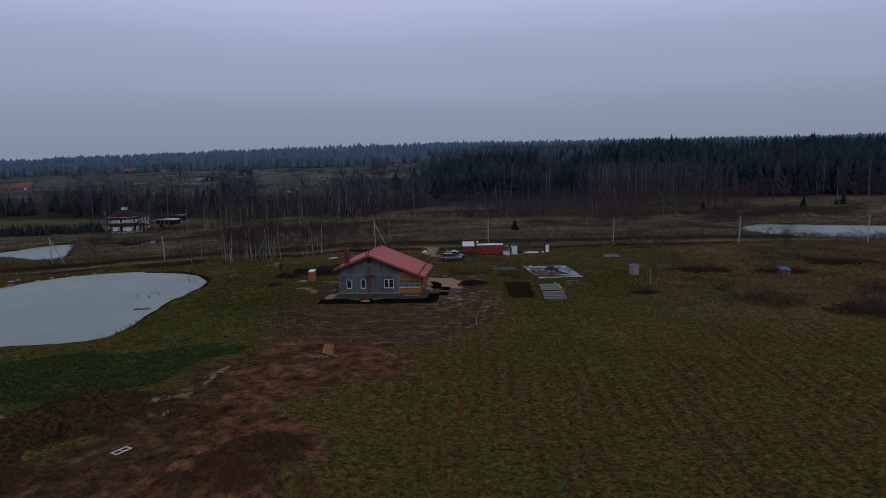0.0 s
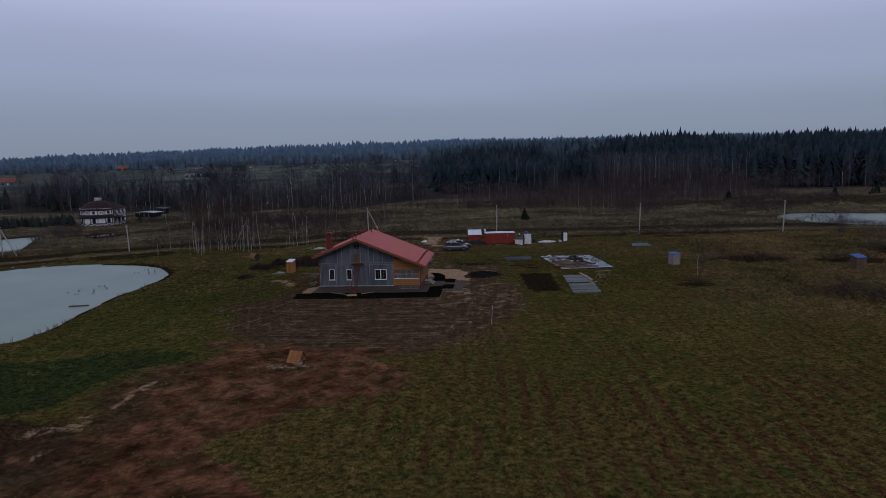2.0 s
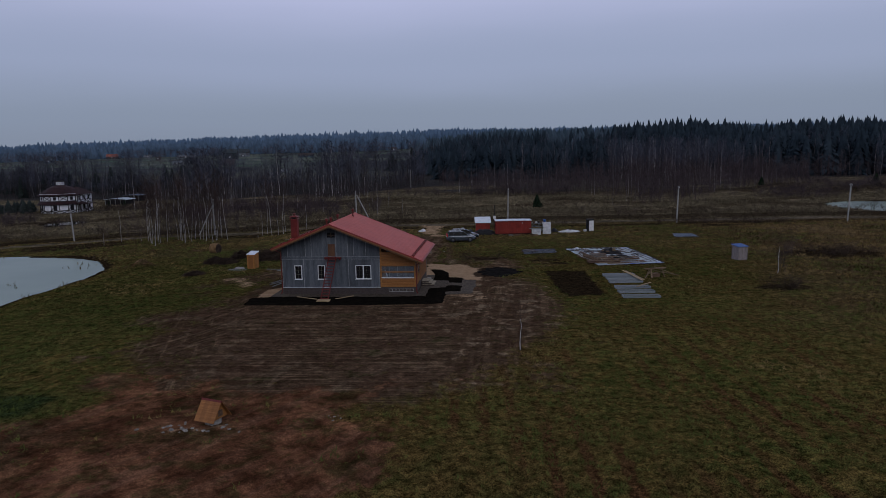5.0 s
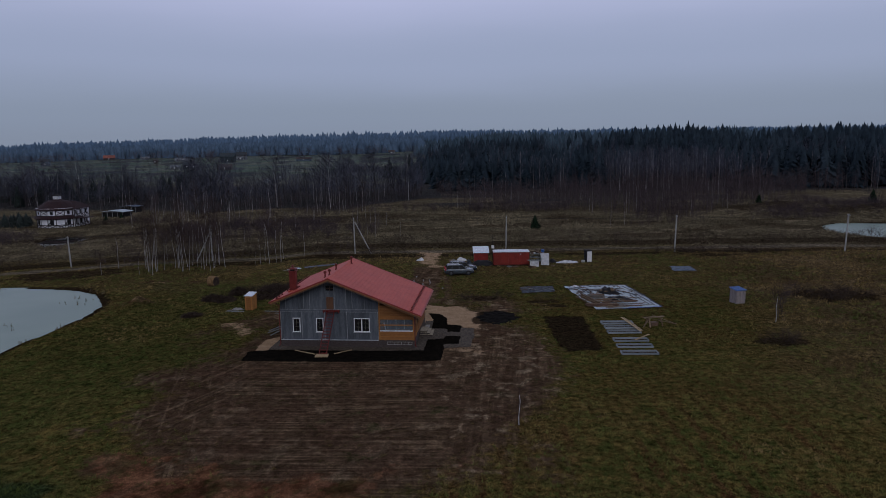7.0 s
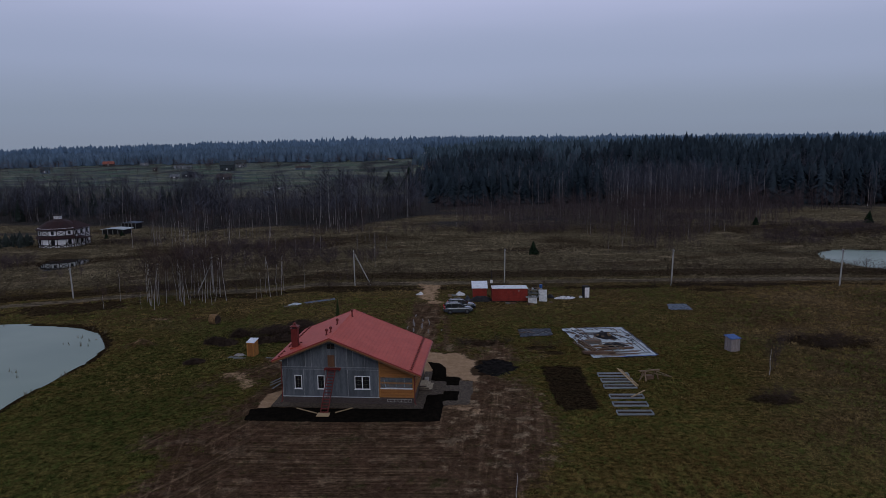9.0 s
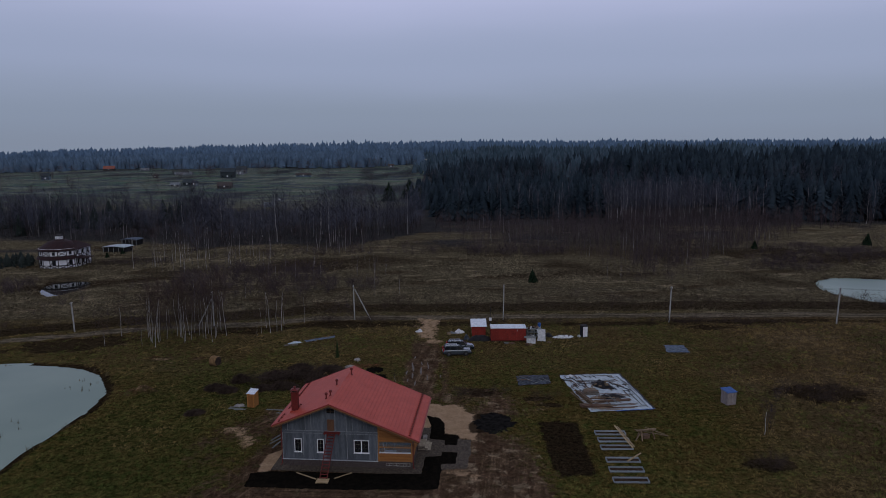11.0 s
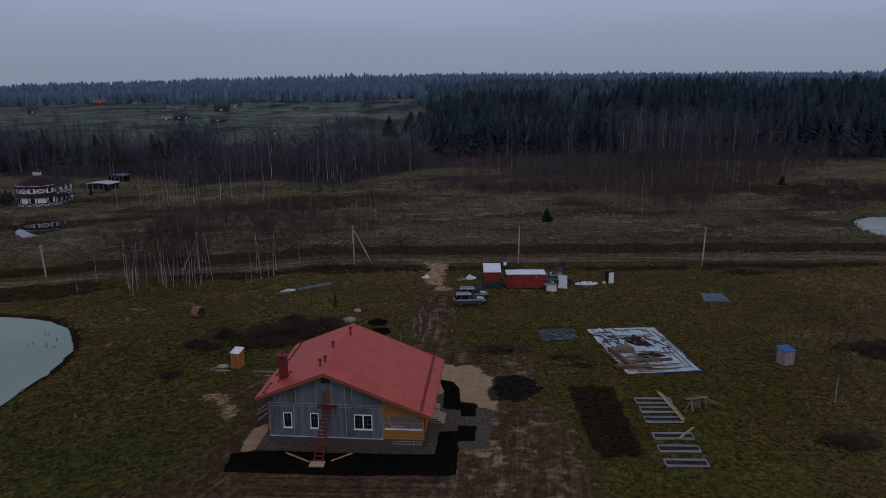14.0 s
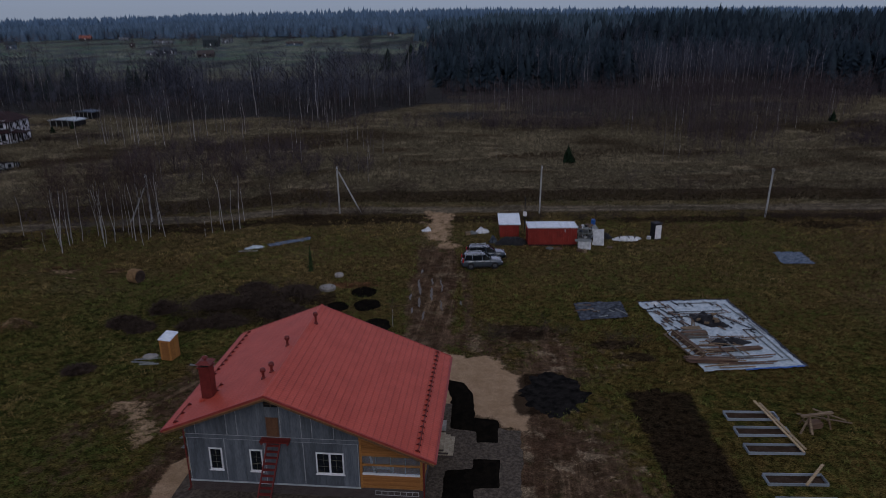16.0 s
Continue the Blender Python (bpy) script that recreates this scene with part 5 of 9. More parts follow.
# black soil beds, each a low heap with a ragged rim
def soil_bed(poly, h, label, mat=M_black_soil, z0=None, square=False, ragged=0.17):
    P = np.array(poly, float) if square else smooth_poly(poly, 1)
    for _ in range(2 if square else 0):
        P = np.stack([P, 0.5 * (P + np.roll(P, -1, 0))], 1).reshape(-1, 2)
    P = np.concatenate([P[k] + (P[(k + 1) % len(P)] - P[k]) * np.array([[0.0], [0.5]]) for k in range(len(P))])
    c = P.mean(0)
    rag = (ragged if square else 0.22) * fbm(P[:, 0], P[:, 1], 0.7, 3)
    d = P - c
    P = P + d / np.maximum(np.linalg.norm(d, axis=1, keepdims=True), 0.1) * rag[:, None]
    x0, y0 = P.min(0)
    x1, y1 = P.max(0)
    st = max(0.16, (x1 - x0) / 110)
    xs, ys = np.arange(x0 - st, x1 + st, st), np.arange(y0 - st, y1 + st, st)
    X, Y = np.meshgrid(xs, ys)
    sd = sdist(P, X.ravel(), Y.ravel())
    base = ground_z(X.ravel(), Y.ravel()) if z0 is None else z0
    Z = base + np.clip(sd * 0.5, -0.12, h) + 0.06 * fbm(X.ravel(), Y.ravel(), 0.5, 3) + 0.02
    keep = sd > -0.25
    n, m = len(xs), len(ys)
    I = np.arange(n * m).reshape(m, n)
    Q = np.stack([I[:-1, :-1], I[:-1, 1:], I[1:, 1:], I[1:, :-1]], -1).reshape(-1, 4)
    Q = Q[keep[Q].all(1)]
    use = np.unique(Q)
    remap = np.full(n * m, -1)
    remap[use] = np.arange(len(use))
    ob = np_mesh("soil_bed", np.stack([X.ravel(), Y.ravel(), Z], 1)[use], None, mat, quads=remap[Q])
    ob.data.shade_smooth()
    return tagged(ob, label, "soil bed", "black soil beds")


soil_bed([(-21.2, 105.6), (-21.4, 108.4), (-19.3, 108.9), (-12, 108.4), (-3.75, 108.1), (-3.55, 112.1), (-1.75, 112.2), (-1.7, 113.2), (0.1, 113.1), (0.0, 110.3), (-1.65, 110.2), (-1.95, 104.9), (-11.5, 105.0)], 0.13, "black peat soil bed along the front of the house", square=True)
soil_bed([(-3.6, 123.6), (-2.0, 122.8), (-1.42, 121.2), (-1.35, 118.0), (0.3, 117.6), (0.15, 114.9), (-1.42, 114.9), (-1.38, 116.1), (-3.2, 116.6), (-2.95, 120.8)], 0.13, "black peat soil bed beside the sand yard", square=True)
gravel_bed = soil_bed([(-3.2, 117.0), (-1.2, 117.4), (0.5, 116.5), (1.6, 116.2), (1.5, 113.3), (1.0, 109.4), (-1.6, 109.1), (-3.4, 111.5)], 0.03, "grey crushed stone strip between the black beds", M_gravel, square=True)
for x, y, rx, ry in ((-12.0, 141.6, 1.35, 1.5), (-11.3, 138.2, 1.35, 1.6), (-14.2, 137.8, 1.1, 1.3), (-9.9, 133.4, 1.35, 1.7)):
    soil_bed([(x + rx * math.cos(a), y + ry * math.sin(a)) for a in np.arange(8) * math.tau / 8], 0.12, "round black soil bed dug in the grass")
soil_bed([(4.6 + (2.2 + 0.25 * math.sin(2 * a + 0.6)) * math.cos(a), 121.2 + 3.1 * math.sin(a)) for a in np.arange(20) * math.tau / 20], 0.05, "black burnt patch of soil beside the sand", M_ash, square=True, ragged=1.1)
for x, y, r in ((-15.9, 142.4, 0.85), (-15.3, 146.2, 0.5)):
    cov = thing("well_cover", (x, y, gz(x, y)), 0, "pale concrete ring cover in the grass", "manhole cover")
    part("ring", lathe(bmesh.new(), [(r, -0.1), (r, 0.22), (r - 0.05, 0.27)], 24), M_stone, cov)
    part("lid", lathe(bmesh.new(), [(r * 0.45, 0.272), (r * 0.44, 0.31)], 16), M_concrete, cov)


# ---------------------------------------------------------------- the yard: sheds, cars, stores
def hut(name, x, y, rz, w, d, h_front, h_back, wall, roof_mat, label, category, boards=6, over=0.14, size=1.0):
    """A boarded cabinet with a pent roof; its front looks along -y."""
    o = thing(name, (x, y, gz(x, y)), rz, label, category)
    bm = bmesh.new()
    lo = min(h_front, h_back) - 0.06
    a = [bm.verts.new(p) for p in ((-w / 2 + 0.02, -d / 2 + 0.02, -0.1), (w / 2 - 0.02, -d / 2 + 0.02, -0.1), (w / 2 - 0.02, d / 2 - 0.02, -0.1), (-w / 2 + 0.02, d / 2 - 0.02, -0.1))]
    b = [bm.verts.new(p) for p in ((-w / 2 + 0.02, -d / 2 + 0.02, h_front - 0.05), (w / 2 - 0.02, -d / 2 + 0.02, h_front - 0.05), (w / 2 - 0.02, d / 2 - 0.02, h_back - 0.05), (-w / 2 + 0.02, d / 2 - 0.02, h_back - 0.05))]
    for k in range(4):
        bm.faces.new((a[k], a[(k + 1) % 4], b[(k + 1) % 4], b[k]))
    bm.faces.new(b)
    part("body", bm, wall, o)
    for k in range(boards):
        x0, x1 = -w / 2 + w * k / boards, -w / 2 + w * (k + 1) / boards
        part("board", boxes((x0 + 0.006, x1 - 0.006, -d / 2 - 0.01, -d / 2 + 0.02, 0.05, h_front - 0.07)), wall, o)
        part("board", boxes((x0 + 0.006, x1 - 0.006, d / 2 - 0.02, d / 2 + 0.01, 0.05, h_back - 0.07)), wall, o)
    nd = max(3, int(boards * d / w))
    for k in range(nd):
        y0, y1 = -d / 2 + d * k / nd, -d / 2 + d * (k + 1) / nd
        for s in (-1, 1):
            part("board", boxes((min(s * w / 2, s * (w / 2 - 0.02)) - 0.004, max(s * w / 2, s * (w / 2 - 0.02)) + 0.004, y0 + 0.006, y1 - 0.006, 0.05, lo)), wall, o)
    bm = bmesh.new()
    s = (h_back - h_front) / d
    prof = [(-w / 2 - over + (w + 2 * over) * k / 16, 0.018 * (k % 2)) for k in range(17)]
    rows = [[bm.verts.new((px, yy, h_front + s * (yy + d / 2) + pz + t)) for px, pz in prof] for yy, t in ((-d / 2 - over, 0.03), (d / 2 + over, 0.03), (d / 2 + over, -0.02), (-d / 2 - over, -0.02))]
    for q in range(4):
        A, B = rows[q], rows[(q + 1) % 4]
        for k in range(16):
            bm.faces.new((A[k], A[k + 1], B[k + 1], B[k]))
    part("roof", bm, roof_mat, o, "pent roof of profiled sheet")
    o.scale = (size, size, size)
    return o


M_toilet = plain("faded_boards", (0.17, 0.15, 0.145), (0.25, 0.22, 0.21), 2.0, 0.85, stretch=(4, 4, 0.5), rnd=0.1)
oh = hut("outhouse", -26.5, 127.3, -14, 1.15, 1.25, 2.05, 2.35, M_wood_honey, M_white_sheeting, "honey-coloured timber outhouse with a white metal roof", "outhouse", over=0.07, size=0.9)
part("door", boxes((-0.36, 0.36, -0.665, -0.63, 0.1, 1.85)), M_wood_cladding, oh)
hut("garden_toilet", 35.7, 127.4, 16, 1.55, 1.5, 2.00, 2.20, M_toilet, M_blue, "pinkish-grey boarded garden toilet with a blue roof", "outhouse", size=0.86)
hut("garden_shed", 60.7, 119.8, 12, 1.75, 1.6, 2.0, 2.35, M_wood_brown, M_blue, "brown boarded shed with a bright blue roof", "shed", size=0.9)
sh = hut("tool_shed", 4.65, 161.6, 0, 2.45, 2.1, 1.75, 2.45, M_cabin_red, M_white_sheeting, "red boarded tool shed under a steep white roof", "shed", 9, 0.2)

# red site cabin
cab = thing("site_cabin", (9.65, 157.9, gz(9.6, 157.9)), 0, "red steel site cabin with a pale metal roof", "cabin")
part("body", boxes((-3.0, 3.0, -1.2, 1.2, 0.18, 2.35)), M_cabin_red, cab)
for k in range(20):
    x = -2.98 + 0.3137 * k
    part("rib", boxes((x - 0.05, x + 0.05, -1.235, -1.2, 0.2, 2.3)), M_cabin_red, cab)
for k in range(8):
    y = -1.15 + 0.3286 * k
    for s in (-1, 1):
        part("rib", boxes((s * 3.0 - (0.035 if s < 0 else 0), s * 3.0 + (0.035 if s > 0 else 0), y - 0.05, y + 0.05, 0.2, 2.3)), M_cabin_red, cab)
bm = bmesh.new()
prism(bm, [(-3.1, 2.34), (3.1, 2.34), (3.1, 2.42), (0, 2.47), (-3.1, 2.42)], -1.32, 1.32)
part("roof", bm, M_white_sheeting, cab)
for k in range(7):
    part("roof_seam", boxes((-3.0 + k, -2.97 + k, -1.33, 1.33, 2.43, 2.495)), M_metal_sheet, cab)
part("skid", boxes((-2.9, 2.9, -1.1, -0.95, 0.0, 0.18), (-2.9, 2.9, 0.95, 1.1, 0.0, 0.18)), M_black, cab)
part("lamp", boxes((1.45, 1.62, -1.30, -1.235, 1.85, 2.1)), M_pole, cab, "small pale wall lamp")

# pale booth
bo = thing("portable_toilet", (23.3, 159.6, gz(23.3, 159.6)), 14, "dark portable toilet with a white door", "portable toilet")
part("body", soft_box(-0.52, 0.52, -0.5, 0.5, 0.0, 2.02, 0.03), M_black_film, bo)
part("door", boxes((-0.40, 0.44, -0.535, -0.502, 0.1, 1.9)), M_white, bo, "white door")
bm = bmesh.new()
prism(bm, [(-0.58, 2.02), (0.58, 2.02), (0.5, 2.14), (-0.5, 2.14)], -0.56, 0.56)
part("roof", bm, M_black, bo)


def section(x, hw, z0, z1, z2, top):
    """Half-rounded cross-section of a car body at x."""
    return [(x, -hw * 0.92, z0), (x, -hw, z0 + 0.14), (x, -hw, z1), (x, -hw * 0.93, z2), (x, -top * 0.6, z2 + 0.015), (x, top * 0.6, z2 + 0.015), (x, hw * 0.93, z2), (x, hw, z1), (x, hw, z0 + 0.14), (x, hw * 0.92, z0)]


def loft(bm, secs):
    rows = [[bm.verts.new(p) for p in s] for s in secs]
    n = len(rows[0])
    for a, b in zip(rows, rows[1:]):
        for k in range(n):
            bm.faces.new((a[k], a[(k + 1) % n], b[(k + 1) % n], b[k]))
    bm.faces.new(rows[0][::-1])
    bm.faces.new(rows[-1])
    return bm


M_rim = plain("dull_alloy", (0.07, 0.075, 0.08), (0.11, 0.115, 0.12), 4, 0.45, metal=0.6)
M_car_glass = glass_mat("tinted_car_glass", (0.004, 0.005, 0.006), 0.15)
M_car_glass.node_tree.nodes["Principled BSDF"].inputs["Specular IOR Level"].default_value = 0.04


def suv(x, y, rz, paint, label):
    """A boxy four-door estate, nose along +x, 4.6 m long."""
    o = thing("car", (x, y, gz(x, y)), rz, label, "car", "cars beside the cabin")
    secs = [section(-2.28, 0.80, 0.42, 0.72, 0.98, 0.7), section(-2.20, 0.87, 0.33, 0.80, 1.06, 0.8), section(-1.5, 0.89, 0.27, 0.84, 1.06, 0.8), section(0.0, 0.89, 0.25, 0.84, 1.03, 0.8), section(0.95, 0.89, 0.26, 0.82, 1.02, 0.8), section(1.7, 0.88, 0.28, 0.78, 0.96, 0.76), section(2.15, 0.84, 0.34, 0.70, 0.86, 0.7), section(2.30, 0.74, 0.42, 0.62, 0.74, 0.6)]
    part("body", loft(bmesh.new(), secs), paint, o, smooth=True)

    bm = bmesh.new()
    low = [(-2.16, 0.82), (-1.2, 0.84), (0.2, 0.84), (1.12, 0.80)]
    high = [(-1.90, 0.66), (-1.15, 0.68), (-0.1, 0.67), (0.36, 0.62)]
    for s in (-1, 1):
        a = [bm.verts.new((q, s * w, 1.03)) for q, w in low]
        b = [bm.verts.new((q, s * w, 1.58)) for q, w in high]
        for k in range(3):
            bm.faces.new((a[k], a[k + 1], b[k + 1], b[k]))
        if s < 0:
            A, B = a, b
    bm.faces.new((A[0], a[0], b[0], B[0]))
    bm.faces.new((A[3], B[3], b[3], a[3]))
    part("glasshouse", bm, M_car_glass, o, "dark tinted windows")
    roofp = loft(bmesh.new(), [[(q, -w, 1.57), (q, -w * 0.8, 1.57 + h), (q, w * 0.8, 1.57 + h), (q, w, 1.57)] for q, w, h in ((-2.0, 0.66, 0.03), (-1.8, 0.68, 0.085), (-1.0, 0.70, 0.11), (-0.1, 0.69, 0.09), (0.42, 0.63, 0.02))])
    part("roof", roofp, paint, o, smooth=True)
    for s in (-1, 1):
        for q0, z0, q1, z1 in ((-2.16, 1.03, -1.90, 1.59), (-1.22, 1.04, -1.15, 1.59), (-0.05, 1.04, -0.10, 1.59), (1.13, 1.03, 0.37, 1.59)):
            bm = bmesh.new()
            beam(bm, (q0, s * 0.845, z0), (q1, s * 0.68, z1), 0.07, 0.05)
            part("pillar", bm, paint, o)
        rail = bmesh.new()
        beam(rail, (-1.75, s * 0.58, 1.72), (0.05, s * 0.58, 1.71), 0.04, 0.04)
        for q in (-1.7, -0.85, 0.0):
            box(rail, q - 0.05, q + 0.05, s * 0.58 - 0.02, s * 0.58 + 0.02, 1.63, 1.72)
        part("roof_rail", rail, M_metal_sheet, o)
        part("mirror", soft_box(0.82, 0.98, min(s * 0.9, s * 1.06), max(s * 0.9, s * 1.06), 1.0, 1.15, 0.03), paint, o)
        part("sill", boxes((-1.0, 1.05, min(s * 0.86, s * 0.905), max(s * 0.86, s * 0.905), 0.22, 0.36)), M_black, o)
        part("headlight", soft_box(1.95, 2.24, min(s * 0.52, s * 0.80), max(s * 0.52, s * 0.80), 0.66, 0.82, 0.03), M_head, o)
        part("tail_light", soft_box(-2.30, -2.14, min(s * 0.66, s * 0.86), max(s * 0.66, s * 0.86), 0.82, 1.28, 0.03), M_tail, o, "red tail light")
        part("door_seam", boxes((-1.13, -1.115, s * 0.89 - 0.008, s * 0.89 + 0.008, 0.35, 1.02), (-0.07, -0.055, s * 0.89 - 0.008, s * 0.89 + 0.008, 0.35, 1.02), (0.92, 0.935, s * 0.885 - 0.008, s * 0.885 + 0.008, 0.5, 1.0)), M_black, o)
        for q in (-0.95, 0.12):
            part("door_handle", boxes((q, q + 0.16, s * 0.905 - 0.012, s * 0.905 + 0.012, 0.86, 0.895)), M_chrome, o)
        for q in (-1.38, 1.38):
            arch = bmesh.new()
            tube(arch, (q, s * 0.60, 0.36), (q, s * 0.90, 0.36), 0.42, 0.42, 18)
            part("wheel_arch", arch, M_black, o)
            tyre = bmesh.new()
            lathe(tyre, [(0.24, -0.10), (0.33, -0.10), (0.355, -0.06), (0.355, 0.06), (0.33, 0.10), (0.24, 0.10)], 20)
            bmesh.ops.transform(tyre, matrix=pose(q, s * 0.83, 0.355, 90, 0, 0), verts=tyre.verts[:])
            w = part("wheel", tyre, M_black, o, smooth=False)
            rim = bmesh.new()
            lathe(rim, [(0.21, -0.02), (0.21, 0.02), (0.06, 0.04)], 14)
            bmesh.ops.transform(rim, matrix=pose(q, s * 0.925, 0.355, 90 if s < 0 else -90, 0, 0), verts=rim.verts[:])
            part("rim", rim, M_rim, w)
    part("bumper", soft_box(2.12, 2.34, -0.78, 0.78, 0.34, 0.56, 0.05), M_black, o)
    part("bumper", soft_box(-2.34, -2.12, -0.82, 0.82, 0.38, 0.60, 0.05), M_black, o)
    part("grille", boxes((2.26, 2.315, -0.40, 0.40, 0.60, 0.74)), M_black, o)
    part("plate", boxes((-2.325, -2.30, -0.26, 0.26, 0.74, 0.85)), M_white, o)
    return o


suv(0.55, 149.3, 6, M_paint_silver, "silver-blue off-road estate car parked on the grass")
suv(1.15, 152.0, 4, M_paint_dark, "dark blue off-road estate car parked beside another")


def cloth(name, corners, n, mat, label, category, wr=0.06, lift=0.03, fringe=0.25):
    """A creased sheet spread between four corners of the ground."""
    A, B, C, D = [np.array(c, float) for c in corners]
    s, t = np.meshgrid(np.linspace(0, 1, n), np.linspace(0, 1, n))
    P = (A[None, None] * ((1 - s) * (1 - t))[..., None] + B * (s * (1 - t))[..., None] + C * (s * t)[..., None] + D * ((1 - s) * t)[..., None]).reshape(-1, 2)
    e = np.minimum(np.minimum(s, 1 - s), np.minimum(t, 1 - t)).ravel()
    k = np.clip(1 - e * n / 3, 0, 1)[:, None]
    P = P + fringe * k * np.stack([fbm(P[:, 0], P[:, 1], 1.1, 3), fbm(P[:, 0] + 50, P[:, 1], 1.1, 3)], 1)
    Z = ground_z(P[:, 0], P[:, 1]) + lift + 0.03 + wr * np.abs(fbm(P[:, 0] * 2.2, P[:, 1], 1.0, 3)) + wr * 0.6 * np.abs(fbm(P[:, 0], P[:, 1] * 2.4, 0.7, 2))
    I = np.arange(n * n).reshape(n, n)
    Q = np.stack([I[:-1, :-1], I[:-1, 1:], I[1:, 1:], I[1:, :-1]], -1).reshape(-1, 4)
    ob = np_mesh(name, np.column_stack([P, Z]), None, mat, quads=Q)
    ob.data.shade_smooth()
    return tagged(ob, label, category)


cloth("tarpaulin", [(15.4, 138.4), (24.4, 139.2), (25.4, 125.3), (17.2, 124.6)], 70, M_tarp, "large silver-grey tarpaulin spread under timber in the field", "tarpaulin")
cloth("tarpaulin", [(9.1, 138.3), (13.8, 138.7), (13.7, 134.8), (9.0, 134.3)], 40, M_tarp_dark, "slate-blue tarpaulin lying crumpled on the grass", "tarpaulin", 0.09)
cloth("tarpaulin", [(35.7, 153.9), (39.0, 153.8), (38.7, 149.6), (35.0, 149.7)], 34, M_tarp_blue, "blue-grey tarpaulin lying flat in the meadow", "tarpaulin", 0.08)
cloth("tarpaulin", [(-26.3, 157.6), (-21.2, 160.6), (-20.9, 159.4), (-25.6, 156.6)], 26, M_tarp_blue, "narrow blue-grey strip of sheeting near the birches", "tarpaulin", 0.09)
cloth("tarpaulin_edge", [(15.3, 138.6), (24.5, 139.4), (24.5, 139.2), (15.3, 138.4)], 24, M_tarp_dark, "dark rolled edge of the big tarpaulin", "tarpaulin", 0.10)
cloth("tarpaulin_edge", [(24.35, 139.2), (24.6, 139.2), (25.6, 125.2), (25.35, 125.3)], 30, M_tarp_dark, "dark rolled edge of the big tarpaulin", "tarpaulin", 0.12)
cloth("tarpaulin_edge", [(20.4, 124.85), (25.3, 125.35), (25.35, 125.12), (20.4, 124.62)], 24, M_blue, "blue hem of the big tarpaulin", "tarpaulin", 0.14)

dr = random.Random(5)


def plank(x, y, rz, L, mat, w=0.105, z=0.0, label="weathered plank lying on the tarpaulin", group="planks on the tarpaulin"):
    o = thing("plank", (x, y, gz(x, y) + 0.14 + z), rz, label, "plank", group)
    bm = boxes((-L / 2, L / 2, -w / 2, w / 2, 0.0, 0.045))
    part("board", bm, mat, o)
    return o


def quad_pt(s, t):
    A, B, C, D = [Vector(c) for c in ((15.4, 138.4), (24.4, 139.2), (25.4, 125.3), (17.2, 124.6))]
    return (A * (1 - s) + B * s) * (1 - t) + (D * (1 - s) + C * s) * t


# timbers: long ones along the sheet, short ones across its rim
for s, t, rz, L, mt in ((0.62, 0.06, 5, 4.2, M_wood_grey), (0.52, 0.20, 4, 5.2, M_wood_grey), (0.5, 0.235, 3, 5.6, M_wood_brown), (0.78, 0.33, -52, 2.6, M_wood_brown), (0.83, 0.42, -55, 2.8, M_black_film), (0.62, 0.62, 5, 5.0, M_wood_brown), (0.52, 0.645, 6, 5.0, M_wood_raw), (0.62, 0.86, 8, 3.6, M_wood_dark), (0.55, 0.885, 6, 3.8, M_wood_dark), (0.86, 0.74, -84, 4.4, M_wood_grey), (0.93, 0.60, -85, 5.0, M_wood_grey), (0.80, 0.60, -84, 2.6, M_wood_brown), (0.56, 0.94, 5, 3.6, M_wood_dark), (0.5, 0.955, 3, 3.6, M_wood_dark), (0.80, 0.93, 8, 2.0, M_wood_grey), (0.35, 0.955, 8, 3.2, M_wood_raw), (0.40, 0.93, 2, 4.0, M_wood_brown), (0.33, 0.985, 5, 3.0, M_wood_raw), (0.93, 0.84, -86, 3.0, M_wood_grey), (0.76, 0.06, -48, 1.2, M_wood_grey), (0.93, 0.22, -80, 3.6, M_wood_grey), (0.965, 0.42, -84, 4.6, M_wood_grey), (0.33, 0.40, 70, 2.2, M_wood_raw), (0.36, 0.395, 76, 1.9, M_wood_raw)):
    q = quad_pt(s, t)
    plank(q.x, q.y, rz, L, mt)
for k in range(74):
    t = 0.04 + 0.5 * dr.random()
    q = quad_pt(0.02 + 0.28 * dr.random() if k < 50 else dr.uniform(0.3, 0.95), t if k < 50 else dr.uniform(0.05, 0.6))
    plank(q.x, q.y, dr.choice((-76, -82, -70, 5, -66)) + dr.uniform(-6, 6), dr.uniform(0.45, 1.2), dr.choice((M_black_film, M_wood_brown, M_black_film)), 0.12, 0.0, "short dark offcut lying on the tarpaulin", "offcuts on the tarpaulin")
for k in range(9):
    plank(dr.uniform(9.4, 13.4), dr.uniform(134.8, 138.2), dr.uniform(-60, 30), dr.uniform(0.6, 1.6), dr.choice((M_wood_grey, M_wood_brown)), 0.1, 0.0, "short board weighing down the slate tarpaulin", "boards on the slate tarpaulin")


def lumber_stack(x, y, rz, L, rows, cols, mat, label, z=0.14):
    o = thing("lumber_stack", (x, y, gz(x, y) + z), rz, label, "lumber stack")
    for r in range(rows):
        for c in range(cols - r // 2):
            sh = dr.uniform(-0.2, 0.2)
            part("board", boxes((-L / 2 + sh, L / 2 + sh, -cols * 0.08 + 0.16 * c + 0.08 * (r // 2), -cols * 0.08 + 0.16 * c + 0.08 * (r // 2) + 0.145, 0.052 * r, 0.052 * r + 0.045)), dr.choice(mat), o)
    return o


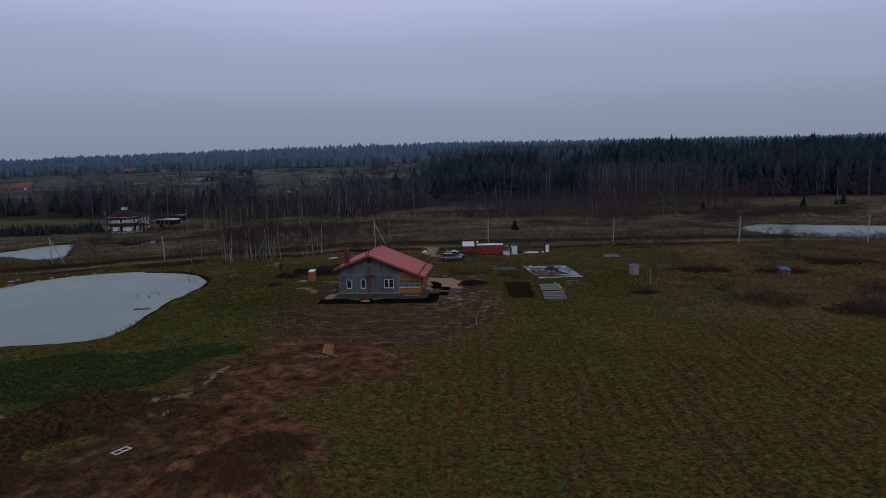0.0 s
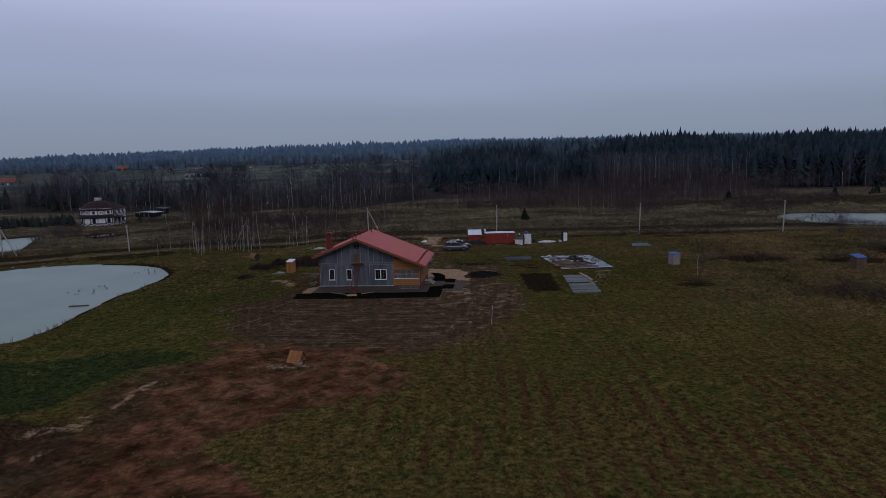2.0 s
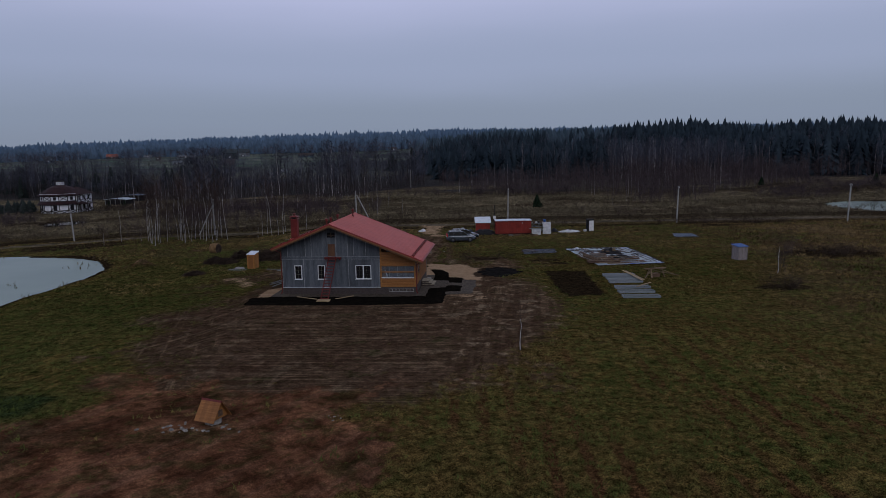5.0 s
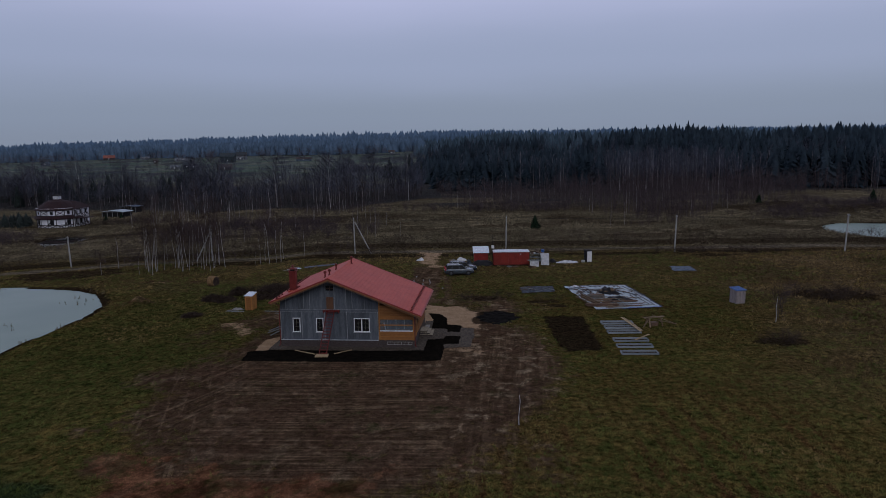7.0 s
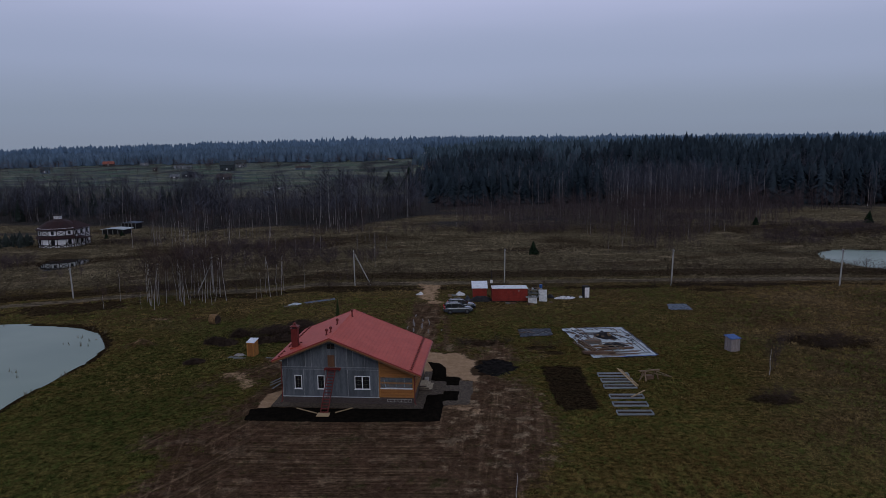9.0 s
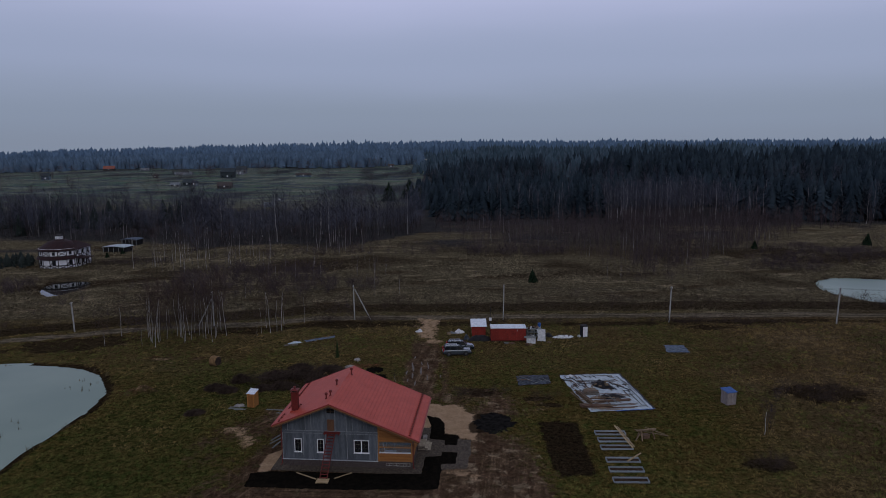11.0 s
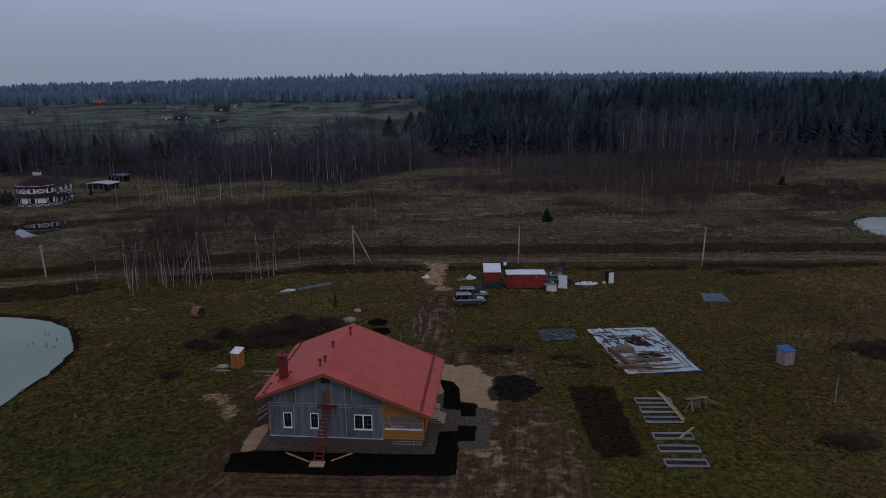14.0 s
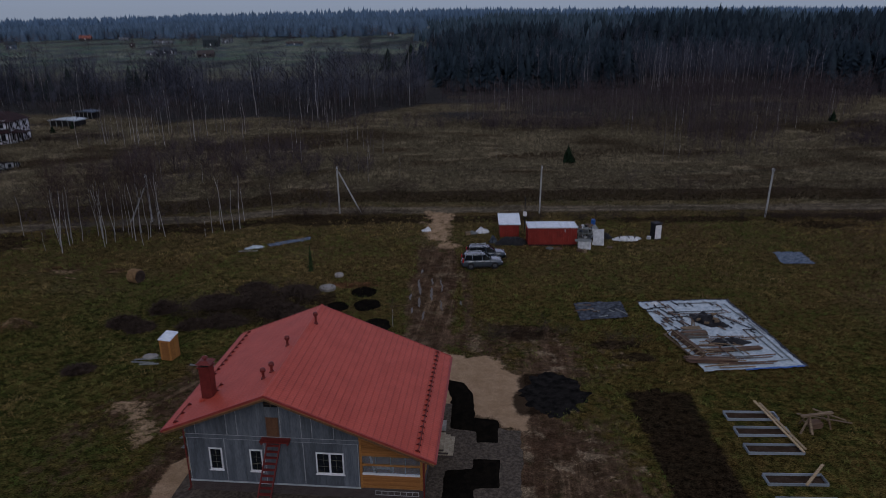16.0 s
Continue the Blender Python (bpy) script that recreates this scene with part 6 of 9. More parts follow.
lumber_stack(18.2, 126.2, -3, 3.8, 5, 6, (M_wood_dark, M_wood_brown), "loose stack of dark and brown boards on the tarpaulin")
lumber_stack(17.35, 129.3, -76, 4.2, 6, 5, (M_wood_dark, M_wood_brown), "long stack of dark boards at the tarpaulin's edge")
lumber_stack(18.4, 130.9, 4, 2.0, 8, 7, (M_wood_brown, M_wood_grey), "short stack of brown boards on the tarpaulin")
lumber_stack(20.8, 128.1, 7, 4.6, 3, 4, (M_wood_dark, M_wood_brown), "reddish boards stacked on the tarpaulin")
rk = thing("timber_rack", (16.75, 128.6, gz(16.75, 128.6) + 0.1), -76, "ladder-like timber rack leaning at the tarpaulin's edge", "rack")
for s in (-0.35, 0.35):
    part("rail", boxes((-2.6, 2.6, s - 0.04, s + 0.04, 0.3 + s * 0.5, 0.4 + s * 0.5)), M_wood_raw, rk)
for k in range(9):
    bm = bmesh.new()
    beam(bm, (-2.4 + 0.6 * k, -0.36, 0.18), (-2.4 + 0.6 * k, 0.36, 0.54), 0.06, 0.05)
    part("rung", bm, M_wood_raw, rk)
for s in (-2.3, 2.3):
    part("leg", boxes((s - 0.05, s + 0.05, 0.26, 0.36, -0.02, 0.48)), M_wood_brown, rk)


def heap(name, x, y, rz, rx, ry, h, mat, label, category, rough=0.5, n=26, seed=0):
    """A lumpy covered pile, built as a displaced dome."""
    o = thing(name, (x, y, gz(x, y)), rz, label, category)
    bm = bmesh.new()
    rings = 8
    top = bm.verts.new((0, 0, h))
    prev = None
    for r in range(1, rings + 1):
        f = r / rings
        cur = []
        for k in range(n):
            a = k * math.tau / n
            m = 1 + rough * 0.5 * noise.noise((math.cos(a) * 1.4 + seed, math.sin(a) * 1.4, f * 2))
            px, py = rx * f * m * math.cos(a), ry * f * m * math.sin(a)
            z = h * max(0.0, (1 - f ** 2.2)) * (1 + rough * noise.noise((px * 1.6 + seed, py * 1.6, seed)))
            cur.append(bm.verts.new((px, py, max(z, 0.0) - (0.08 if r == rings else 0))))
        for k in range(n):
            if prev is None:
                bm.faces.new((top, cur[k], cur[(k + 1) % n]))
            else:
                bm.faces.new((prev[k], cur[k], cur[(k + 1) % n], prev[(k + 1) % n]))
        prev = cur
    part("cover", bm, mat, o, smooth=True)
    return o


heap("covered_pile", 20.6, 133.9, -50, 1.9, 0.95, 0.75, M_black_film, "pile of goods under black film on the tarpaulin", "covered pile", 0.8, seed=3)
heap("covered_pile", 20.9, 129.4, 8, 2.2, 0.6, 0.55, M_black_film, "crumpled black film lying on the tarpaulin", "black film", 0.9, seed=9)
for k in range(9):
    bx = thing("timber_offcut", (20.6 + dr.uniform(-1.2, 1.2), 133.6 + dr.uniform(-0.9, 0.9), gz(20.6, 134) + 0.45 + dr.uniform(0, 0.25)), dr.uniform(-60, 60), "pale offcut tossed on the black film", "offcut", "offcuts on the film")
    part("block", boxes((-0.22, 0.22, -0.07, 0.07, -0.12, 0.06)), M_wood_raw, bx)
lumber_stack(18.6, 132.2, 6, 1.5, 3, 5, (M_wood_raw,), "small heap of pale chips and boards")
heap("bundle", 16.9, 138.0, 0, 0.5, 0.3, 0.3, M_white_sheet, "small white bundle at the tarpaulin's corner", "bundle", 0.6, 14, 4)

for k in range(22):
    q = quad_pt(dr.uniform(0.10, 0.55), dr.uniform(0.60, 0.98))
    plank(q.x, q.y, dr.choice((-4, 6, 12, -70)) + dr.uniform(-9, 9), dr.uniform(1.2, 3.4), dr.choice((M_wood_brown, M_wood_grey, M_wood_brown, M_wood_raw)), 0.13, dr.uniform(0.0, 0.3), "loose brown board thrown across the timber pile", "loose boards on the pile")

# covered goods round the cabin
heap("covered_pile", 4.9, 157.7, 2, 2.3, 0.9, 0.95, M_black_film, "low pile under black sheeting before the tool shed", "covered pile", 0.5, seed=1)
heap("white_bags", 1.2, 162.6, 10, 0.9, 0.6, 0.55, M_white_sheet, "white building bags heaped on the grass", "bags", 0.7, 18, 2)
heap("debris", 0.0, 162.2, 20, 0.9, 0.5, 0.3, M_wood_grey, "grey debris heaped on the grass", "debris", 0.8, 16, 5)
heap("white_bag", -6.2, 163.3, 20, 0.7, 0.45, 0.4, M_white_sheet, "torn white bag lying beside the drive", "bag", 0.8, 14, 6)
heap("white_sheeting", 19.6, 159.4, 4, 1.9, 0.9, 0.38, M_white_sheet, "white sheeting over stacked goods", "sheeting", 0.6, 26, 7)
# plank shapes in black film, added as the straps over the sheeting
for dx, rz in ((-0.9, 70), (0.1, 98), (1.0, 76)):
    plank(19.6 + dx, 159.4, rz, 1.5, M_black_film, 0.14, 0.22, "black strap across the white sheeting", "boards on the white sheeting")
heap("black_bags", 17.2, 160.0, 0, 0.8, 0.6, 0.55, M_black_film, "black bags beside the white sheeting", "bags", 0.7, 16, 8)
heap("grey_bags", 2.4, 158.3, 0, 0.6, 0.5, 0.9, M_tarp_dark, "grey sack standing by the black sheeting", "sack", 0.6, 14, 11)
heap("white_bundle", -27.4, 156.6, 12, 1.4, 0.42, 0.26, M_tarp, "white plastic bundle near the birches", "bundle", 0.8, 18, 12)
plank(-27.9, 155.3, 6, 2.4, M_stone, 0.3, -0.1, "pale slab lying near the birches", "slabs near the birches")
ib = thing("insulation_boards", (13.4, 155.5, gz(13.4, 155.5)), -4, "white insulation boards stacked under grey planks", "board stack")
part("stack", soft_box(-0.75, 0.75, -0.4, 0.4, 0.05, 1.05, 0.03), M_white_sheet, ib)
for k in range(4):
    part("board", boxes((-1.15, 0.85, -0.5 + 0.25 * k, -0.27 + 0.25 * k, 1.06, 1.11)), M_wood_grey, ib)
lb = thing("leaning_sheet", (15.4, 156.9, gz(15.4, 156.9)), -12, "white sheet draped over a rack", "sheet")
bm = bmesh.new()
prism(bm, [(-0.75, 0.0), (0.7, 0.0), (0.62, 2.05), (-0.85, 2.0), (-0.6, 1.0)], -0.04, 0.02)
bmesh.ops.rotate(bm, cent=(0, 0, 0), matrix=Euler((radians(-9), 0, 0)).to_matrix(), verts=bm.verts[:])
part("sheet", bm, M_white_sheet, lb)
rk2 = thing("storage_rack", (14.4, 159.2, gz(14.4, 159.2)), 0, "grey timber rack filled with mixed building goods", "rack")
for px in (-1.2, 0.0, 1.2):
    for py in (-0.8, 0.8):
        part("post", boxes((px - 0.05, px + 0.05, py - 0.05, py + 0.05, 0.0, 1.75)), M_wood_grey, rk2)
for z in (0.35, 1.0, 1.62):
    part("shelf", boxes((-1.25, 1.25, -0.85, 0.85, z, z + 0.05)), M_wood_grey, rk2)
for k in range(22):
    z = dr.choice((0.4, 1.05, 1.67))
    px, py, w = dr.uniform(-1.0, 1.0), dr.uniform(-0.65, 0.65), dr.uniform(0.1, 0.22)
    g = thing("crate", (14.4 + px, 159.2 + py, gz(14.4, 159.2) + z), dr.uniform(0, 90), "small crate on the storage rack", "crate", "goods on the rack")
    part("box", boxes((-w, w, -w, w, 0, dr.uniform(0.12, 0.3))), dr.choice((M_wood_grey, M_white_sheet, M_wood_brown, M_tarp_blue, M_black)), g)
bb = thing("blue_barrel", (15.6, 161.4, gz(15.6, 161.4)), 0, "blue plastic barrel behind the rack", "barrel")
part("drum", lathe(bmesh.new(), [(0.27, 0.0), (0.29, 0.05), (0.29, 0.95), (0.27, 1.0)], 16), M_blue, bb)
part("stand", boxes((-0.4, 0.4, -0.4, 0.4, -0.02, 0.0)), M_wood_grey, bb)
bb.location.z += 1.05
bst = thing("barrel_stand", (15.6, 161.4, gz(15.6, 161.4)), 0, "rough timber stand under the blue barrel", "stand")
part("top", boxes((-0.45, 0.45, -0.45, 0.45, 0.97, 1.02)), M_wood_grey, bst)
for px in (-0.38, 0.38):
    for py in (-0.38, 0.38):
        part("leg", boxes((px - 0.05, px + 0.05, py - 0.05, py + 0.05, 0, 0.97)), M_wood_grey, bst)
for x, y, s, mt, nm in ((12.6, 154.3, 0.28, M_wood_brown, "crate"), (13.2, 154.1, 0.22, M_wood_raw, "crate"), (9.2, 155.6, 0.35, M_wood_grey, "pallet"), (10.2, 155.4, 0.4, M_wood_brown, "pallet"), (-0.7, 161.6, 0.3, M_wood_raw, "crate"), (16.6, 155.9, 0.3, M_wood_brown, "pallet"), (22.4, 159.4, 0.2, M_white_sheet, "crate")):
    g = thing(nm, (x, y, gz(x, y)), dr.uniform(0, 60), "small wooden " + nm + " on the grass by the cabin", nm, "crates by the cabin")
    hh = 0.14 if nm == "pallet" else 0.36
    part("deck", boxes((-s, s, -s, s, hh - 0.03, hh)), mt, g)
    for q in (-0.8, 0.0, 0.8):
        part("runner", boxes((-s, s, q * s - 0.04, q * s + 0.04, 0.0, hh - 0.03)), mt, g)
mp_ = thing("meter_post", (6.9, 163.4, gz(6.9, 163.4)), 0, "thin dark post with a pale meter box", "meter post")
bm = bmesh.new()
tube(bm, (0, 0, -0.2), (0, 0, 4.6), 0.06, 0.05, 8)
part("post", bm, M_black, mp_)
part("meter_box", boxes((-0.24, 0.24, -0.20, -0.06, 2.05, 2.6)), M_white, mp_, "pale meter box")

# raised beds of grey boards
M_bed = plain("blue_grey_board", (0.135, 0.160, 0.175), (0.22, 0.25, 0.268), 2.0, 0.85, stretch=(0.4, 5, 5), rnd=0.2)
for k, (x, y) in enumerate(((18.05, 118.15), (18.0, 116.2), (17.85, 114.2), (17.75, 111.1), (17.55, 108.9), (17.4, 106.6))):
    rb = thing("raised_bed", (x, y, gz(x, y)), -1.5, "empty raised bed frame of grey boards on the grass", "raised bed", "raised beds in the field")
    L, w = 3.55, 1.0
    part("side_board", boxes((-L / 2, L / 2, -w / 2, -w / 2 + 0.05, -0.05, 0.19)), M_bed, rb)
    part("side_board", boxes((-L / 2, L / 2, w / 2 - 0.05, w / 2, -0.05, 0.19)), M_bed, rb)
    part("end_board", boxes((-L / 2, -L / 2 + 0.05, -w / 2 + 0.05, w / 2 - 0.05, -0.05, 0.19)), M_bed, rb)
    part("end_board", boxes((L / 2 - 0.05, L / 2, -w / 2 + 0.05, w / 2 - 0.05, -0.05, 0.19)), M_bed, rb)
    part("soil_fill", boxes((-L / 2 + 0.05, L / 2 - 0.05, -w / 2 + 0.05, w / 2 - 0.05, -0.05, 0.02)), M_dark_soil, rb)
for (x0, y0), (x1, y1) in (((19.0, 119.9), (19.5, 113.6)), ((19.25, 119.6), (19.75, 113.9))):
    o = thing("long_plank", (0, 0, 0), 0, "long pale plank laid across the raised beds", "plank", "planks on the raised beds")
    bm = bmesh.new()
    beam(bm, (x0, y0, gz(x0, y0) + 0.26), (x1, y1, gz(x1, y1) + 0.26), 0.15, 0.05)
    part("board", bm, M_wood_pale, o)
o = thing("long_plank", (0, 0, 0), 0, "pale plank laid aslant over a raised bed", "plank", "planks on the raised beds")
bm = bmesh.new()
beam(bm, (18.0, 110.3, 0.27), (20.0, 112.3, 0.27), 0.16, 0.05)
part("board", bm, M_wood_pale, o)

# sawhorse with boards
sw = thing("sawhorse", (21.9, 116.9, gz(21.9, 116.9)), 12, "rough timber sawhorse with boards on it", "sawhorse")
for sx in (-0.8, 0.8):
    for sy in (-1, 1):
        bm = bmesh.new()
        beam(bm, (sx, sy * 0.55, 0), (sx * 0.9, sy * 0.12, 0.95), 0.09, 0.05)
        part("leg", bm, M_wood_brown, sw)
    part("cross_tie", boxes((sx - 0.03, sx + 0.03, -0.36, 0.36, 0.42, 0.50)), M_wood_raw, sw)
part("top_beam", boxes((-1.2, 1.2, -0.11, 0.11, 0.90, 1.02)), M_wood_raw, sw)
part("box", boxes((-0.45, 0.35, -0.3, 0.3, 0.0, 0.42)), M_wood_brown, sw)
for (a, b) in (((-1.3, 0.35, 0.98), (2.7, -0.25, 0.06)), ((0.1, 0.55, 1.05), (2.5, 0.1, 0.10)), ((-1.6, -0.6, 0.04), (-0.4, 0.1, 1.0)), ((-0.9, -0.9, 0.04), (-0.55, 0.1, 0.98))):
    bm = bmesh.new()
    beam(bm, a, b, 0.13, 0.04)
    part("leaning_board", bm, M_wood_raw, sw)

# draw well in the red soil
wl_ = thing("draw_well", (-14.2, 77.0, gz(-14.2, 77)), -24, "concrete draw well under a steep honey-timber roof", "well")
part("ring", lathe(bmesh.new(), [(0.56, -0.2), (0.56, 0.42), (0.50, 0.46)], 20), M_stone, wl_)
bm = bmesh.new()
prism(bm, [(-0.72, 0.44), (0.72, 0.44), (0.0, 1.62)], -0.66, 0.66)
bmesh.ops.rotate(bm, cent=(0, 0, 0), matrix=Euler((0, 0, radians(90))).to_matrix(), verts=bm.verts[:])
part("housing", bm, M_wood_honey, wl_)
for s in (-1, 1):
    for k in range(9):
        x0 = -0.86 + 1.72 * k / 9
        bm = bmesh.new()
        p0, p1 = Vector((x0 + 0.096, s * 0.88, 0.36)), Vector((x0 + 0.096, 0.0, 1.72))
        beam(bm, p0, p1, 0.182, 0.035, (0, s, 0.6))
        part("roof_board", bm, M_wood_cladding, wl_)
bm = bmesh.new()
prism(bm, [(-0.09, 1.66), (0.09, 1.66), (0.0, 1.78)], -0.88, 0.88)
bmesh.ops.rotate(bm, cent=(0, 0, 0), matrix=Euler((0, 0, radians(90))).to_matrix(), verts=bm.verts[:])
part("ridge_board", bm, M_red_dark, wl_)
part("hatch", boxes((0.665, 0.69, -0.2, 0.2, 0.6, 1.05)), M_wood_brown, wl_)
wl_.scale = (0.80, 0.80, 0.74)


def rubble(cx_, cy_, sx, sy, n, s0, s1, label, group, seed=1):
    r = random.Random(seed)
    for k in range(n):
        x, y = cx_ + r.gauss(0, sx), cy_ + r.gauss(0, sy)
        s = r.uniform(s0, s1)
        o = thing("stone", (x, y, gz(x, y)), r.uniform(0, 360), label, "stone", group)
        bm = bmesh.new()
        bmesh.ops.create_icosphere(bm, subdivisions=1, radius=s)
        for v in bm.verts:
            v.co *= 0.75 + 0.5 * r.random()
            v.co.z *= 0.6
        part("block", bm, M_stone, o)


rubble(-16.0, 76.2, 0.55, 0.4, 20, 0.06, 0.15, "pale lump of rubble beside the well", "rubble by the well", 2)
rubble(-13.4, 76.2, 0.5, 0.3, 8, 0.06, 0.15, "pale lump of rubble beside the well", "rubble by the well", 3)
rubble(-8.0, 77.5, 0.4, 0.3, 6, 0.04, 0.10, "pale stone lying on the red soil", "stones on the soil", 4)
fr = thing("window_sash", (-26.5, 50.4, gz(-26.5, 50.4) + 0.06), 61, "discarded white window sash lying on the soil", "window sash")
for a in ((-0.70, 0.70, -0.36, -0.26, 0, 0.06), (-0.70, 0.70, 0.31, 0.36, 0, 0.06), (-0.70, -0.65, -0.26, 0.31, 0, 0.06), (0.65, 0.70, -0.26, 0.31, 0, 0.06), (-0.02, 0.02, -0.26, 0.31, 0.01, 0.05)):
    part("stile", boxes(a), M_white, fr)
for x, y, rz, L in ((-28.3, 127.2, 8, 2.4), (-28.6, 126.6, -6, 2.0), (-27.9, 126.2, 4, 1.6), (-22.6, 125.6, -8, 3.6), (-21.5, 124.4, -12, 2.6), (-20.6, 116.5, 60, 2.4), (-20.4, 115.2, 74, 1.8), (-20.9, 117.2, 66, 2.0)):
    plank(x, y, rz, L, M_wood_grey, 0.2, -0.12, "grey board lying in the grass", "boards in the grass")
heap("stone_heap", -28.4, 127.6, 0, 0.7, 0.5, 0.22, M_concrete, "small heap of grey stones beside the outhouse", "stone heap", 0.8, 14, 14)

# round bale and logs
bl = thing("round_bale", (-38.2, 147.0, gz(-38.2, 147.0) - 0.12), -20, "weathered orange-brown round bale in the grass", "hay bale")
bm = bmesh.new()
lathe(bm, [(0.55, -0.62), (0.78, -0.60), (0.82, -0.4), (0.82, 0.4), (0.78, 0.60), (0.55, 0.62)], 20)
bmesh.ops.transform(bm, matrix=pose(0, 0, 0.76, 0, 90, 0), verts=bm.verts[:])
part("bale", bm, plain("weathered_straw", (0.105, 0.060, 0.026), (0.190, 0.120, 0.056), 2.0, 0.95, bump=0.8, dist=0.05), bl)
bm = bmesh.new()
lathe(bm, [(0.74, 0.0), (0.70, 0.035), (0.35, 0.05), (0.05, 0.05)], 20)
bmesh.ops.transform(bm, matrix=pose(0.61, 0, 0.76, 0, 90, 0), verts=bm.verts[:])
part("end_face", bm, M_bush, bl, "dark end face of the bale")
lg = thing("floating_log", (-52.3, 110.4, WATER["a"]), 8, "dark log floating at the pond's edge", "log")
bm = bmesh.new()
tube(bm, (-1.3, 0, 0.05), (1.3, 0.1, 0.1), 0.13, 0.10, 8)
tube(bm, (-0.6, 0.0, 0.08), (-0.9, 0.4, 0.35), 0.05, 0.03, 6)
part("stem", bm, M_bark_dark, lg)


# brush heaps behind the house
def brush(x, y, rx, ry, h, n, label, seed):
    r = np.random.default_rng(seed)
    V, T = [], []
    for k in range(n):
        a, q = r.random() * math.tau, r.random() ** 0.6
        p = np.array((rx * q * math.cos(a), ry * q * math.sin(a), 0.0))
        d = np.array((r.normal(0, 0.7), r.normal(0, 0.7), 0.55 + 0.5 * r.random()))
        L = h * (1.15 - 0.5 * q) * (0.6 + 0.6 * r.random())
        e = p + d / np.linalg.norm(d) * L
        b = len(V)
        s = np.array((r.normal(), r.normal(), 0.3)) * 0.02
        V += [p - s, p + s, e]
        T.append((b, b + 1, b + 2))
    for k in range(2 * n):
        a, q = r.random() * math.tau, r.random() ** 0.7
        p = np.array((rx * q * math.cos(a), ry * q * math.sin(a), h * 0.75 * (1 - q * q) * r.random()))
        d = np.array((r.normal(), r.normal(), r.normal() * 0.3)) * 0.35
        s = np.array((r.normal(), r.normal(), r.normal())) * 0.022
        b = len(V)
        V += [p - d, p + s, p + d, p - s]
        T += [(b, b + 1, b + 2), (b, b + 2, b + 3)]
    o = thing("brush_heap", (x, y, gz(x, y)), 0, label, "brush heap", "brush heaps behind the house")
    q = np_mesh("brushwood", np.array(V), np.array(T), M_bush)
    q.parent = o


for k, (x, y, rx, ry, h) in enumerate(((-33.6, 126.0, 1.3, 0.8, 0.7), (-34.0, 135.0, 1.6, 1.1, 1.2), (-31.2, 137.6, 1.3, 1.0, 1.5), (-31.8, 133.6, 1.4, 1.0, 1.0), (-26.2, 138.6, 2.6, 1.6, 1.4), (-22.4, 138.9, 2.6, 1.8, 1.5), (-24.2, 134.0, 2.2, 1.4, 1.2), (-19.2, 136.4, 2.4, 1.6, 1.2), (-26.8, 133.4, 1.4, 1.0, 1.0), (-18.8, 141.5, 2.2, 1.4, 1.0), (-15.5, 134.3, 1.8, 1.2, 0.8), (-23.4, 142.2, 2.0, 1.3, 1.1))):
    brush(x, y, rx, ry, h, 620, "dark heap of cut brushwood on the rough grass", 40 + k)


# ---------------------------------------------------------------- power line along the lane
def power_pole(x, y, label, strut=None, tilt=0.0, sunk=0.0):
    z = gz(x, y) - sunk
    o = thing("utility_pole", (x, y, z), 0, label, "utility pole", "poles along the lane")
    bm = bmesh.new()
    beam(bm, (0, 0, -0.4), (tilt, 0, 7.0), 0.20, 0.18, (0, 1, 0))
    part("shaft", bm, M_pole, o)
    part("cross_arm", boxes((tilt - 0.06, tilt + 0.06, -0.5, 0.5, 6.62, 6.70)), M_black, o)
    for yy in (-0.42, 0.42):
        part("insulator", lathe(bmesh.new(), [(0.03, 6.70), (0.05, 6.76), (0.035, 6.86)], 8, (tilt, yy, 0)), M_white, o)
    if strut:
        bm = bmesh.new()
        beam(bm, (strut, 0.0, -0.3), (0.12, 0, 6.2), 0.18, 0.16, (0, 1, 0))
        part("strut", bm, M_pole, o)
    return Vector((x + tilt, y, z + 6.85))


tops = [power_pole(-105.5, 174.5, "grey concrete pole with a strut beside the pond", 3.4, -0.1), power_pole(-73.4, 170.0, "grey concrete power pole beside the lane", None, -0.25, 1.0), power_pole(-46.9, 171.9, "concrete pole with a strut among birches", -3.2, 0.0),
        power_pole(-19.2, 172.2, "concrete pole with a slanting strut beside the lane", 3.3, -0.1), power_pole(10.0, 172.0, "slim concrete power pole behind the cabin", None, 0.1), power_pole(41.6, 169.3, "concrete power pole beside the lane", None, 0.2), power_pole(72.6, 167.5, "concrete power pole beside the lane", None, 0.25), power_pole(103.5, 165.6, "concrete power pole near the earth bank", None, 0.2)]
wires = thing("power_line", (0, 0, 0), 0, "thin black power wires slung from pole to pole", "power line")
for dy in (-0.42, 0.42):
    for a, b in zip(tops, tops[1:]):
        bm = bmesh.new()
        pts = [a.lerp(b, k / 10) + Vector((0, dy, -1.6 * (k / 10) * (1 - k / 10) * 1.2)) for k in range(11)]
        for p, q in zip(pts, pts[1:]):
            tube(bm, p, q, 0.012, 0.012, 3, False)
        part("wire", bm, M_black, wires)


# ---------------------------------------------------------------- half-timbered house by the far pond
MX, MY, MZ = -124.8, 256.5, -2.75
manor = thing("half_timbered_house", (MX + 0.6, MY - 1.5, MZ - 0.35), 0, "white half-timbered two-storey house with a round bay and maroon roof", "house")


def ring_pts(r, n, z, a0=0.0):
    return [Vector((r * math.cos(a0 + k * math.tau / n), r * math.sin(a0 + k * math.tau / n), z)) for k in range(n)]


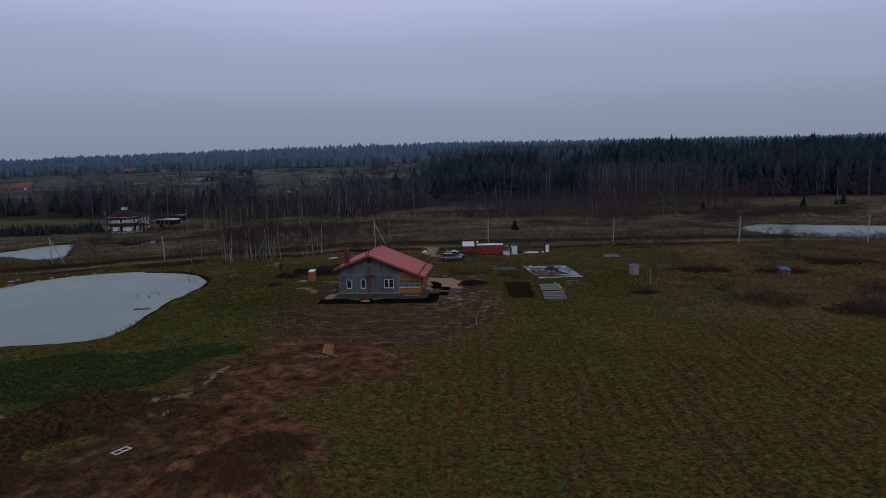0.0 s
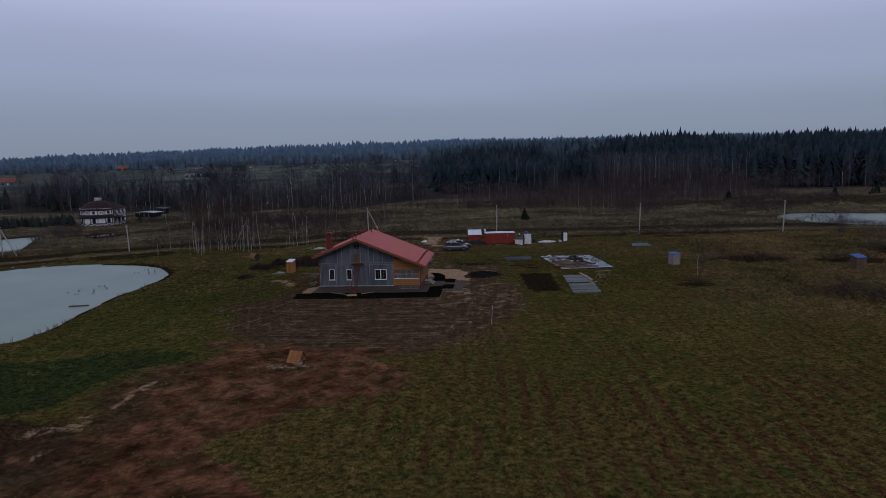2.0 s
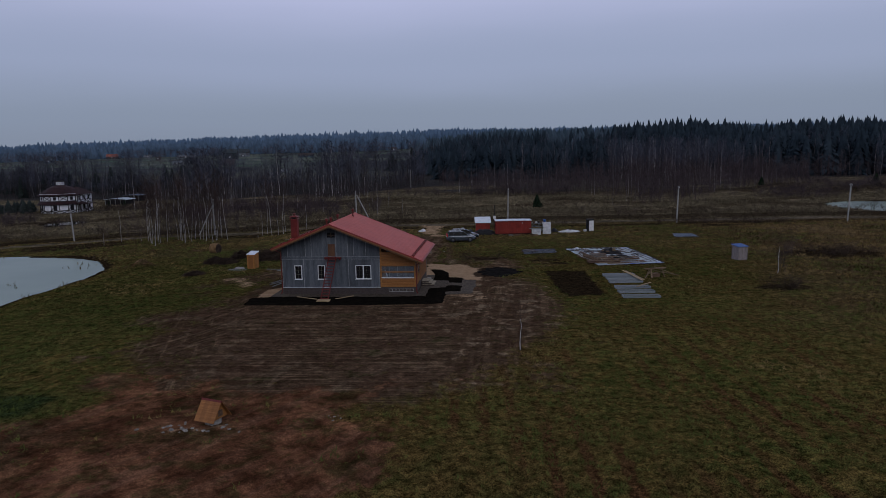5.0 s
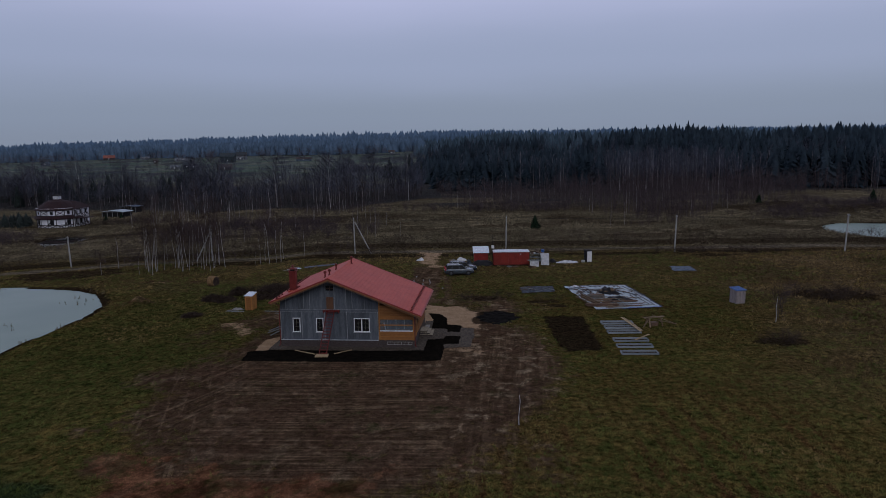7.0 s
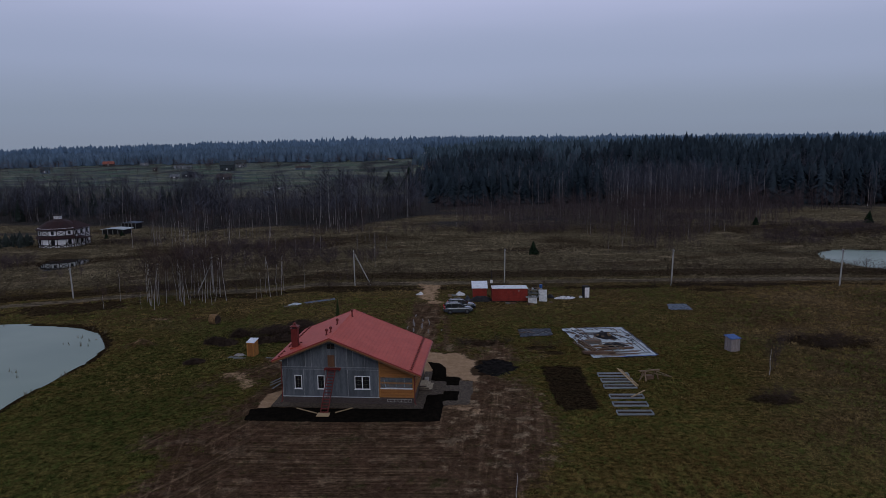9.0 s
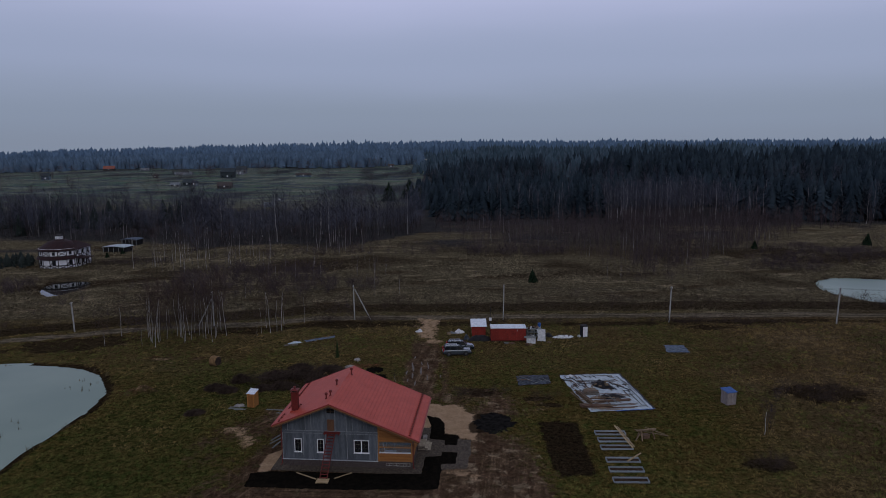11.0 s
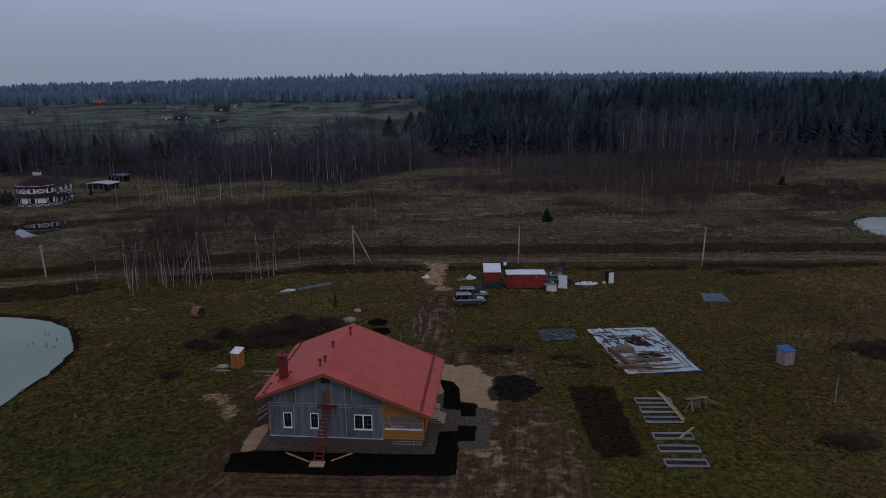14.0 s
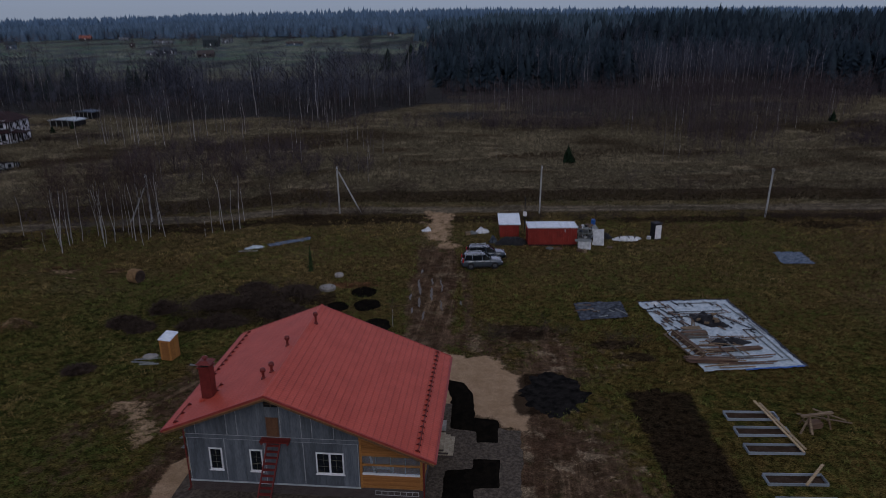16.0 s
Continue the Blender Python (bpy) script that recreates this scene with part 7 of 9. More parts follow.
NB = 16
R_BAY = 6.1
part("bay_wall", lathe(bmesh.new(), [(R_BAY, -0.8), (R_BAY, 6.3)], NB), M_plaster, manor)
for z in (0.05, 1.15, 2.95, 4.05, 5.6):
    for k in range(NB):
        a, b = ring_pts(R_BAY + 0.03, NB, z)[k], ring_pts(R_BAY + 0.03, NB, z)[(k + 1) % NB]
        if a.y < 3.5:
            bm = bmesh.new()
            beam(bm, a, b, 0.08, 0.22)
            part("timber", bm, M_timber_black, manor)
for k in range(NB):
    a, b = ring_pts(R_BAY + 0.04, NB, 0)[k], ring_pts(R_BAY + 0.04, NB, 0)[(k + 1) % NB]
    if a.y > 3.0:
        continue
    m = (a + b) / 2
    for z0, z1 in ((0.05, 2.95), (4.05, 5.7)):
        bm = bmesh.new()
        beam(bm, a + Vector((0, 0, z0)), a + Vector((0, 0, z1)), 0.17, 0.12, (0, 1, 0.01))
        part("timber", bm, M_timber_black, manor)
    for p, q in ((a, b), (b, a)):
        bm = bmesh.new()
        beam(bm, p + Vector((0, 0, 0.1)), q + Vector((0, 0, 1.1)), 0.10, 0.24)
        part("brace", bm, M_timber_black, manor)
        if k % 2:
            bm = bmesh.new()
            beam(bm, p + Vector((0, 0, 4.15)), q + Vector((0, 0, 5.55)), 0.10, 0.17)
            part("brace", bm, M_timber_black, manor)
        elif p is a:
            bm = bmesh.new()
            beam(bm, p + Vector((0, 0, 1.2)), (p + q) / 2 + Vector((0, 0, 2.7)), 0.10, 0.24)
            part("brace", bm, M_timber_black, manor)
    t = (b - a).normalized()
    nrm = Vector((m.x, m.y, 0)).normalized()
    rows = ((1.25, 2.8, 0.52),) if k % 2 == 0 else ()
    rows = rows + (((4.4, 5.4, 0.42),) if k % 2 == 0 else ())
    for z0, z1, w in rows:
        bm = bmesh.new()
        beam(bm, m - t * w + nrm * 0.02 + Vector((0, 0, (z0 + z1) / 2)), m + t * w + nrm * 0.02 + Vector((0, 0, (z0 + z1) / 2)), 0.06, z1 - z0)
        win = part("window", bm, M_pane_dark, manor)
        bm = bmesh.new()
        beam(bm, m + nrm * 0.06 + Vector((0, 0, z0)), m + nrm * 0.06 + Vector((0, 0, z1)), 0.07, 0.05)
        part("window_bar", bm, M_timber_black, win)
part("skirt_roof", lathe(bmesh.new(), [(R_BAY + 0.75, 3.05), (R_BAY + 0.77, 3.13), (R_BAY + 0.06, 3.95)], NB), M_manor_roof, manor)
part("main_roof", lathe(bmesh.new(), [(R_BAY + 0.55, 5.72), (R_BAY + 0.55, 5.85), (3.2, 8.2), (0.9, 8.9)], NB), M_manor_roof, manor, "maroon conical roof")
cup = part("cupola", boxes((-0.85, 0.85, -0.85, 0.85, 8.5, 9.9)), M_plaster, manor, "small white cupola")
part("cupola_roof", boxes((-1.15, 1.15, -1.15, 1.15, 9.9, 10.1), (-0.7, 0.7, -0.7, 0.7, 10.1, 10.3)), M_timber_black, cup)
for z in (8.8, 9.2):
    part("louver", boxes((-0.88, 0.88, -0.88, 0.88, z, z + 0.08)), M_timber_black, cup)
# wing to the side
part("wing_wall", boxes((2.0, 6.3, -2.2, 6.5, -0.8, 6.1)), M_plaster, manor)
for x in (4.3, 5.0, 5.7, 6.2):
    part("timber", boxes((x - 0.09, x + 0.09, -2.28, -2.2, 0.05, 6.0)), M_timber_black, manor)
for z in (0.05, 1.2, 2.75, 3.2, 4.2, 5.5):
    part("timber", boxes((3.9, 6.35, -2.27, -2.2, z - 0.08, z + 0.08)), M_timber_black, manor)
    part("timber", boxes((6.3, 6.37, -2.2, 6.5, z - 0.08, z + 0.08)), M_timber_black, manor)
for x0, z0 in ((4.42, 1.3), (5.12, 1.3), (4.42, 4.3), (5.12, 4.3)):
    part("window", boxes((x0, x0 + 0.5, -2.30, -2.24, z0, z0 + (1.4 if z0 < 2 else 1.1))), M_pane_dark, manor)
for x0, x1, z0, z1 in ((4.3, 5.0, 0.1, 1.15), (5.0, 4.3, 0.1, 1.15), (5.0, 5.7, 0.1, 1.15), (5.0, 5.7, 3.2, 4.15), (5.7, 6.2, 3.2, 4.15)):
    bm = bmesh.new()
    beam(bm, (x0, -2.26, z0), (x1, -2.26, z1), 0.10, 0.24)
    part("brace", bm, M_timber_black, manor)
for k in range(7):
    y = -2.1 + 1.42 * k
    part("timber", boxes((6.3, 6.385, y - 0.07, y + 0.07, 0.05, 5.9)), M_timber_black, manor)
    if k < 6:
        for z0, z1 in ((0.1, 1.15), (3.25, 4.15)):
            bm = bmesh.new()
            beam(bm, (6.34, y + (1.42 if k % 2 else 0), z0), (6.34, y + (0 if k % 2 else 1.42), z1), 0.10, 0.15)
            part("brace", bm, M_timber_black, manor)
        if k % 2 == 0:
            for z0, z1 in ((1.3, 2.65), (4.3, 5.4)):
                part("window", boxes((6.3, 6.36, y + 0.4, y + 1.05, z0, z1)), M_pane_dark, manor)
bm = bmesh.new()
a = [bm.verts.new(p) for p in ((1.0, -2.8, 5.9), (6.9, -2.8, 5.9), (6.9, 7.2, 5.9), (1.0, 7.2, 5.9))]
b = [bm.verts.new(p) for p in ((1.2, 2.2, 8.3), (4.6, 2.2, 8.1))]
for f in ((a[0], a[1], b[1], b[0]), (a[1], a[2], b[1]), (a[2], a[3], b[0], b[1]), (a[3], a[0], b[0]), (a[3], a[2], a[1], a[0])):
    bm.faces.new(f)
part("wing_roof", bm, M_manor_roof, manor)
for x in (7.6, 8.9):
    part("porch_post", boxes((x - 0.1, x + 0.1, -1.6, -1.4, -0.8, 2.9)), M_timber_black, manor)
part("porch_roof", boxes((6.4, 9.2, -1.9, 3.0, 2.85, 3.05)), M_manor_roof, manor)


def shelter(x, y, rz, w, d, h, mat, label):
    z = gz(x, y)
    o = thing("barn", (x, y, z), rz, label, "barn")
    # near-black block inside the barn, standing for its unlit interior
    part("body", boxes((-w / 2 + 0.2, w / 2 - 0.2, -d / 2 + 0.4, d / 2 - 0.2, -0.5, h - 0.3)), M_void_shade, o)
    for k in range(5):
        px = -w / 2 + 0.2 + (w - 0.4) * k / 4
        part("post", boxes((px - 0.1, px + 0.1, -d / 2 + 0.1, -d / 2 + 0.3, -0.5, h)), M_wood_grey, o)
    bm = bmesh.new()
    n = 10
    pts = [(-w / 2 - 0.3 + (w + 0.6) * k / n, h + 0.35 * math.sin(math.pi * k / n)) for k in range(n + 1)]
    prism(bm, pts + [(px, pz - 0.1) for px, pz in pts[::-1]], -d / 2 - 0.2, d / 2 + 0.2)
    part("roof", bm, mat, o)


shelter(-120.9, 286, -8, 8.3, 6.0, 1.9, M_tarp, "open barn with a pale curved metal roof")
shelter(-124.0, 304, -6, 6.2, 5.0, 2.3, M_tarp_blue, "low barn with a blue-grey roof")


def cottage(x, y, rz, w, d, h, wall, roof_mat, label):
    """A small gabled village house with windows and a door."""
    z = gz(x, y)
    o = thing("village_house", (x, y, z), rz, label, "house", "village houses")
    part("wall", boxes((-w / 2, w / 2, -d / 2, d / 2, -1.0, h)), wall, o)
    bm = bmesh.new()
    rh = 0.42 * d
    a = [bm.verts.new(p) for p in ((-w / 2 - 0.5, -d / 2 - 0.5, h - 0.2), (w / 2 + 0.5, -d / 2 - 0.5, h - 0.2), (w / 2 + 0.5, d / 2 + 0.5, h - 0.2), (-w / 2 - 0.5, d / 2 + 0.5, h - 0.2))]
    b = [bm.verts.new(p) for p in ((-w / 2 - 0.5, 0, h + rh), (w / 2 + 0.5, 0, h + rh))]
    for f in ((a[0], a[1], b[1], b[0]), (a[2], a[3], b[0], b[1]), (a[1], a[2], b[1]), (a[3], a[0], b[0]), (a[3], a[2], a[1], a[0])):
        bm.faces.new(f)
    part("roof", bm, roof_mat, o)
    for k in range(3):
        px = -w / 2 + w * (k + 0.5) / 3
        part("window", boxes((px - 0.5, px + 0.5, -d / 2 - 0.04, -d / 2 + 0.02, 0.9, 2.1)), M_glass if k != 1 else M_white, o)


# village whites dulled to blue-grey, with distance haze put into the paint
M_vpale = plain("hazed_white_render", (0.10, 0.115, 0.13), (0.155, 0.17, 0.185), 0.6, 0.9)
M_vorange = plain("dull_red_tile", (0.17, 0.060, 0.045), (0.22, 0.080, 0.060), 0.6, 0.9)
M_vbrown = plain("tarred_brown_board", (0.046, 0.038, 0.036), (0.066, 0.054, 0.050), 0.6, 0.9)
M_vdark = plain("dark_green_sheet", (0.026, 0.036, 0.042), (0.036, 0.048, 0.054), 0.6, 0.9)
M_vblue = plain("faded_blue_board", (0.075, 0.105, 0.140), (0.10, 0.135, 0.175), 0.6, 0.9)
VIL = [(-317, 502, 20, 9.5, 7, 3.2, M_vpale, M_vorange, "pale village house with a red roof"), (-327, 498, 20, 5.5, 4.5, 1.9, M_vpale, M_vorange, "small annex with a red roof"),
       (-199.3, 563.2, -10, 7.5, 6, 2.6, M_vdark, M_vdark, "dark wooden house in the village"), (-194.2, 562, -10, 3.4, 4, 2.4, M_vpale, M_tarp_dark, "small white shed beside the dark house"), (-204.5, 550.2, 4, 6.5, 4, 1.9, M_wood_grey, M_vpale, "low grey shed with a pale roof"),
       (-192.6, 637.6, 5, 12.5, 8, 5.2, M_vdark, M_vdark, "large dark green barn in the village"), (-199.4, 699.5, 5, 9.5, 8, 4.2, M_vpale, M_vdark, "white-gabled house with a dark roof"), (-194.1, 678.4, 5, 5.2, 3, 1.3, M_vpale, M_vpale, "small white greenhouse by the barn"),
       (-402.4, 850, 15, 12.5, 8, 2.6, M_vbrown, M_vorange, "house with a wide orange roof"), (-250.3, 685.3, 5, 16.5, 4, 1.6, M_vpale, M_vpale, "long white greenhouse in the village"), (-163.4, 538.1, 6, 10.5, 6, 2.2, M_vbrown, M_vbrown, "brown cottage with a wide roof"),
       (-103.2, 431.5, 12, 6.3, 3, 1.4, M_vpale, M_vpale, "small white greenhouse among trees"), (-103.0, 454.2, 12, 5.8, 3, 1.1, M_wood_grey, M_vpale, "low shed with a pale roof"), (-126.9, 640, 0, 14.0, 4, 1.8, M_vblue, M_vbrown, "long blue shed in the village"),
       (-191.8, 835.4, 0, 5.2, 5, 4.0, M_vbrown, M_vdark, "narrow brown house in the village"), (-125.8, 814.8, 0, 4.4, 4, 2.2, M_vpale, M_vpale, "small white hut at the hillside wood"), (-61.7, 786.1, 0, 6.4, 4, 2.2, M_vpale, M_vbrown, "low pale house at the hillside wood"), (-24, 812, 0, 8.5, 6, 4.2, M_vpale, M_wood_grey, "tall pale house at the wood's edge"),
       (-342.9, 812.3, 10, 9.2, 4, 1.6, M_vpale, M_vpale, "long pale greenhouse on the far slope"), (-258.8, 643.2, 0, 3.2, 3, 2.2, M_vbrown, M_vbrown, "brown garden shed in the village"), (-350, 632, 20, 7, 6, 3.5, M_vblue, M_vdark, "blue house in the village")]
for x, y, rz, w, d, h, *rest in VIL:
    cottage(x, y, rz, 0.93 * w, 0.93 * d, h, *rest)


# wet silver ruts of the drive
def puddle(x, y, L, w, seed):
    r = np.random.default_rng(seed)
    n = max(6, int(L / 0.22))
    s = np.linspace(0, 1, n)
    wd = 0.75 * w * np.sqrt(np.clip(4 * s * (1 - s), 0, 1)) * (0.6 + 0.7 * r.random(n)) + 0.01
    cx = x + 0.10 * np.cumsum(r.normal(0, 0.4, n)) - 0.03 * (s - 0.5) * L
    cy = y + (s - 0.5) * L
    bm = bmesh.new()
    rows = []
    for a, b_, c_ in zip(cx, cy, wd):
        rows.append([bm.verts.new((a + k * c_, b_, max(gz(a - c_, b_), gz(a + c_, b_), gz(a, b_)) + 0.012)) for k in (-1, 1)])
    for u, v in zip(rows, rows[1:]):
        bm.faces.new((u[0], u[1], v[1], v[0]))
    ob = part("puddle", bm, M_puddle, None, smooth=True)
    tagged(ob, "shallow rain puddle lying in a rut of the drive", "puddle", "puddles in the drive")


M_puddle = water_mat("muddy_puddle", (0.085, 0.075, 0.064), (0.12, 0.108, 0.094), 0.45, 0.15)
for k, (x, y, L, w) in enumerate(((-6.3, 147.6, 1.6, 0.13), (-6.2, 143.0, 4.6, 0.16), (-6.1, 138.8, 2.6, 0.14), (-5.1, 144.6, 2.0, 0.12), (-5.0, 141.0, 3.6, 0.17), (-7.1, 140.2, 1.8, 0.14), (-4.0, 143.4, 4.0, 0.10), (-3.9, 138.0, 2.6, 0.10), (-2.0, 138.6, 1.2, 0.12), (-5.7, 135.6, 2.2, 0.12), (-6.8, 136.8, 1.4, 0.12))):
    puddle(x, y, L, w, 60 + k)
rubble(-91, 146.5, 4.5, 2.6, 16, 0.25, 0.7, "pale stone on the pond's far bank", "stones on the far bank", 8)
rubble(-98, 140.0, 2.0, 3.5, 9, 0.25, 0.6, "pale stone on the pond's far bank", "stones on the far bank", 9)


# ---------------------------------------------------------------- trees and plants
def tri_blade(p, d, w, L, droop):
    """A tapering leaf-like blade of two triangles."""
    s = np.cross(d, (0, 0, 1.0))
    s = s / (np.linalg.norm(s) + 1e-9)
    m = p + d * L * 0.5 + np.array((0, 0, -droop * L * 0.3))
    e = p + d * L + np.array((0, 0, -droop * L))
    return [p, m - s * w, m + s * w, e], [(0, 1, 2), (1, 3, 2)]


def spruce_template(r, layers=13, per=8, h=1.0, width=0.20):
    """A spruce one metre high: a dark shaded core with short drooping boughs set all over it."""
    V, T = [], []
    lump = r.uniform(0.8, 1.2, 7)
    for f, g in ((0.03, 0.72), (0.30, 0.80), (0.62, 0.74)):
        for k in range(7):
            q = width * (1 - f) ** 0.78 * g * lump[k] * r.uniform(0.85, 1.15)
            V.append(np.array((q * math.cos(k * math.tau / 7), q * math.sin(k * math.tau / 7), f + r.normal(0, 0.015))))
    V.append(np.array((r.normal(0, 0.005), r.normal(0, 0.005), 1.0)))
    for k in range(7):
        m = (k + 1) % 7
        T += [(k, m, 7 + k), (m, 7 + m, 7 + k), (7 + k, 7 + m, 14 + k), (7 + m, 14 + m, 14 + k), (14 + k, 14 + m, 21)]
    n = int(layers * per * 0.7)
    for k in range(n):
        f = 1 - (1 - (k + r.random()) / n * 0.97) ** 0.7
        a = k * 2.399 + r.normal(0, 0.4)
        R = (width * (1 - f) ** 0.78 + 0.010) * lump[int(a / math.tau * 7) % 7]
        d = np.array((math.cos(a), math.sin(a), 0.05))
        L = R * (0.45 + 0.45 * r.random())
        vv, tt = tri_blade(d * R * 0.5 + np.array((0, 0, 0.05 + 0.93 * f + 0.25 * R)), d, L * 0.38, L, 0.85)
        b = len(V)
        V += vv
        T += [tuple(b + q for q in t) for t in tt]
    return np.array(V), np.array(T)


def stick(V, T, p, q, r0, r1, n=3):
    p, q = np.array(p, float), np.array(q, float)
    d = q - p
    d = d / (np.linalg.norm(d) + 1e-9)
    s = np.cross(d, (0.3, 0.9, 0.2))
    s /= np.linalg.norm(s) + 1e-9
    t = np.cross(d, s)
    b = len(V)
    for c, rr in ((p, r0), (q, r1)):
        for k in range(n):
            a = k * math.tau / n
            V.append(c + rr * (math.cos(a) * s + math.sin(a) * t))
    for k in range(n):
        k2 = (k + 1) % n
        T.append((b + k, b + k2, b + n + k2))
        T.append((b + k, b + n + k2, b + n + k))


def bare_template(r, limbs=16, twigs=7, spread=0.16, first=0.35, trunk_r=0.010, thick=1.0, sides=4):
    """A leafless tree one metre high; returns the stem and the crown."""
    V, T, C, D = [], [], [], []
    pts = [np.array((0, 0, -0.02))]
    lean = r.normal(0, 0.02, 2)
    for k in range(1, 7):
        f = k / 6
        pts.append(np.array((lean[0] * f + r.normal(0, 0.009), lean[1] * f + r.normal(0, 0.009), 0.97 * f)))
    cut = 4 if sides > 3 else 6
    for k in range(6):
        A, B = (V, T) if k < cut else (C, D)
        stick(A, B, pts[k], pts[k + 1], trunk_r * (1 - k / 6.6), trunk_r * (1 - (k + 1) / 6.6), sides)
    for k in range(limbs):
        f = first + (0.97 - first) * (k + r.random()) / limbs
        i = min(5, int(f * 6))
        p = pts[i] + (pts[i + 1] - pts[i]) * (f * 6 - i)
        a = r.random() * math.tau
        L = spread * (1.25 - f) * (0.7 + 0.6 * r.random()) * 1.5
        up = 0.9 + 0.5 * r.random()
        e = p + L * np.array((math.cos(a), math.sin(a), up))
        if sides > 3:
            stick(C, D, p, e, trunk_r * 0.30 * thick, trunk_r * 0.10 * thick)
        else:
            flat = np.array((-math.sin(a + r.normal(0, 0.6)), math.cos(a), r.normal(0, 0.3))) * trunk_r * 0.28 * thick
            b = len(C)
            C += [p - flat, p + flat, e]
            D.append((b, b + 1, b + 2))
        for j in range(twigs):
            g = 0.25 + 0.75 * r.random()
            s = p + (e - p) * g
            a2 = a + r.normal(0, 0.9)
            L2 = L * (0.35 + 0.4 * r.random())
            t = s + L2 * np.array((math.cos(a2), math.sin(a2), 0.55 + r.normal(0, 0.45)))
            w = trunk_r * 0.16 * thick
            side = np.array((-math.sin(a2 + r.random()), math.cos(a2 + r.random()), 0.3)) * w
            b = len(C)
            C += [s - side, s + side, t]
            D.append((b, b + 1, b + 2))
    return (np.array(V), np.array(T)), (np.array(C), np.array(D))


def scatter(templates, pos, heights, r, widths=None, tint=None):
    """Joins turned and scaled copies of templates into one array of points and triangles."""
    VV, TT, AA, base = [], [], [], 0
    pick = r.integers(0, len(templates), len(pos))
    ang = r.random(len(pos)) * math.tau
    tint = r.random(len(pos)) if tint is None else tint
    widths = np.ones(len(pos)) if widths is None else widths
    for k, (V, T) in enumerate(templates):
        sel = np.nonzero(pick == k)[0]
        if not len(sel):
            continue
        c, s = np.cos(ang[sel])[:, None], np.sin(ang[sel])[:, None]
        h, w = heights[sel][:, None], (heights * widths)[sel][:, None]
        X = (V[None, :, 0] * c - V[None, :, 1] * s) * w + pos[sel, 0][:, None]
        Y = (V[None, :, 0] * s + V[None, :, 1] * c) * w + pos[sel, 1][:, None]
        Z = V[None, :, 2] * h + pos[sel, 2][:, None]
        n = len(V)
        VV.append(np.stack([X, Y, Z], -1).reshape(-1, 3))
        TT.append((T[None] + (base + n * np.arange(len(sel)))[:, None, None]).reshape(-1, 3))
        AA.append(np.repeat(tint[sel], n))
        base += n * len(sel)
    return np.concatenate(VV), np.concatenate(TT), np.concatenate(AA)


def spots(r, n, inside, x0, x1, y0, y1, sink=0.1):
    X, Y = r.uniform(x0, x1, n), r.uniform(y0, y1, n)
    k = inside(X, Y)
    X, Y = X[k], Y[k]
    return np.stack([X, Y, ground_z(X, Y) - sink], 1)


def stuff(name, data, mat, label, category):
    V, T, A = data
    return tagged(np_mesh(name, V, T, mat, A), label, category, kind="stuff")


tr = np.random.default_rng(21)
SPR = [spruce_template(tr, 13, 8) for _ in range(5)]
SPR_LOW = [spruce_template(tr, 5, 6, width=0.19) for _ in range(6)]
SPR_FAR = [spruce_template(tr, 1, 3, width=0.24) for _ in range(8)]
BARE = [bare_template(tr, 30, 17, spread=0.14, first=0.32, trunk_r=0.0043, thick=0.95) for _ in range(6)]
BARE_LOW = [bare_template(tr, 17, 11, spread=0.15, first=0.20, trunk_r=0.0055, thick=1.7, sides=3) for _ in range(6)]
THIN = [bare_template(tr, 11, 7, spread=0.12, first=0.14, trunk_r=0.0062, thick=2.0, sides=3) for _ in range(6)]
LOW = [bare_template(tr, 15, 7, spread=0.6, first=0.03, trunk_r=0.03, thick=1.2, sides=3) for _ in range(4)]
BUSH = [bare_template(tr, 22, 7, spread=0.55, first=0.04, trunk_r=0.022, thick=1.1, sides=3) for _ in range(4)]

# spruce forest behind the meadow: two dark fronts with leafless birches between, then the canopy up the slope
edge = lambda X: 350 + 12 * np.sin(X / 47) + 7 * np.sin(X / 19)
left_of = lambda Y: -8 - 0.04 * (Y - 350)
gap = lambda X: sm(70, 84, X) * (1 - sm(136, 152, X))


def tree_h(P, lo, hi, scale):
    return tr.uniform(lo, hi, len(P)) * (0.80 + 0.45 * (0.5 + fbm(P[:, 0], P[:, 1], scale, 2))) + 1.5 * (tr.random(len(P)) > 0.95)


p = spots(tr, 1150, lambda X, Y: (Y > edge(X) + 62 * gap(X)) & (Y < edge(X) + 70) & (X > left_of(Y)) & (fbm(X, Y, 22, 2) > -0.28), -20, 380, 340, 440)
stuff("conifer_forest", scatter(SPR, p, tree_h(p, 13, 18, 34) * np.interp(p[:, 0], [-15, 10, 70, 150, 185], [0.72, 0.95, 1.02, 1.05, 1.15]), tr, tr.uniform(1.0, 1.75, len(p))), M_forest, "dense dark spruce forest behind the bare meadow", "forest")
p = spots(tr, 3300, lambda X, Y: (X > left_of(Y) + 12 * np.sin(Y / 40)) & (X < 0.72 * Y + 60) & (fbm(X, Y, 85, 2) + 0.5 * sm(90, 150, X) * sm(480, 530, Y) + 0.35 * sm(110, 60, X) > -0.04), -40, 560, 405, 640)
stuff("conifer_forest", scatter(SPR_LOW, p, tree_h(p, 12, 19, 60) * np.interp(p[:, 0] - left_of(p[:, 1]), [-10, 35], [0.62, 1.0]) * (1 + 0.32 * sm(90, 150, p[:, 0]) * sm(480, 530, p[:, 1])), tr, tr.uniform(1.1, 1.8, len(p))), M_forest, "spruce canopy rising up the slope", "forest")
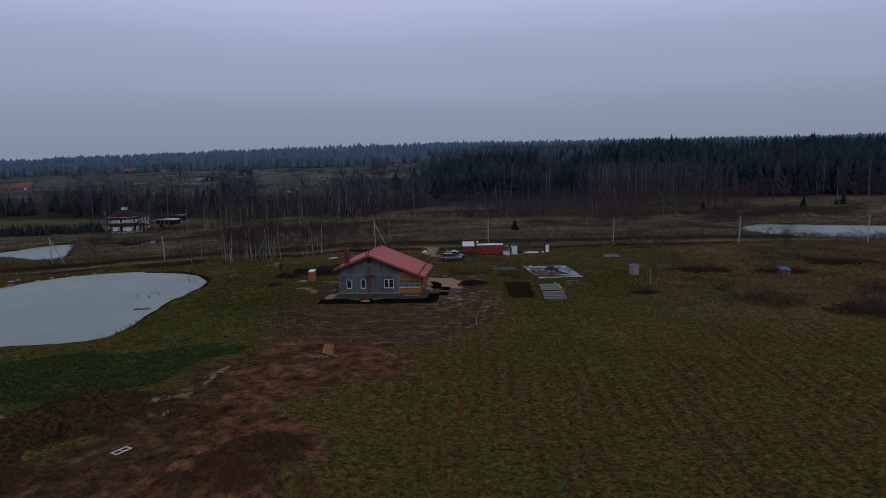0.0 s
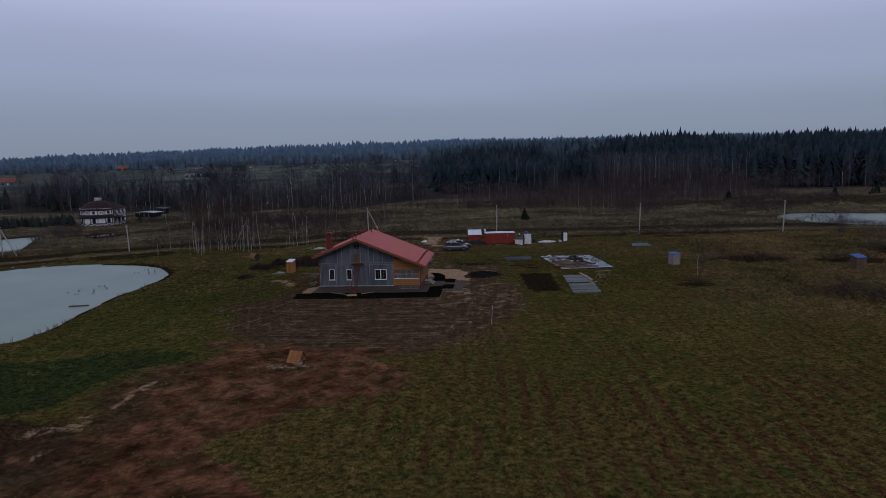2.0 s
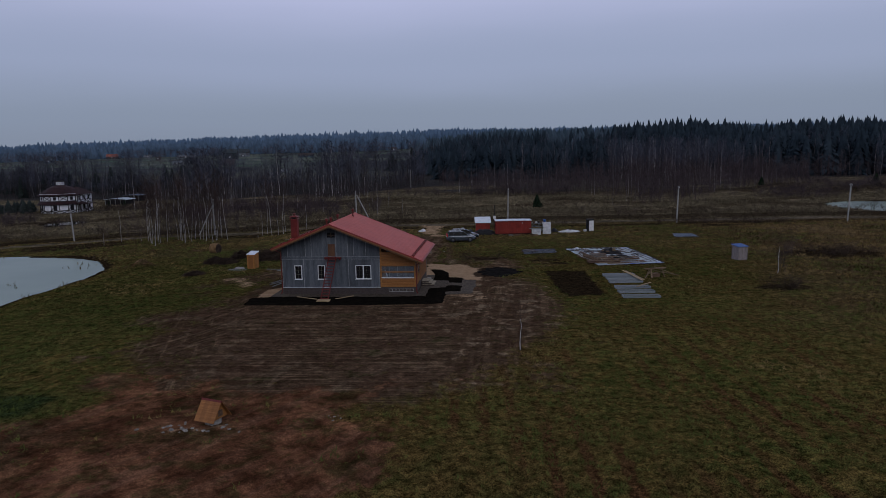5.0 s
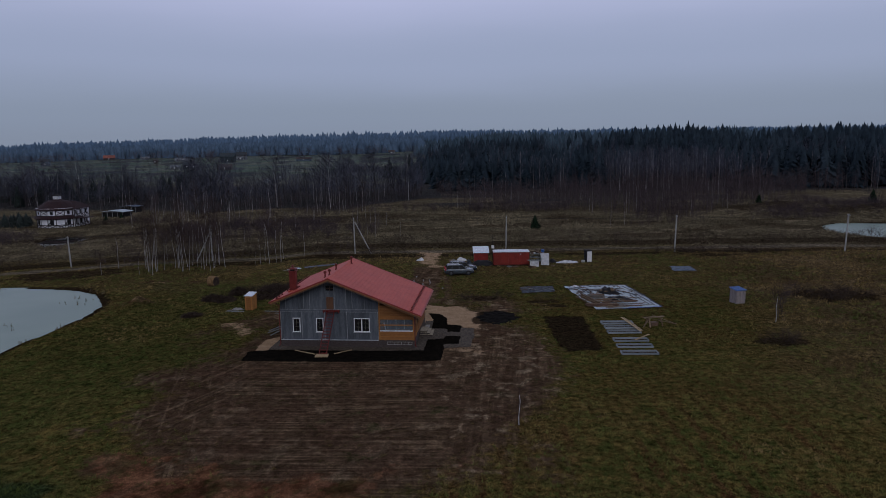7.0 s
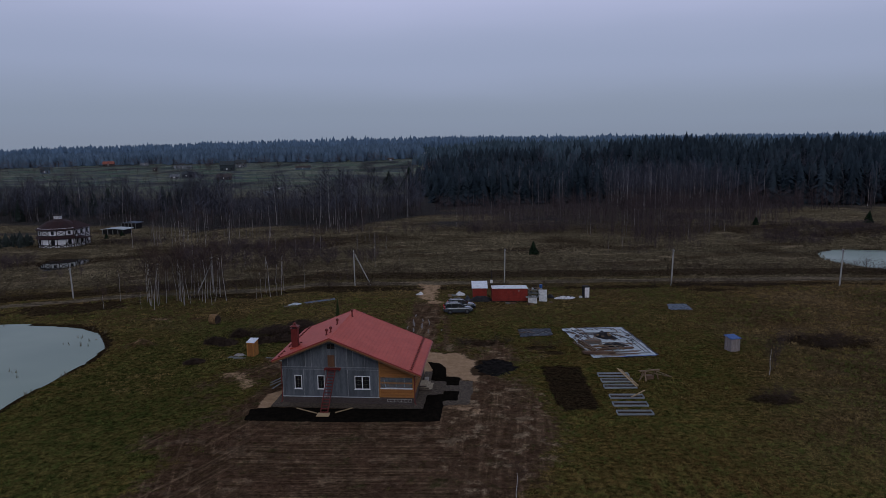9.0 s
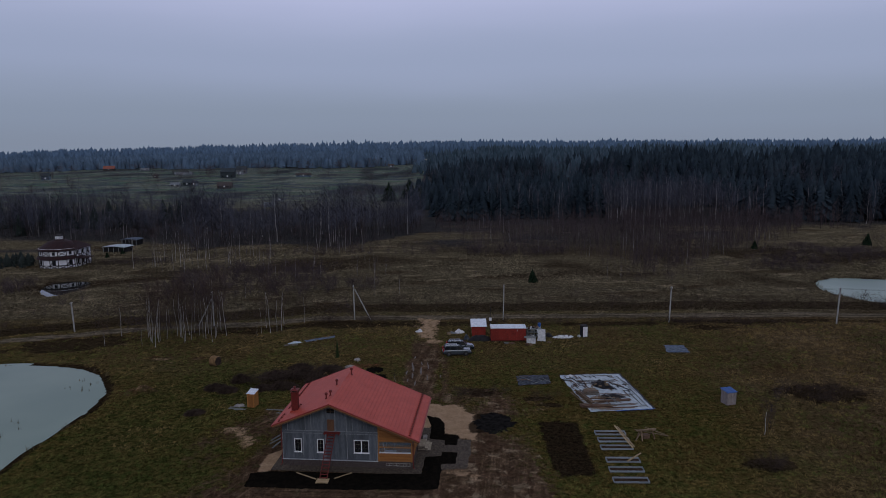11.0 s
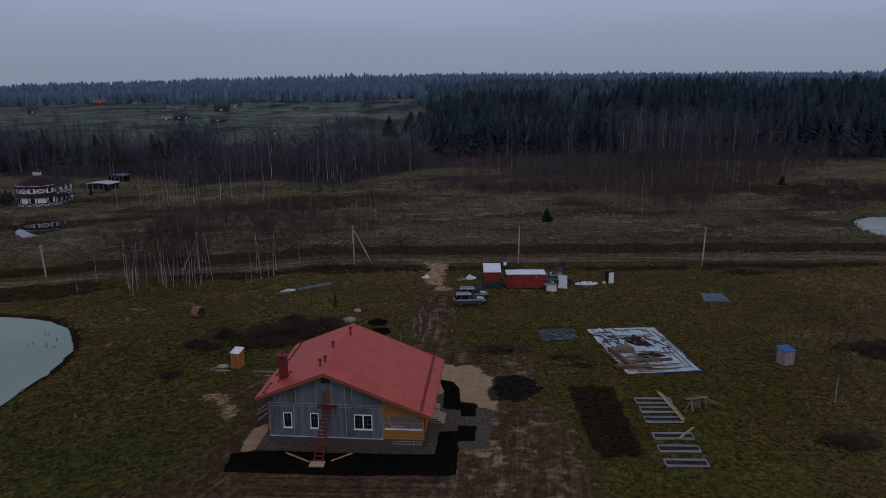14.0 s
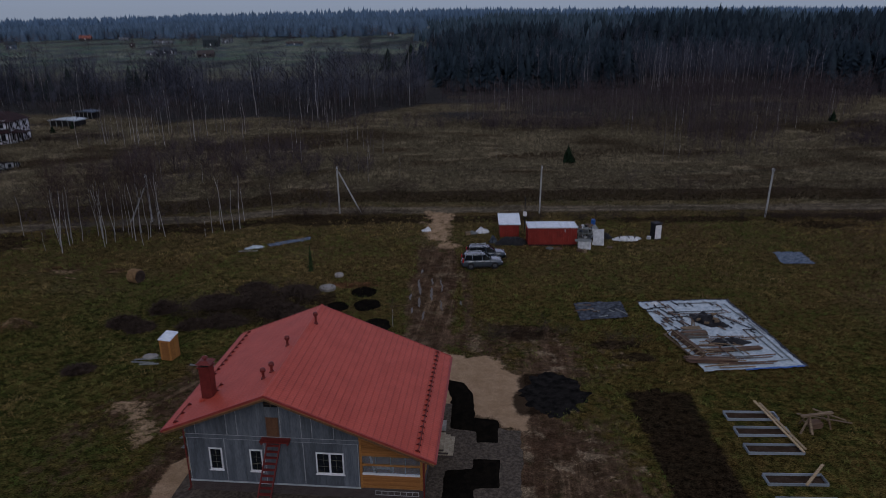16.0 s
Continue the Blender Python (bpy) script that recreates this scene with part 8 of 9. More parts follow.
p = spots(tr, 1000, lambda X, Y: (X > left_of(Y)) & (X < 0.72 * Y + 60) & (fbm(X, Y, 85, 2) < 0.06), -40, 560, 410, 640)
h = tree_h(p, 13, 19, 60)
stuff("bare_crowns", scatter([b[1] for b in BARE_LOW], p, h, np.random.default_rng(8)), M_belt, "leafless crowns among the spruces on the slope", "forest")
p = spots(tr, 4200, lambda X, Y: (X > left_of(Y) + 12 * np.sin(Y / 40)) & (X < 0.72 * Y + 60), -60, 760, 600, 1000)
stuff("hillside_forest", scatter(SPR_FAR, p, tree_h(p, 13, 20, 70) * np.interp(p[:, 0] - left_of(p[:, 1]), [-10, 90], [0.55, 1.0]), tr, tr.uniform(0.9, 1.5, len(p))), M_slope, "spruce wood higher up the slope, coloured grey-blue with haze", "forest")
p = spots(tr, 2100, lambda X, Y: (Y > edge(X) - 8) & (Y < edge(X) + 36 + 30 * gap(X)) & (tr.random(X.shape) < 0.20 + 0.8 * gap(X)), 0, 330, 330, 425)
h = tr.uniform(13, 19.5, len(p))
stuff("birch_trunks", scatter([b[0] for b in BARE_LOW], p, h, np.random.default_rng(3), tint=tr.random(len(p)) ** 0.9), M_trunks, "pale birch trunks along the forest edge", "forest")
stuff("bare_crowns", scatter([b[1] for b in BARE_LOW], p, h, np.random.default_rng(3)), M_belt, "bare birch crowns along the forest edge", "forest")
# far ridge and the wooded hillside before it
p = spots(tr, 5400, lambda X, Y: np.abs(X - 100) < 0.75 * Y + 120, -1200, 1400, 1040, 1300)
stuff("backdrop_forest", scatter(SPR_FAR, p, tr.uniform(16, 20.5, len(p)) * np.interp(p[:, 0], [-300, 250], [1.14, 1.0]) * (0.93 + 0.2 * (0.5 + fbm(p[:, 0], p[:, 1], 60, 2))) + 3.0 * (tr.random(len(p)) > 0.93), tr, tr.uniform(1.1, 2.0, len(p))), M_far, "wooded ridge on the skyline, coloured a hazy blue", "forest")
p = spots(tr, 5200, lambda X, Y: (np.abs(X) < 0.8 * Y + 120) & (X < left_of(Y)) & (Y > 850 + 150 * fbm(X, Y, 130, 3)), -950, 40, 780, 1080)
stuff("hillside_forest", scatter(SPR_FAR, p, tr.uniform(12, 18, len(p)), tr, tr.uniform(1.1, 2.0, len(p))), M_mid, "mixed wood on the far hillside, coloured blue with haze", "forest")

# bare birch and alder belt on the valley side
def belt_front(X):
    return np.interp(X, [-340, -186, -143, -118, -100, -92, -82, -62, -39, -20, 0], [330, 322, 312, 310, 300, 284, 292, 290, 277, 300, 330]) + 5 * np.sin(X / 11)


def belt(X, Y):
    f = belt_front(X)
    return (Y > f) & (Y < f + 115) & (X < -10 - 0.05 * (Y - 300)) & (fbm(X, Y, 24, 3) > np.where(Y < f + 60, -0.30, 0.0))


p = spots(tr, 4000, belt, -340, 0, 265, 450)
deep = p[:, 1] - belt_front(p[:, 0])
h = tr.uniform(10, 19, len(p)) * np.where(deep < 55, 1.0, 0.62) * np.where(p[:, 0] < -215, 0.75, 1.0) * (0.60 + 0.72 * sm(-0.02, 0.22, fbm(p[:, 0], p[:, 1] * 0.6, 15, 2)))
h = np.minimum(h * (1 + 0.35 * np.exp(-((p[:, 0] + 90) / 13) ** 2) + 0.45 * np.exp(-((p[:, 0] + 52) / 15) ** 2) + 0.2 * np.exp(-((p[:, 0] + 128) / 14) ** 2)), 20.0)
stuff("birch_trunks", scatter([b[0] for b in BARE_LOW], p, h, np.random.default_rng(4), np.full(len(p), 1.3), tr.random(len(p)) ** 5), M_trunks, "grey and white trunks of a leafless birch belt", "wood")
stuff("bare_crowns", scatter([b[1] for b in BARE_LOW], p, h, np.random.default_rng(4), np.full(len(p), 1.3)), M_belt, "leafless crowns of the birch belt, tinted hazy blue", "wood")
p = spots(tr, 330, lambda X, Y: (Y > belt_front(X) + 4) & (Y < belt_front(X) + 70) & (fbm(X, Y, 26, 2) > 0.05), -260, -120, 300, 400)
stuff("conifer_forest", scatter(SPR_LOW, p, tr.uniform(5, 13, len(p)), tr, tr.uniform(1.2, 1.9, len(p))), M_needle, "young spruces under the birch belt", "forest")
p = spots(tr, 300, lambda X, Y: np.abs(Y - 256 - 0.16 * (X + 140)) < 7, -200, -134, 236, 268)
stuff("conifer_hedge", scatter(SPR_LOW, p, tr.uniform(2.0, 4.5, len(p)), tr, tr.uniform(1.8, 2.8, len(p))), M_needle, "dark young conifers beside the far pond", "hedge")
# young reddish thicket in front of the spruces
THICK = [(4, 262), (12, 257), (31, 252), (39, 245), (44, 228), (45, 210), (56, 211), (66, 234), (86, 245), (104, 266), (128, 300), (150, 335), (-4, 338), (-4, 300)]
thick_m = lambda X, Y: sdist(THICK, X, Y) + 14 * fbm(X, Y, 14, 3) > 0
p = spots(tr, 6800, lambda X, Y: thick_m(X, Y) | ((Y > 318) & (Y < 350) & (X > -6) & (fbm(X, Y, 20, 2) > -0.1)), -10, 240, 205, 355)
p = np.concatenate([p, spots(tr, 420, lambda X, Y: np.hypot((X - 57 - 0.12 * (Y - 212)) / 9, (Y - 234) / 24) + 0.5 * fbm(X, Y, 8, 2) < 1, 44, 76, 209, 262)])
h = tr.uniform(4.5, 9.5, len(p)) * (0.72 + 0.28 * sm(20, 60, p[:, 0])) * (0.62 + 0.5 * sm(225, 300, p[:, 1])) * (0.8 + 0.5 * (0.5 + fbm(p[:, 0], p[:, 1], 12, 2)))
stuff("birch_trunks", scatter([b[0] for b in THIN], p, h, np.random.default_rng(5), tint=0.7 * tr.random(len(p))), M_thicket, "thin stems of a young birch thicket", "wood")
stuff("bare_crowns", scatter([b[1] for b in THIN], p, h, np.random.default_rng(5), tint=tr.random(len(p)) ** 1.4), M_thicket, "purple-brown tops of a young birch thicket", "wood")
p = spots(tr, 260, thick_m, 0, 150, 206, 340)
stuff("birch_trunks", scatter([b[0] for b in THIN], p, tr.uniform(6, 11, len(p)), tr, np.full(len(p), 0.7), 0.3 + 0.6 * tr.random(len(p))), M_trunks, "white stems standing in the young thicket", "wood")
# straggling birches and brown scrub between the lane and the belt
p = np.concatenate([spots(tr, 60, lambda X, Y: np.hypot((X + 76) / 22, (Y - 250) / 18) < 1, -100, -50, 230, 270), spots(tr, 22, lambda X, Y: np.hypot((X + 46) / 14, (Y - 272) / 10) < 1, -62, -30, 260, 284), spots(tr, 26, lambda X, Y: Y > 190, -60, -14, 190, 240)])
h = tr.uniform(7, 13, len(p)) * np.where(p[:, 1] < 240, 0.65, 1.0)
stuff("birch_trunks", scatter([b[0] for b in THIN], p, h, np.random.default_rng(6), np.full(len(p), 0.85), 0.5 + 0.5 * tr.random(len(p))), M_trunks, "straggling white birch stems in the meadow", "wood")
stuff("bare_crowns", scatter([b[1] for b in THIN], p, h, np.random.default_rng(6), np.full(len(p), 0.85)), M_thicket, "thin brown crowns of straggling birches", "wood")
BAND = [(-78, 208), (-72, 228), (-60, 239), (-46, 234), (-30, 220), (-15, 206), (-18, 196), (-44, 194), (-56, 190), (-72, 200)]
p = np.concatenate([spots(tr, 1500, lambda X, Y: sdist(BAND, X, Y) + 16 * fbm(X, Y, 11, 3) > 1.0, -86, -8, 186, 246), spots(tr, 420, lambda X, Y: (np.abs(Y - 254 - 4 * fbm(X, Y, 9, 2)) < 3.2), 5, 36, 246, 262), spots(tr, 300, lambda X, Y: (np.abs(Y - 258 - 5 * np.sin(X / 9)) < 2.4), -60, -4, 248, 268), spots(tr, 160, lambda X, Y: np.hypot(X + 115, (Y - 212) / 2.4) < 5, -122, -108, 196, 226), spots(tr, 34, lambda X, Y: np.hypot((X - 47.5) / 2.4, (Y - 208) / 4) < 1, 42, 62, 198, 214), spots(tr, 26, lambda X, Y: np.hypot((X - 56.5) / 2.2, (Y - 213) / 4) < 1, 52, 62, 205, 219)])
p = p[(sdist(POND_B, p[:, 0], p[:, 1]) < 0) & (sdist(POND_D, p[:, 0], p[:, 1]) < 0)]
stuff("bushes", scatter([b[1] for b in LOW], p, tr.uniform(0.8, 2.6, len(p)), tr, np.full(len(p), 0.9), 0.6 * tr.random(len(p))), M_thicket, "dark brown leafless scrub beyond the lane", "bushes")
# bushes: ditch, meadow, shores, village
bush_p = [spots(tr, 1600, lambda X, Y: np.abs(Y - 182.8 - np.where(X < -20, -0.0022 * (X + 20) ** 2, 0) - 2.5 * tr.normal(size=X.shape)) < 3.2, -150, 150, 150, 190),
          spots(tr, 900, lambda X, Y: (fbm(X, Y * 1.6, 30, 2) > 0.12) & (sdist(POND_B, X, Y) < -1) & (sdist(POND_C, X, Y) < -1), -140, 180, 186, 300),
          spots(tr, 800, lambda X, Y: (Y > 420) & (X < left_of(Y)) & (fbm(X, Y * 2, 60, 3) > 0.08), -500, 0, 430, 850),
          spots(tr, 450, lambda X, Y: belt(X, Y) & (Y < belt_front(X) + 50), -340, 0, 270, 380)]
p = bush_p.pop(0)
q = spots(tr, 2600, lambda X, Y: (sdist(POND_C, X, Y) < -1.0) & (sdist(POND_C, X, Y) > -5.5) & (Y < 186 + 3 * fbm(X, Y, 6, 2)), 90, 170, 164, 190)
stuff("bushes", scatter([b[1] for b in LOW], q, tr.uniform(0.5, 1.15, len(q)), tr, np.full(len(q), 1.0), 0.5 * tr.random(len(q))), M_thicket, "brown leafless bushes on the pale pond's bank", "bushes")
q = spots(tr, 1500, lambda X, Y: sdist([(81, 223), (88, 238), (100, 249), (119, 254), (127, 240), (118, 226), (97, 222)], X, Y) + 7 * fbm(X, Y, 9, 3) > 0, 74, 134, 214, 262)
stuff("bushes", scatter([b[1] for b in LOW], q, tr.uniform(0.5, 1.9, len(q)), tr, np.full(len(q), 1.1), 0.55 * tr.random(len(q))), M_thicket, "dark brown brush on the earth bank behind the pond", "bushes")
q = spots(tr, 260, lambda X, Y: np.abs(Y - 255.6 - 0.7 * np.sin(X / 5)) < 0.9, -112, -89, 253, 259)
stuff("hedge", scatter([b[1] for b in LOW], q, tr.uniform(0.8, 1.6, len(q)), tr, np.full(len(q), 0.9), 0.4 * tr.random(len(q))), M_thicket, "low clipped leafless hedge below the barns", "hedge")
stuff("bushes", scatter([b[1] for b in LOW], p, tr.uniform(0.7, 2.0, len(p)), tr, np.full(len(p), 1.3)), M_bush, "dark leafless scrub along the lane's ditch", "bushes")
PATCH = ((50, 131, 8, 3.8), (49, 101, 7.5, 4.5), (80, 137, 8, 4), (62, 94, 7, 4), (76, 104, 9, 6), (64, 128, 5, 3), (33, 110, 3, 1.5), (-25, 137, 4.5, 2.8), (-19.5, 139, 4, 2.4), (-18, 170.5, 9, 1.8), (16, 168.8, 14, 1.6), (52, 168, 9, 2.2), (38, 169, 6, 1.5), (3.6, 131.5, 3.0, 2.0), (11.6, 129.2, 2.6, 1.0))
q = [spots(tr, int(7.5 * rx * ry), lambda X, Y: ((X - x) / rx) ** 2 + ((Y - y) / ry) ** 2 + 2.2 * fbm(X, Y, 4, 3) < 0.9, x - 1.3 * rx, x + 1.3 * rx, y - 1.3 * ry, y + 1.3 * ry, 0.05) for x, y, rx, ry in PATCH]
p = np.concatenate(q)
stuff("scrub", scatter([b[1] for b in LOW], p, tr.uniform(0.4, 1.1, len(p)), tr, np.full(len(p), 1.7)), M_bush, "dark patches of dead weeds and low scrub in the field", "scrub")
p = spots(tr, 170, lambda X, Y: np.abs(Y - 255.9 - 0.34 * (X + 104.6)) < 0.9, -114, -95, 251, 261)
stuff("hedge", scatter([b[1] for b in BUSH], p, tr.uniform(1.0, 1.9, len(p)), tr, np.full(len(p), 1.3)), M_bush, "low clipped bare hedge before the half-timbered house", "hedge")
p = np.concatenate(bush_p)
h = np.where(p[:, 1] > 400, tr.uniform(3, 8, len(p)), np.where(p[:, 1] > 300, tr.uniform(2, 5, len(p)), tr.uniform(0.7, 2.4, len(p))))
stuff("bushes", scatter([b[1] for b in BUSH], p, h, tr), M_thicket, "leafless brown bushes of the ditch and meadow", "bushes")

p = np.concatenate([spots(tr, n, lambda X, Y: np.hypot((X - x) / rx, (Y - y) / ry) < 1, x - rx, x + rx, y - ry, y + ry) for x, y, rx, ry, n in ((-54, 162, 4.5, 4.5, 26), (-47, 165, 8.0, 4.5, 40), (-34, 167, 5, 3.5, 14), (-25, 171, 6, 2, 8), (-63, 166, 6, 4, 8))])
stuff("bare_crowns", scatter([b[1] for b in THIN], p, tr.uniform(3.5, 8.0, len(p)), tr, np.full(len(p), 1.2), 0.5 * tr.random(len(p))), M_thicket, "thin brown saplings among the birches by the lane", "wood")
for x, y, h, n, lab in ((79.5, 157, 4.2, 7, "rounded leafless bush alone in the dry meadow"), (67.2, 127.8, 4.6, 4, "thin leafless bush beside the brown shed"), (36.8, 119.0, 3.2, 3, "thin leafless shrub beside a young birch"), (42.5, 127.5, 2.4, 4, "low leafless bush in the dry meadow"), (56.5, 88, 3.4, 6, "broad leafless bush at the field's edge")):
    ob = thing("bush", (x, y, gz(x, y)), 0, lab, "bush", "single bushes of the meadow")
    P = np.stack([tr.normal(0, 0.22 * h, n), tr.normal(0, 0.22 * h, n), np.full(n, -0.1)], 1)
    V, T, A = scatter([b[1] for b in BUSH], P, tr.uniform(0.7, 1.0, n) * h, tr, np.full(n, 0.45), tr.random(n))
    q = np_mesh("crown", V, T, M_thicket, A)
    q.parent = ob
# fruit trees and hedges of the village
p = spots(tr, 420, lambda X, Y: (X < left_of(Y) - 12) & (np.abs(X) < 0.75 * Y) & (fbm(X, Y * 2.2, 55, 3) > 0.10), -520, 0, 470, 850)
stuff("bare_crowns", scatter([b[1] for b in BARE_LOW], p, tr.uniform(4, 9.5, len(p)), tr, np.full(len(p), 1.5)), M_belt, "leafless garden trees and hedges of the village", "trees")


def birch(x, y, h, k, rz, label, group="young birches by the lane"):
    ob = thing("birch_tree", (x, y, gz(x, y) - 0.05), rz, label, "birch tree", group)
    st, cr = BARE[k % len(BARE)]
    for name, (V, T), mt in (("trunk", st, M_bark), ("crown", cr, M_twig)):
        q = np_mesh(name, V * h, T, mt)
        q.parent = ob
    return ob


protos = {}
for k, (x, y, h) in enumerate([(-62.2, 159.4, 3.6), (-62.1, 165.5, 9), (-55.1, 158.5, 4.5), (-56.3, 163.9, 11.5), (-54.7, 161.4, 12.5), (-54, 160.1, 12), (-54.5, 160.9, 10.5), (-52.3, 157.5, 12.5), (-54.6, 163.8, 11), (-53.2, 161.6, 12), (-52.3, 162.4, 9.5), (-51.2, 164.6, 11), (-51.1, 165.6, 12), (-50.4, 164, 10.5), (-49.9, 163.4, 12.5), (-48, 159.8, 12), (-48.5, 161.2, 11), (-49.3, 165.5, 11.5), (-49, 167.1, 10), (-46.1, 163.6, 12), (-45.2, 162.6, 12.5), (-47.3, 165.2, 9.5), (-46.1, 166.4, 11), (-43.3, 160.6, 12.5), (-43.9, 164.2, 9.5), (-44.2, 167.9, 11.5), (-45.2, 170.4, 12), (-42, 164.5, 13), (-36, 163.4, 4.5), (-35.7, 165.2, 7.5), (-35.9, 169.4, 11), (-33.9, 164.9, 12), (-32.8, 165.2, 9.5), (-32.1, 166, 11.5), (-32.5, 169.6, 9), (-28.8, 170.5, 8), (-55.6, 165, 9.5), (-52.9, 160.4, 11), (-57.4, 176, 7.5), (-47.7, 162, 9.5), (-43.6, 162.9, 11)]):
    key = k % 6
    if key not in protos:
        protos[key] = (birch(x, y, 1.0, key, 40 * k, "slender leafless birch with a white trunk beside the lane"), h)
        protos[key][0].scale = (h, h, h)
    else:
        c = copy_thing(protos[key][0], pose(x, y, gz(x, y) - 0.05, tr.normal(0, 2.2), tr.normal(0, 2.2), 47 * k))
        c.scale = (h, h, h)
for x, y, h, lab in ((3.9, 89.8, 3.6, "small twiggy birch sapling at the edge of the yard"), (35.9, 117.6, 4.8, "thin young birch alone in the field"), (-8.3, 133.0, 3.0, "bare young birch behind the house"), (-62.8, 160.4, 3.8, "small bare birch near the pond")):
    ob = thing("birch_tree", (x, y, gz(x, y) - 0.05), 50 * h, lab, "birch tree", "single birches")
    st, cr = bare_template(tr, 26, 13, spread=0.20, first=0.26, trunk_r=0.0105, thick=0.55)
    for name, (V, T), mt in (("trunk", st, M_bark), ("crown", cr, M_twig)):
        q = np_mesh(name, V * h, T, mt)
        q.parent = ob
for x, y, h, key, lab in ((-75.9, 243, 13, 3, "tall white birch in the meadow"), (-67.1, 246.2, 14, 4, "tall white birch in the meadow"), (-35.5, 270.2, 12, 5, "white birch at the meadow's edge"), (-29.0, 263.4, 12, 0, "white birch at the meadow's edge"), (-87.8, 255.8, 12, 1, "white birch at the meadow's edge"), (-84, 252, 11, 2, "white birch at the meadow's edge"), (-80.5, 257, 12, 3, "white birch at the meadow's edge"), (-17.4, 222, 6, 4, "lone leafless tree in the meadow"), (-12, 196, 5.5, 5, "lone leafless tree in the meadow"), (68, 235, 10, 0, "white birch in the thicket"), (60, 262, 11, 1, "white birch in the thicket"), (-25, 238, 6, 2, "lone leafless tree in the meadow"), (6.5, 214, 3.5, 3, "lone leafless tree in the meadow")):
    c = copy_thing(protos[key][0], pose(x, y, gz(x, y) - 0.05, 0, 0, 61 * key))
    c.scale = (h, h, h)
    tagged(c, lab, group="single birches")


M_needle_young = plain("young_pine_needles", (0.018, 0.028, 0.012), (0.034, 0.046, 0.019), 0.9, 0.9, spec=0.0)


def spruce(x, y, h, k, label):
    ob = thing("spruce_tree", (x, y, gz(x, y) - 0.05), 37 * k, label, "spruce tree")
    r = np.random.default_rng(100 + k)
    slim = 140 < y < 150
    V, T = spruce_template(r, 14, 8 if slim else 11, width=0.11 if slim else 0.34)
    q = np_mesh("crown", V * h, T, M_needle_young if slim else M_needle_near)
    q.parent = ob
    b = bmesh.new()
    tube(b, (0, 0, 0), (0, 0, 0.7 * h), 0.02 * h, 0.006 * h, 6)
    part("trunk", b, M_bark_dark, ob)


for k, (x, y, h) in enumerate([(20.4, 209.5, 3.6), (-36, 452, 12), (-24, 456, 13.5), (-17, 448, 9.5), (142, 271, 4.6), (95, 252, 3.0), (163, 280, 5), (150, 262, 4.0), (-148, 251, 3.4), (-117.5, 271, 2.2), (-116, 279, 2.4), (-18.7, 147.8, 3.2)]):
    spruce(x, y, h, k, "slim young pine in the rough grass" if y < 160 else "small dark green spruce alone in the dry meadow" if y < 300 else "pointed dark spruce standing before the village fields")


# ---------------------------------------------------------------- grass and reeds
def tuft_template(r, n=8, lean=0.5, w=0.052):
    V, T = [], []
    for k in range(n):
        a = r.random() * math.tau
        q = np.array((0.25 * r.normal(), 0.25 * r.normal(), -0.05))
        e = q + np.array((lean * math.cos(a), lean * math.sin(a), 0.5 + 0.6 * r.random()))
        s = np.array((-math.sin(a), math.cos(a), 0)) * w
        b = len(V)
        V += [q - s, q + s, e]
        T.append((b, b + 1, b + 2))
    return np.array(V), np.array(T)


TUFT = [tuft_template(tr) for _ in range(6)]
TALL = [tuft_template(tr, 8, 0.35, 0.05) for _ in range(6)]
X = tr.uniform(-85, 85, 122000)
Y = 37 + 133 * tr.random(122000) ** 1.2
keep = np.abs(X) < 0.72 * Y + 8
X, Y = X[keep], Y[keep]
mk = masks(X, Y)
bare = np.clip(np.maximum.reduce([mk[0], mk[1], mk[2], 0.88 * mk[3], mk[4], mk[5], mk[6], mk[10]]), 0, 1)
inyard = sdist([(-21.5, 104.5), (2.6, 104.5), (2.6, 128), (-20, 126)], X, Y) > -0.3
for q in ([(15.2, 138.8), (25.0, 139.6), (26.0, 124.8), (16.4, 124.2)], [(8.8, 138.7), (14.1, 139), (14, 134.5), (8.7, 134)], [(15.4, 119.2), (20.2, 119.2), (20.2, 105.8), (15.2, 105.8)], [(34.4, 154), (40.1, 153.7), (38.9, 148.6), (34.4, 148.6)]):
    inyard |= sdist(q, X, Y) > 0
row = sm(-0.6, 0.5, furrow_wave(X, Y))
field = sm(-14, -2, X + 0.35 * (Y - 62)) * (1 - sm(80, 100, Y)) * sm(-0.35, 0.15, fbm(X, Y, 13, 2))
dens = (1 - 0.85 * mk[9]) * (1 - 0.45 * mk[7]) * (1 - bare) * (1 - 0.74 * field * (1 - row)) * (0.75 + 0.9 * fbm(X, Y, 3, 3))
keep = (tr.random(len(X)) < dens) & ~inyard & (sdist(POND_A, X, Y) < -0.4)
X, Y = X[keep], Y[keep]
lush, dry, scr = mk[8][keep], mk[7][keep], mk[9][keep]
tint = np.clip(0.40 + 0.85 * fbm(X, Y, 12, 3) + 0.8 * fbm(X, Y, 1.6, 2) - 0.10 * lush - 0.45 * sm(0.75, 0.95, lush) + 0.38 * dry - 0.07 - 0.10 * sm(92, 122, Y + 8 * fbm(X, Y, 14, 2)) + 0.12 * tr.normal(size=len(X)), 0, 1)
h = tr.uniform(0.07, 0.24, len(X)) * (1 + 0.7 * dry) * (0.72 + 0.28 * sm(50, 80, Y))
P = np.stack([X, Y, ground_z(X, Y)], 1)
stuff("grass", scatter(TUFT, P, h, tr, np.full(len(X), 2.3), tint), M_tuft, "rough autumn grass tufts, green and straw-coloured", "grass")
X = tr.uniform(-150, 150, 43000)
Y = tr.uniform(176, 290, 43000)
mk = masks(X, Y)
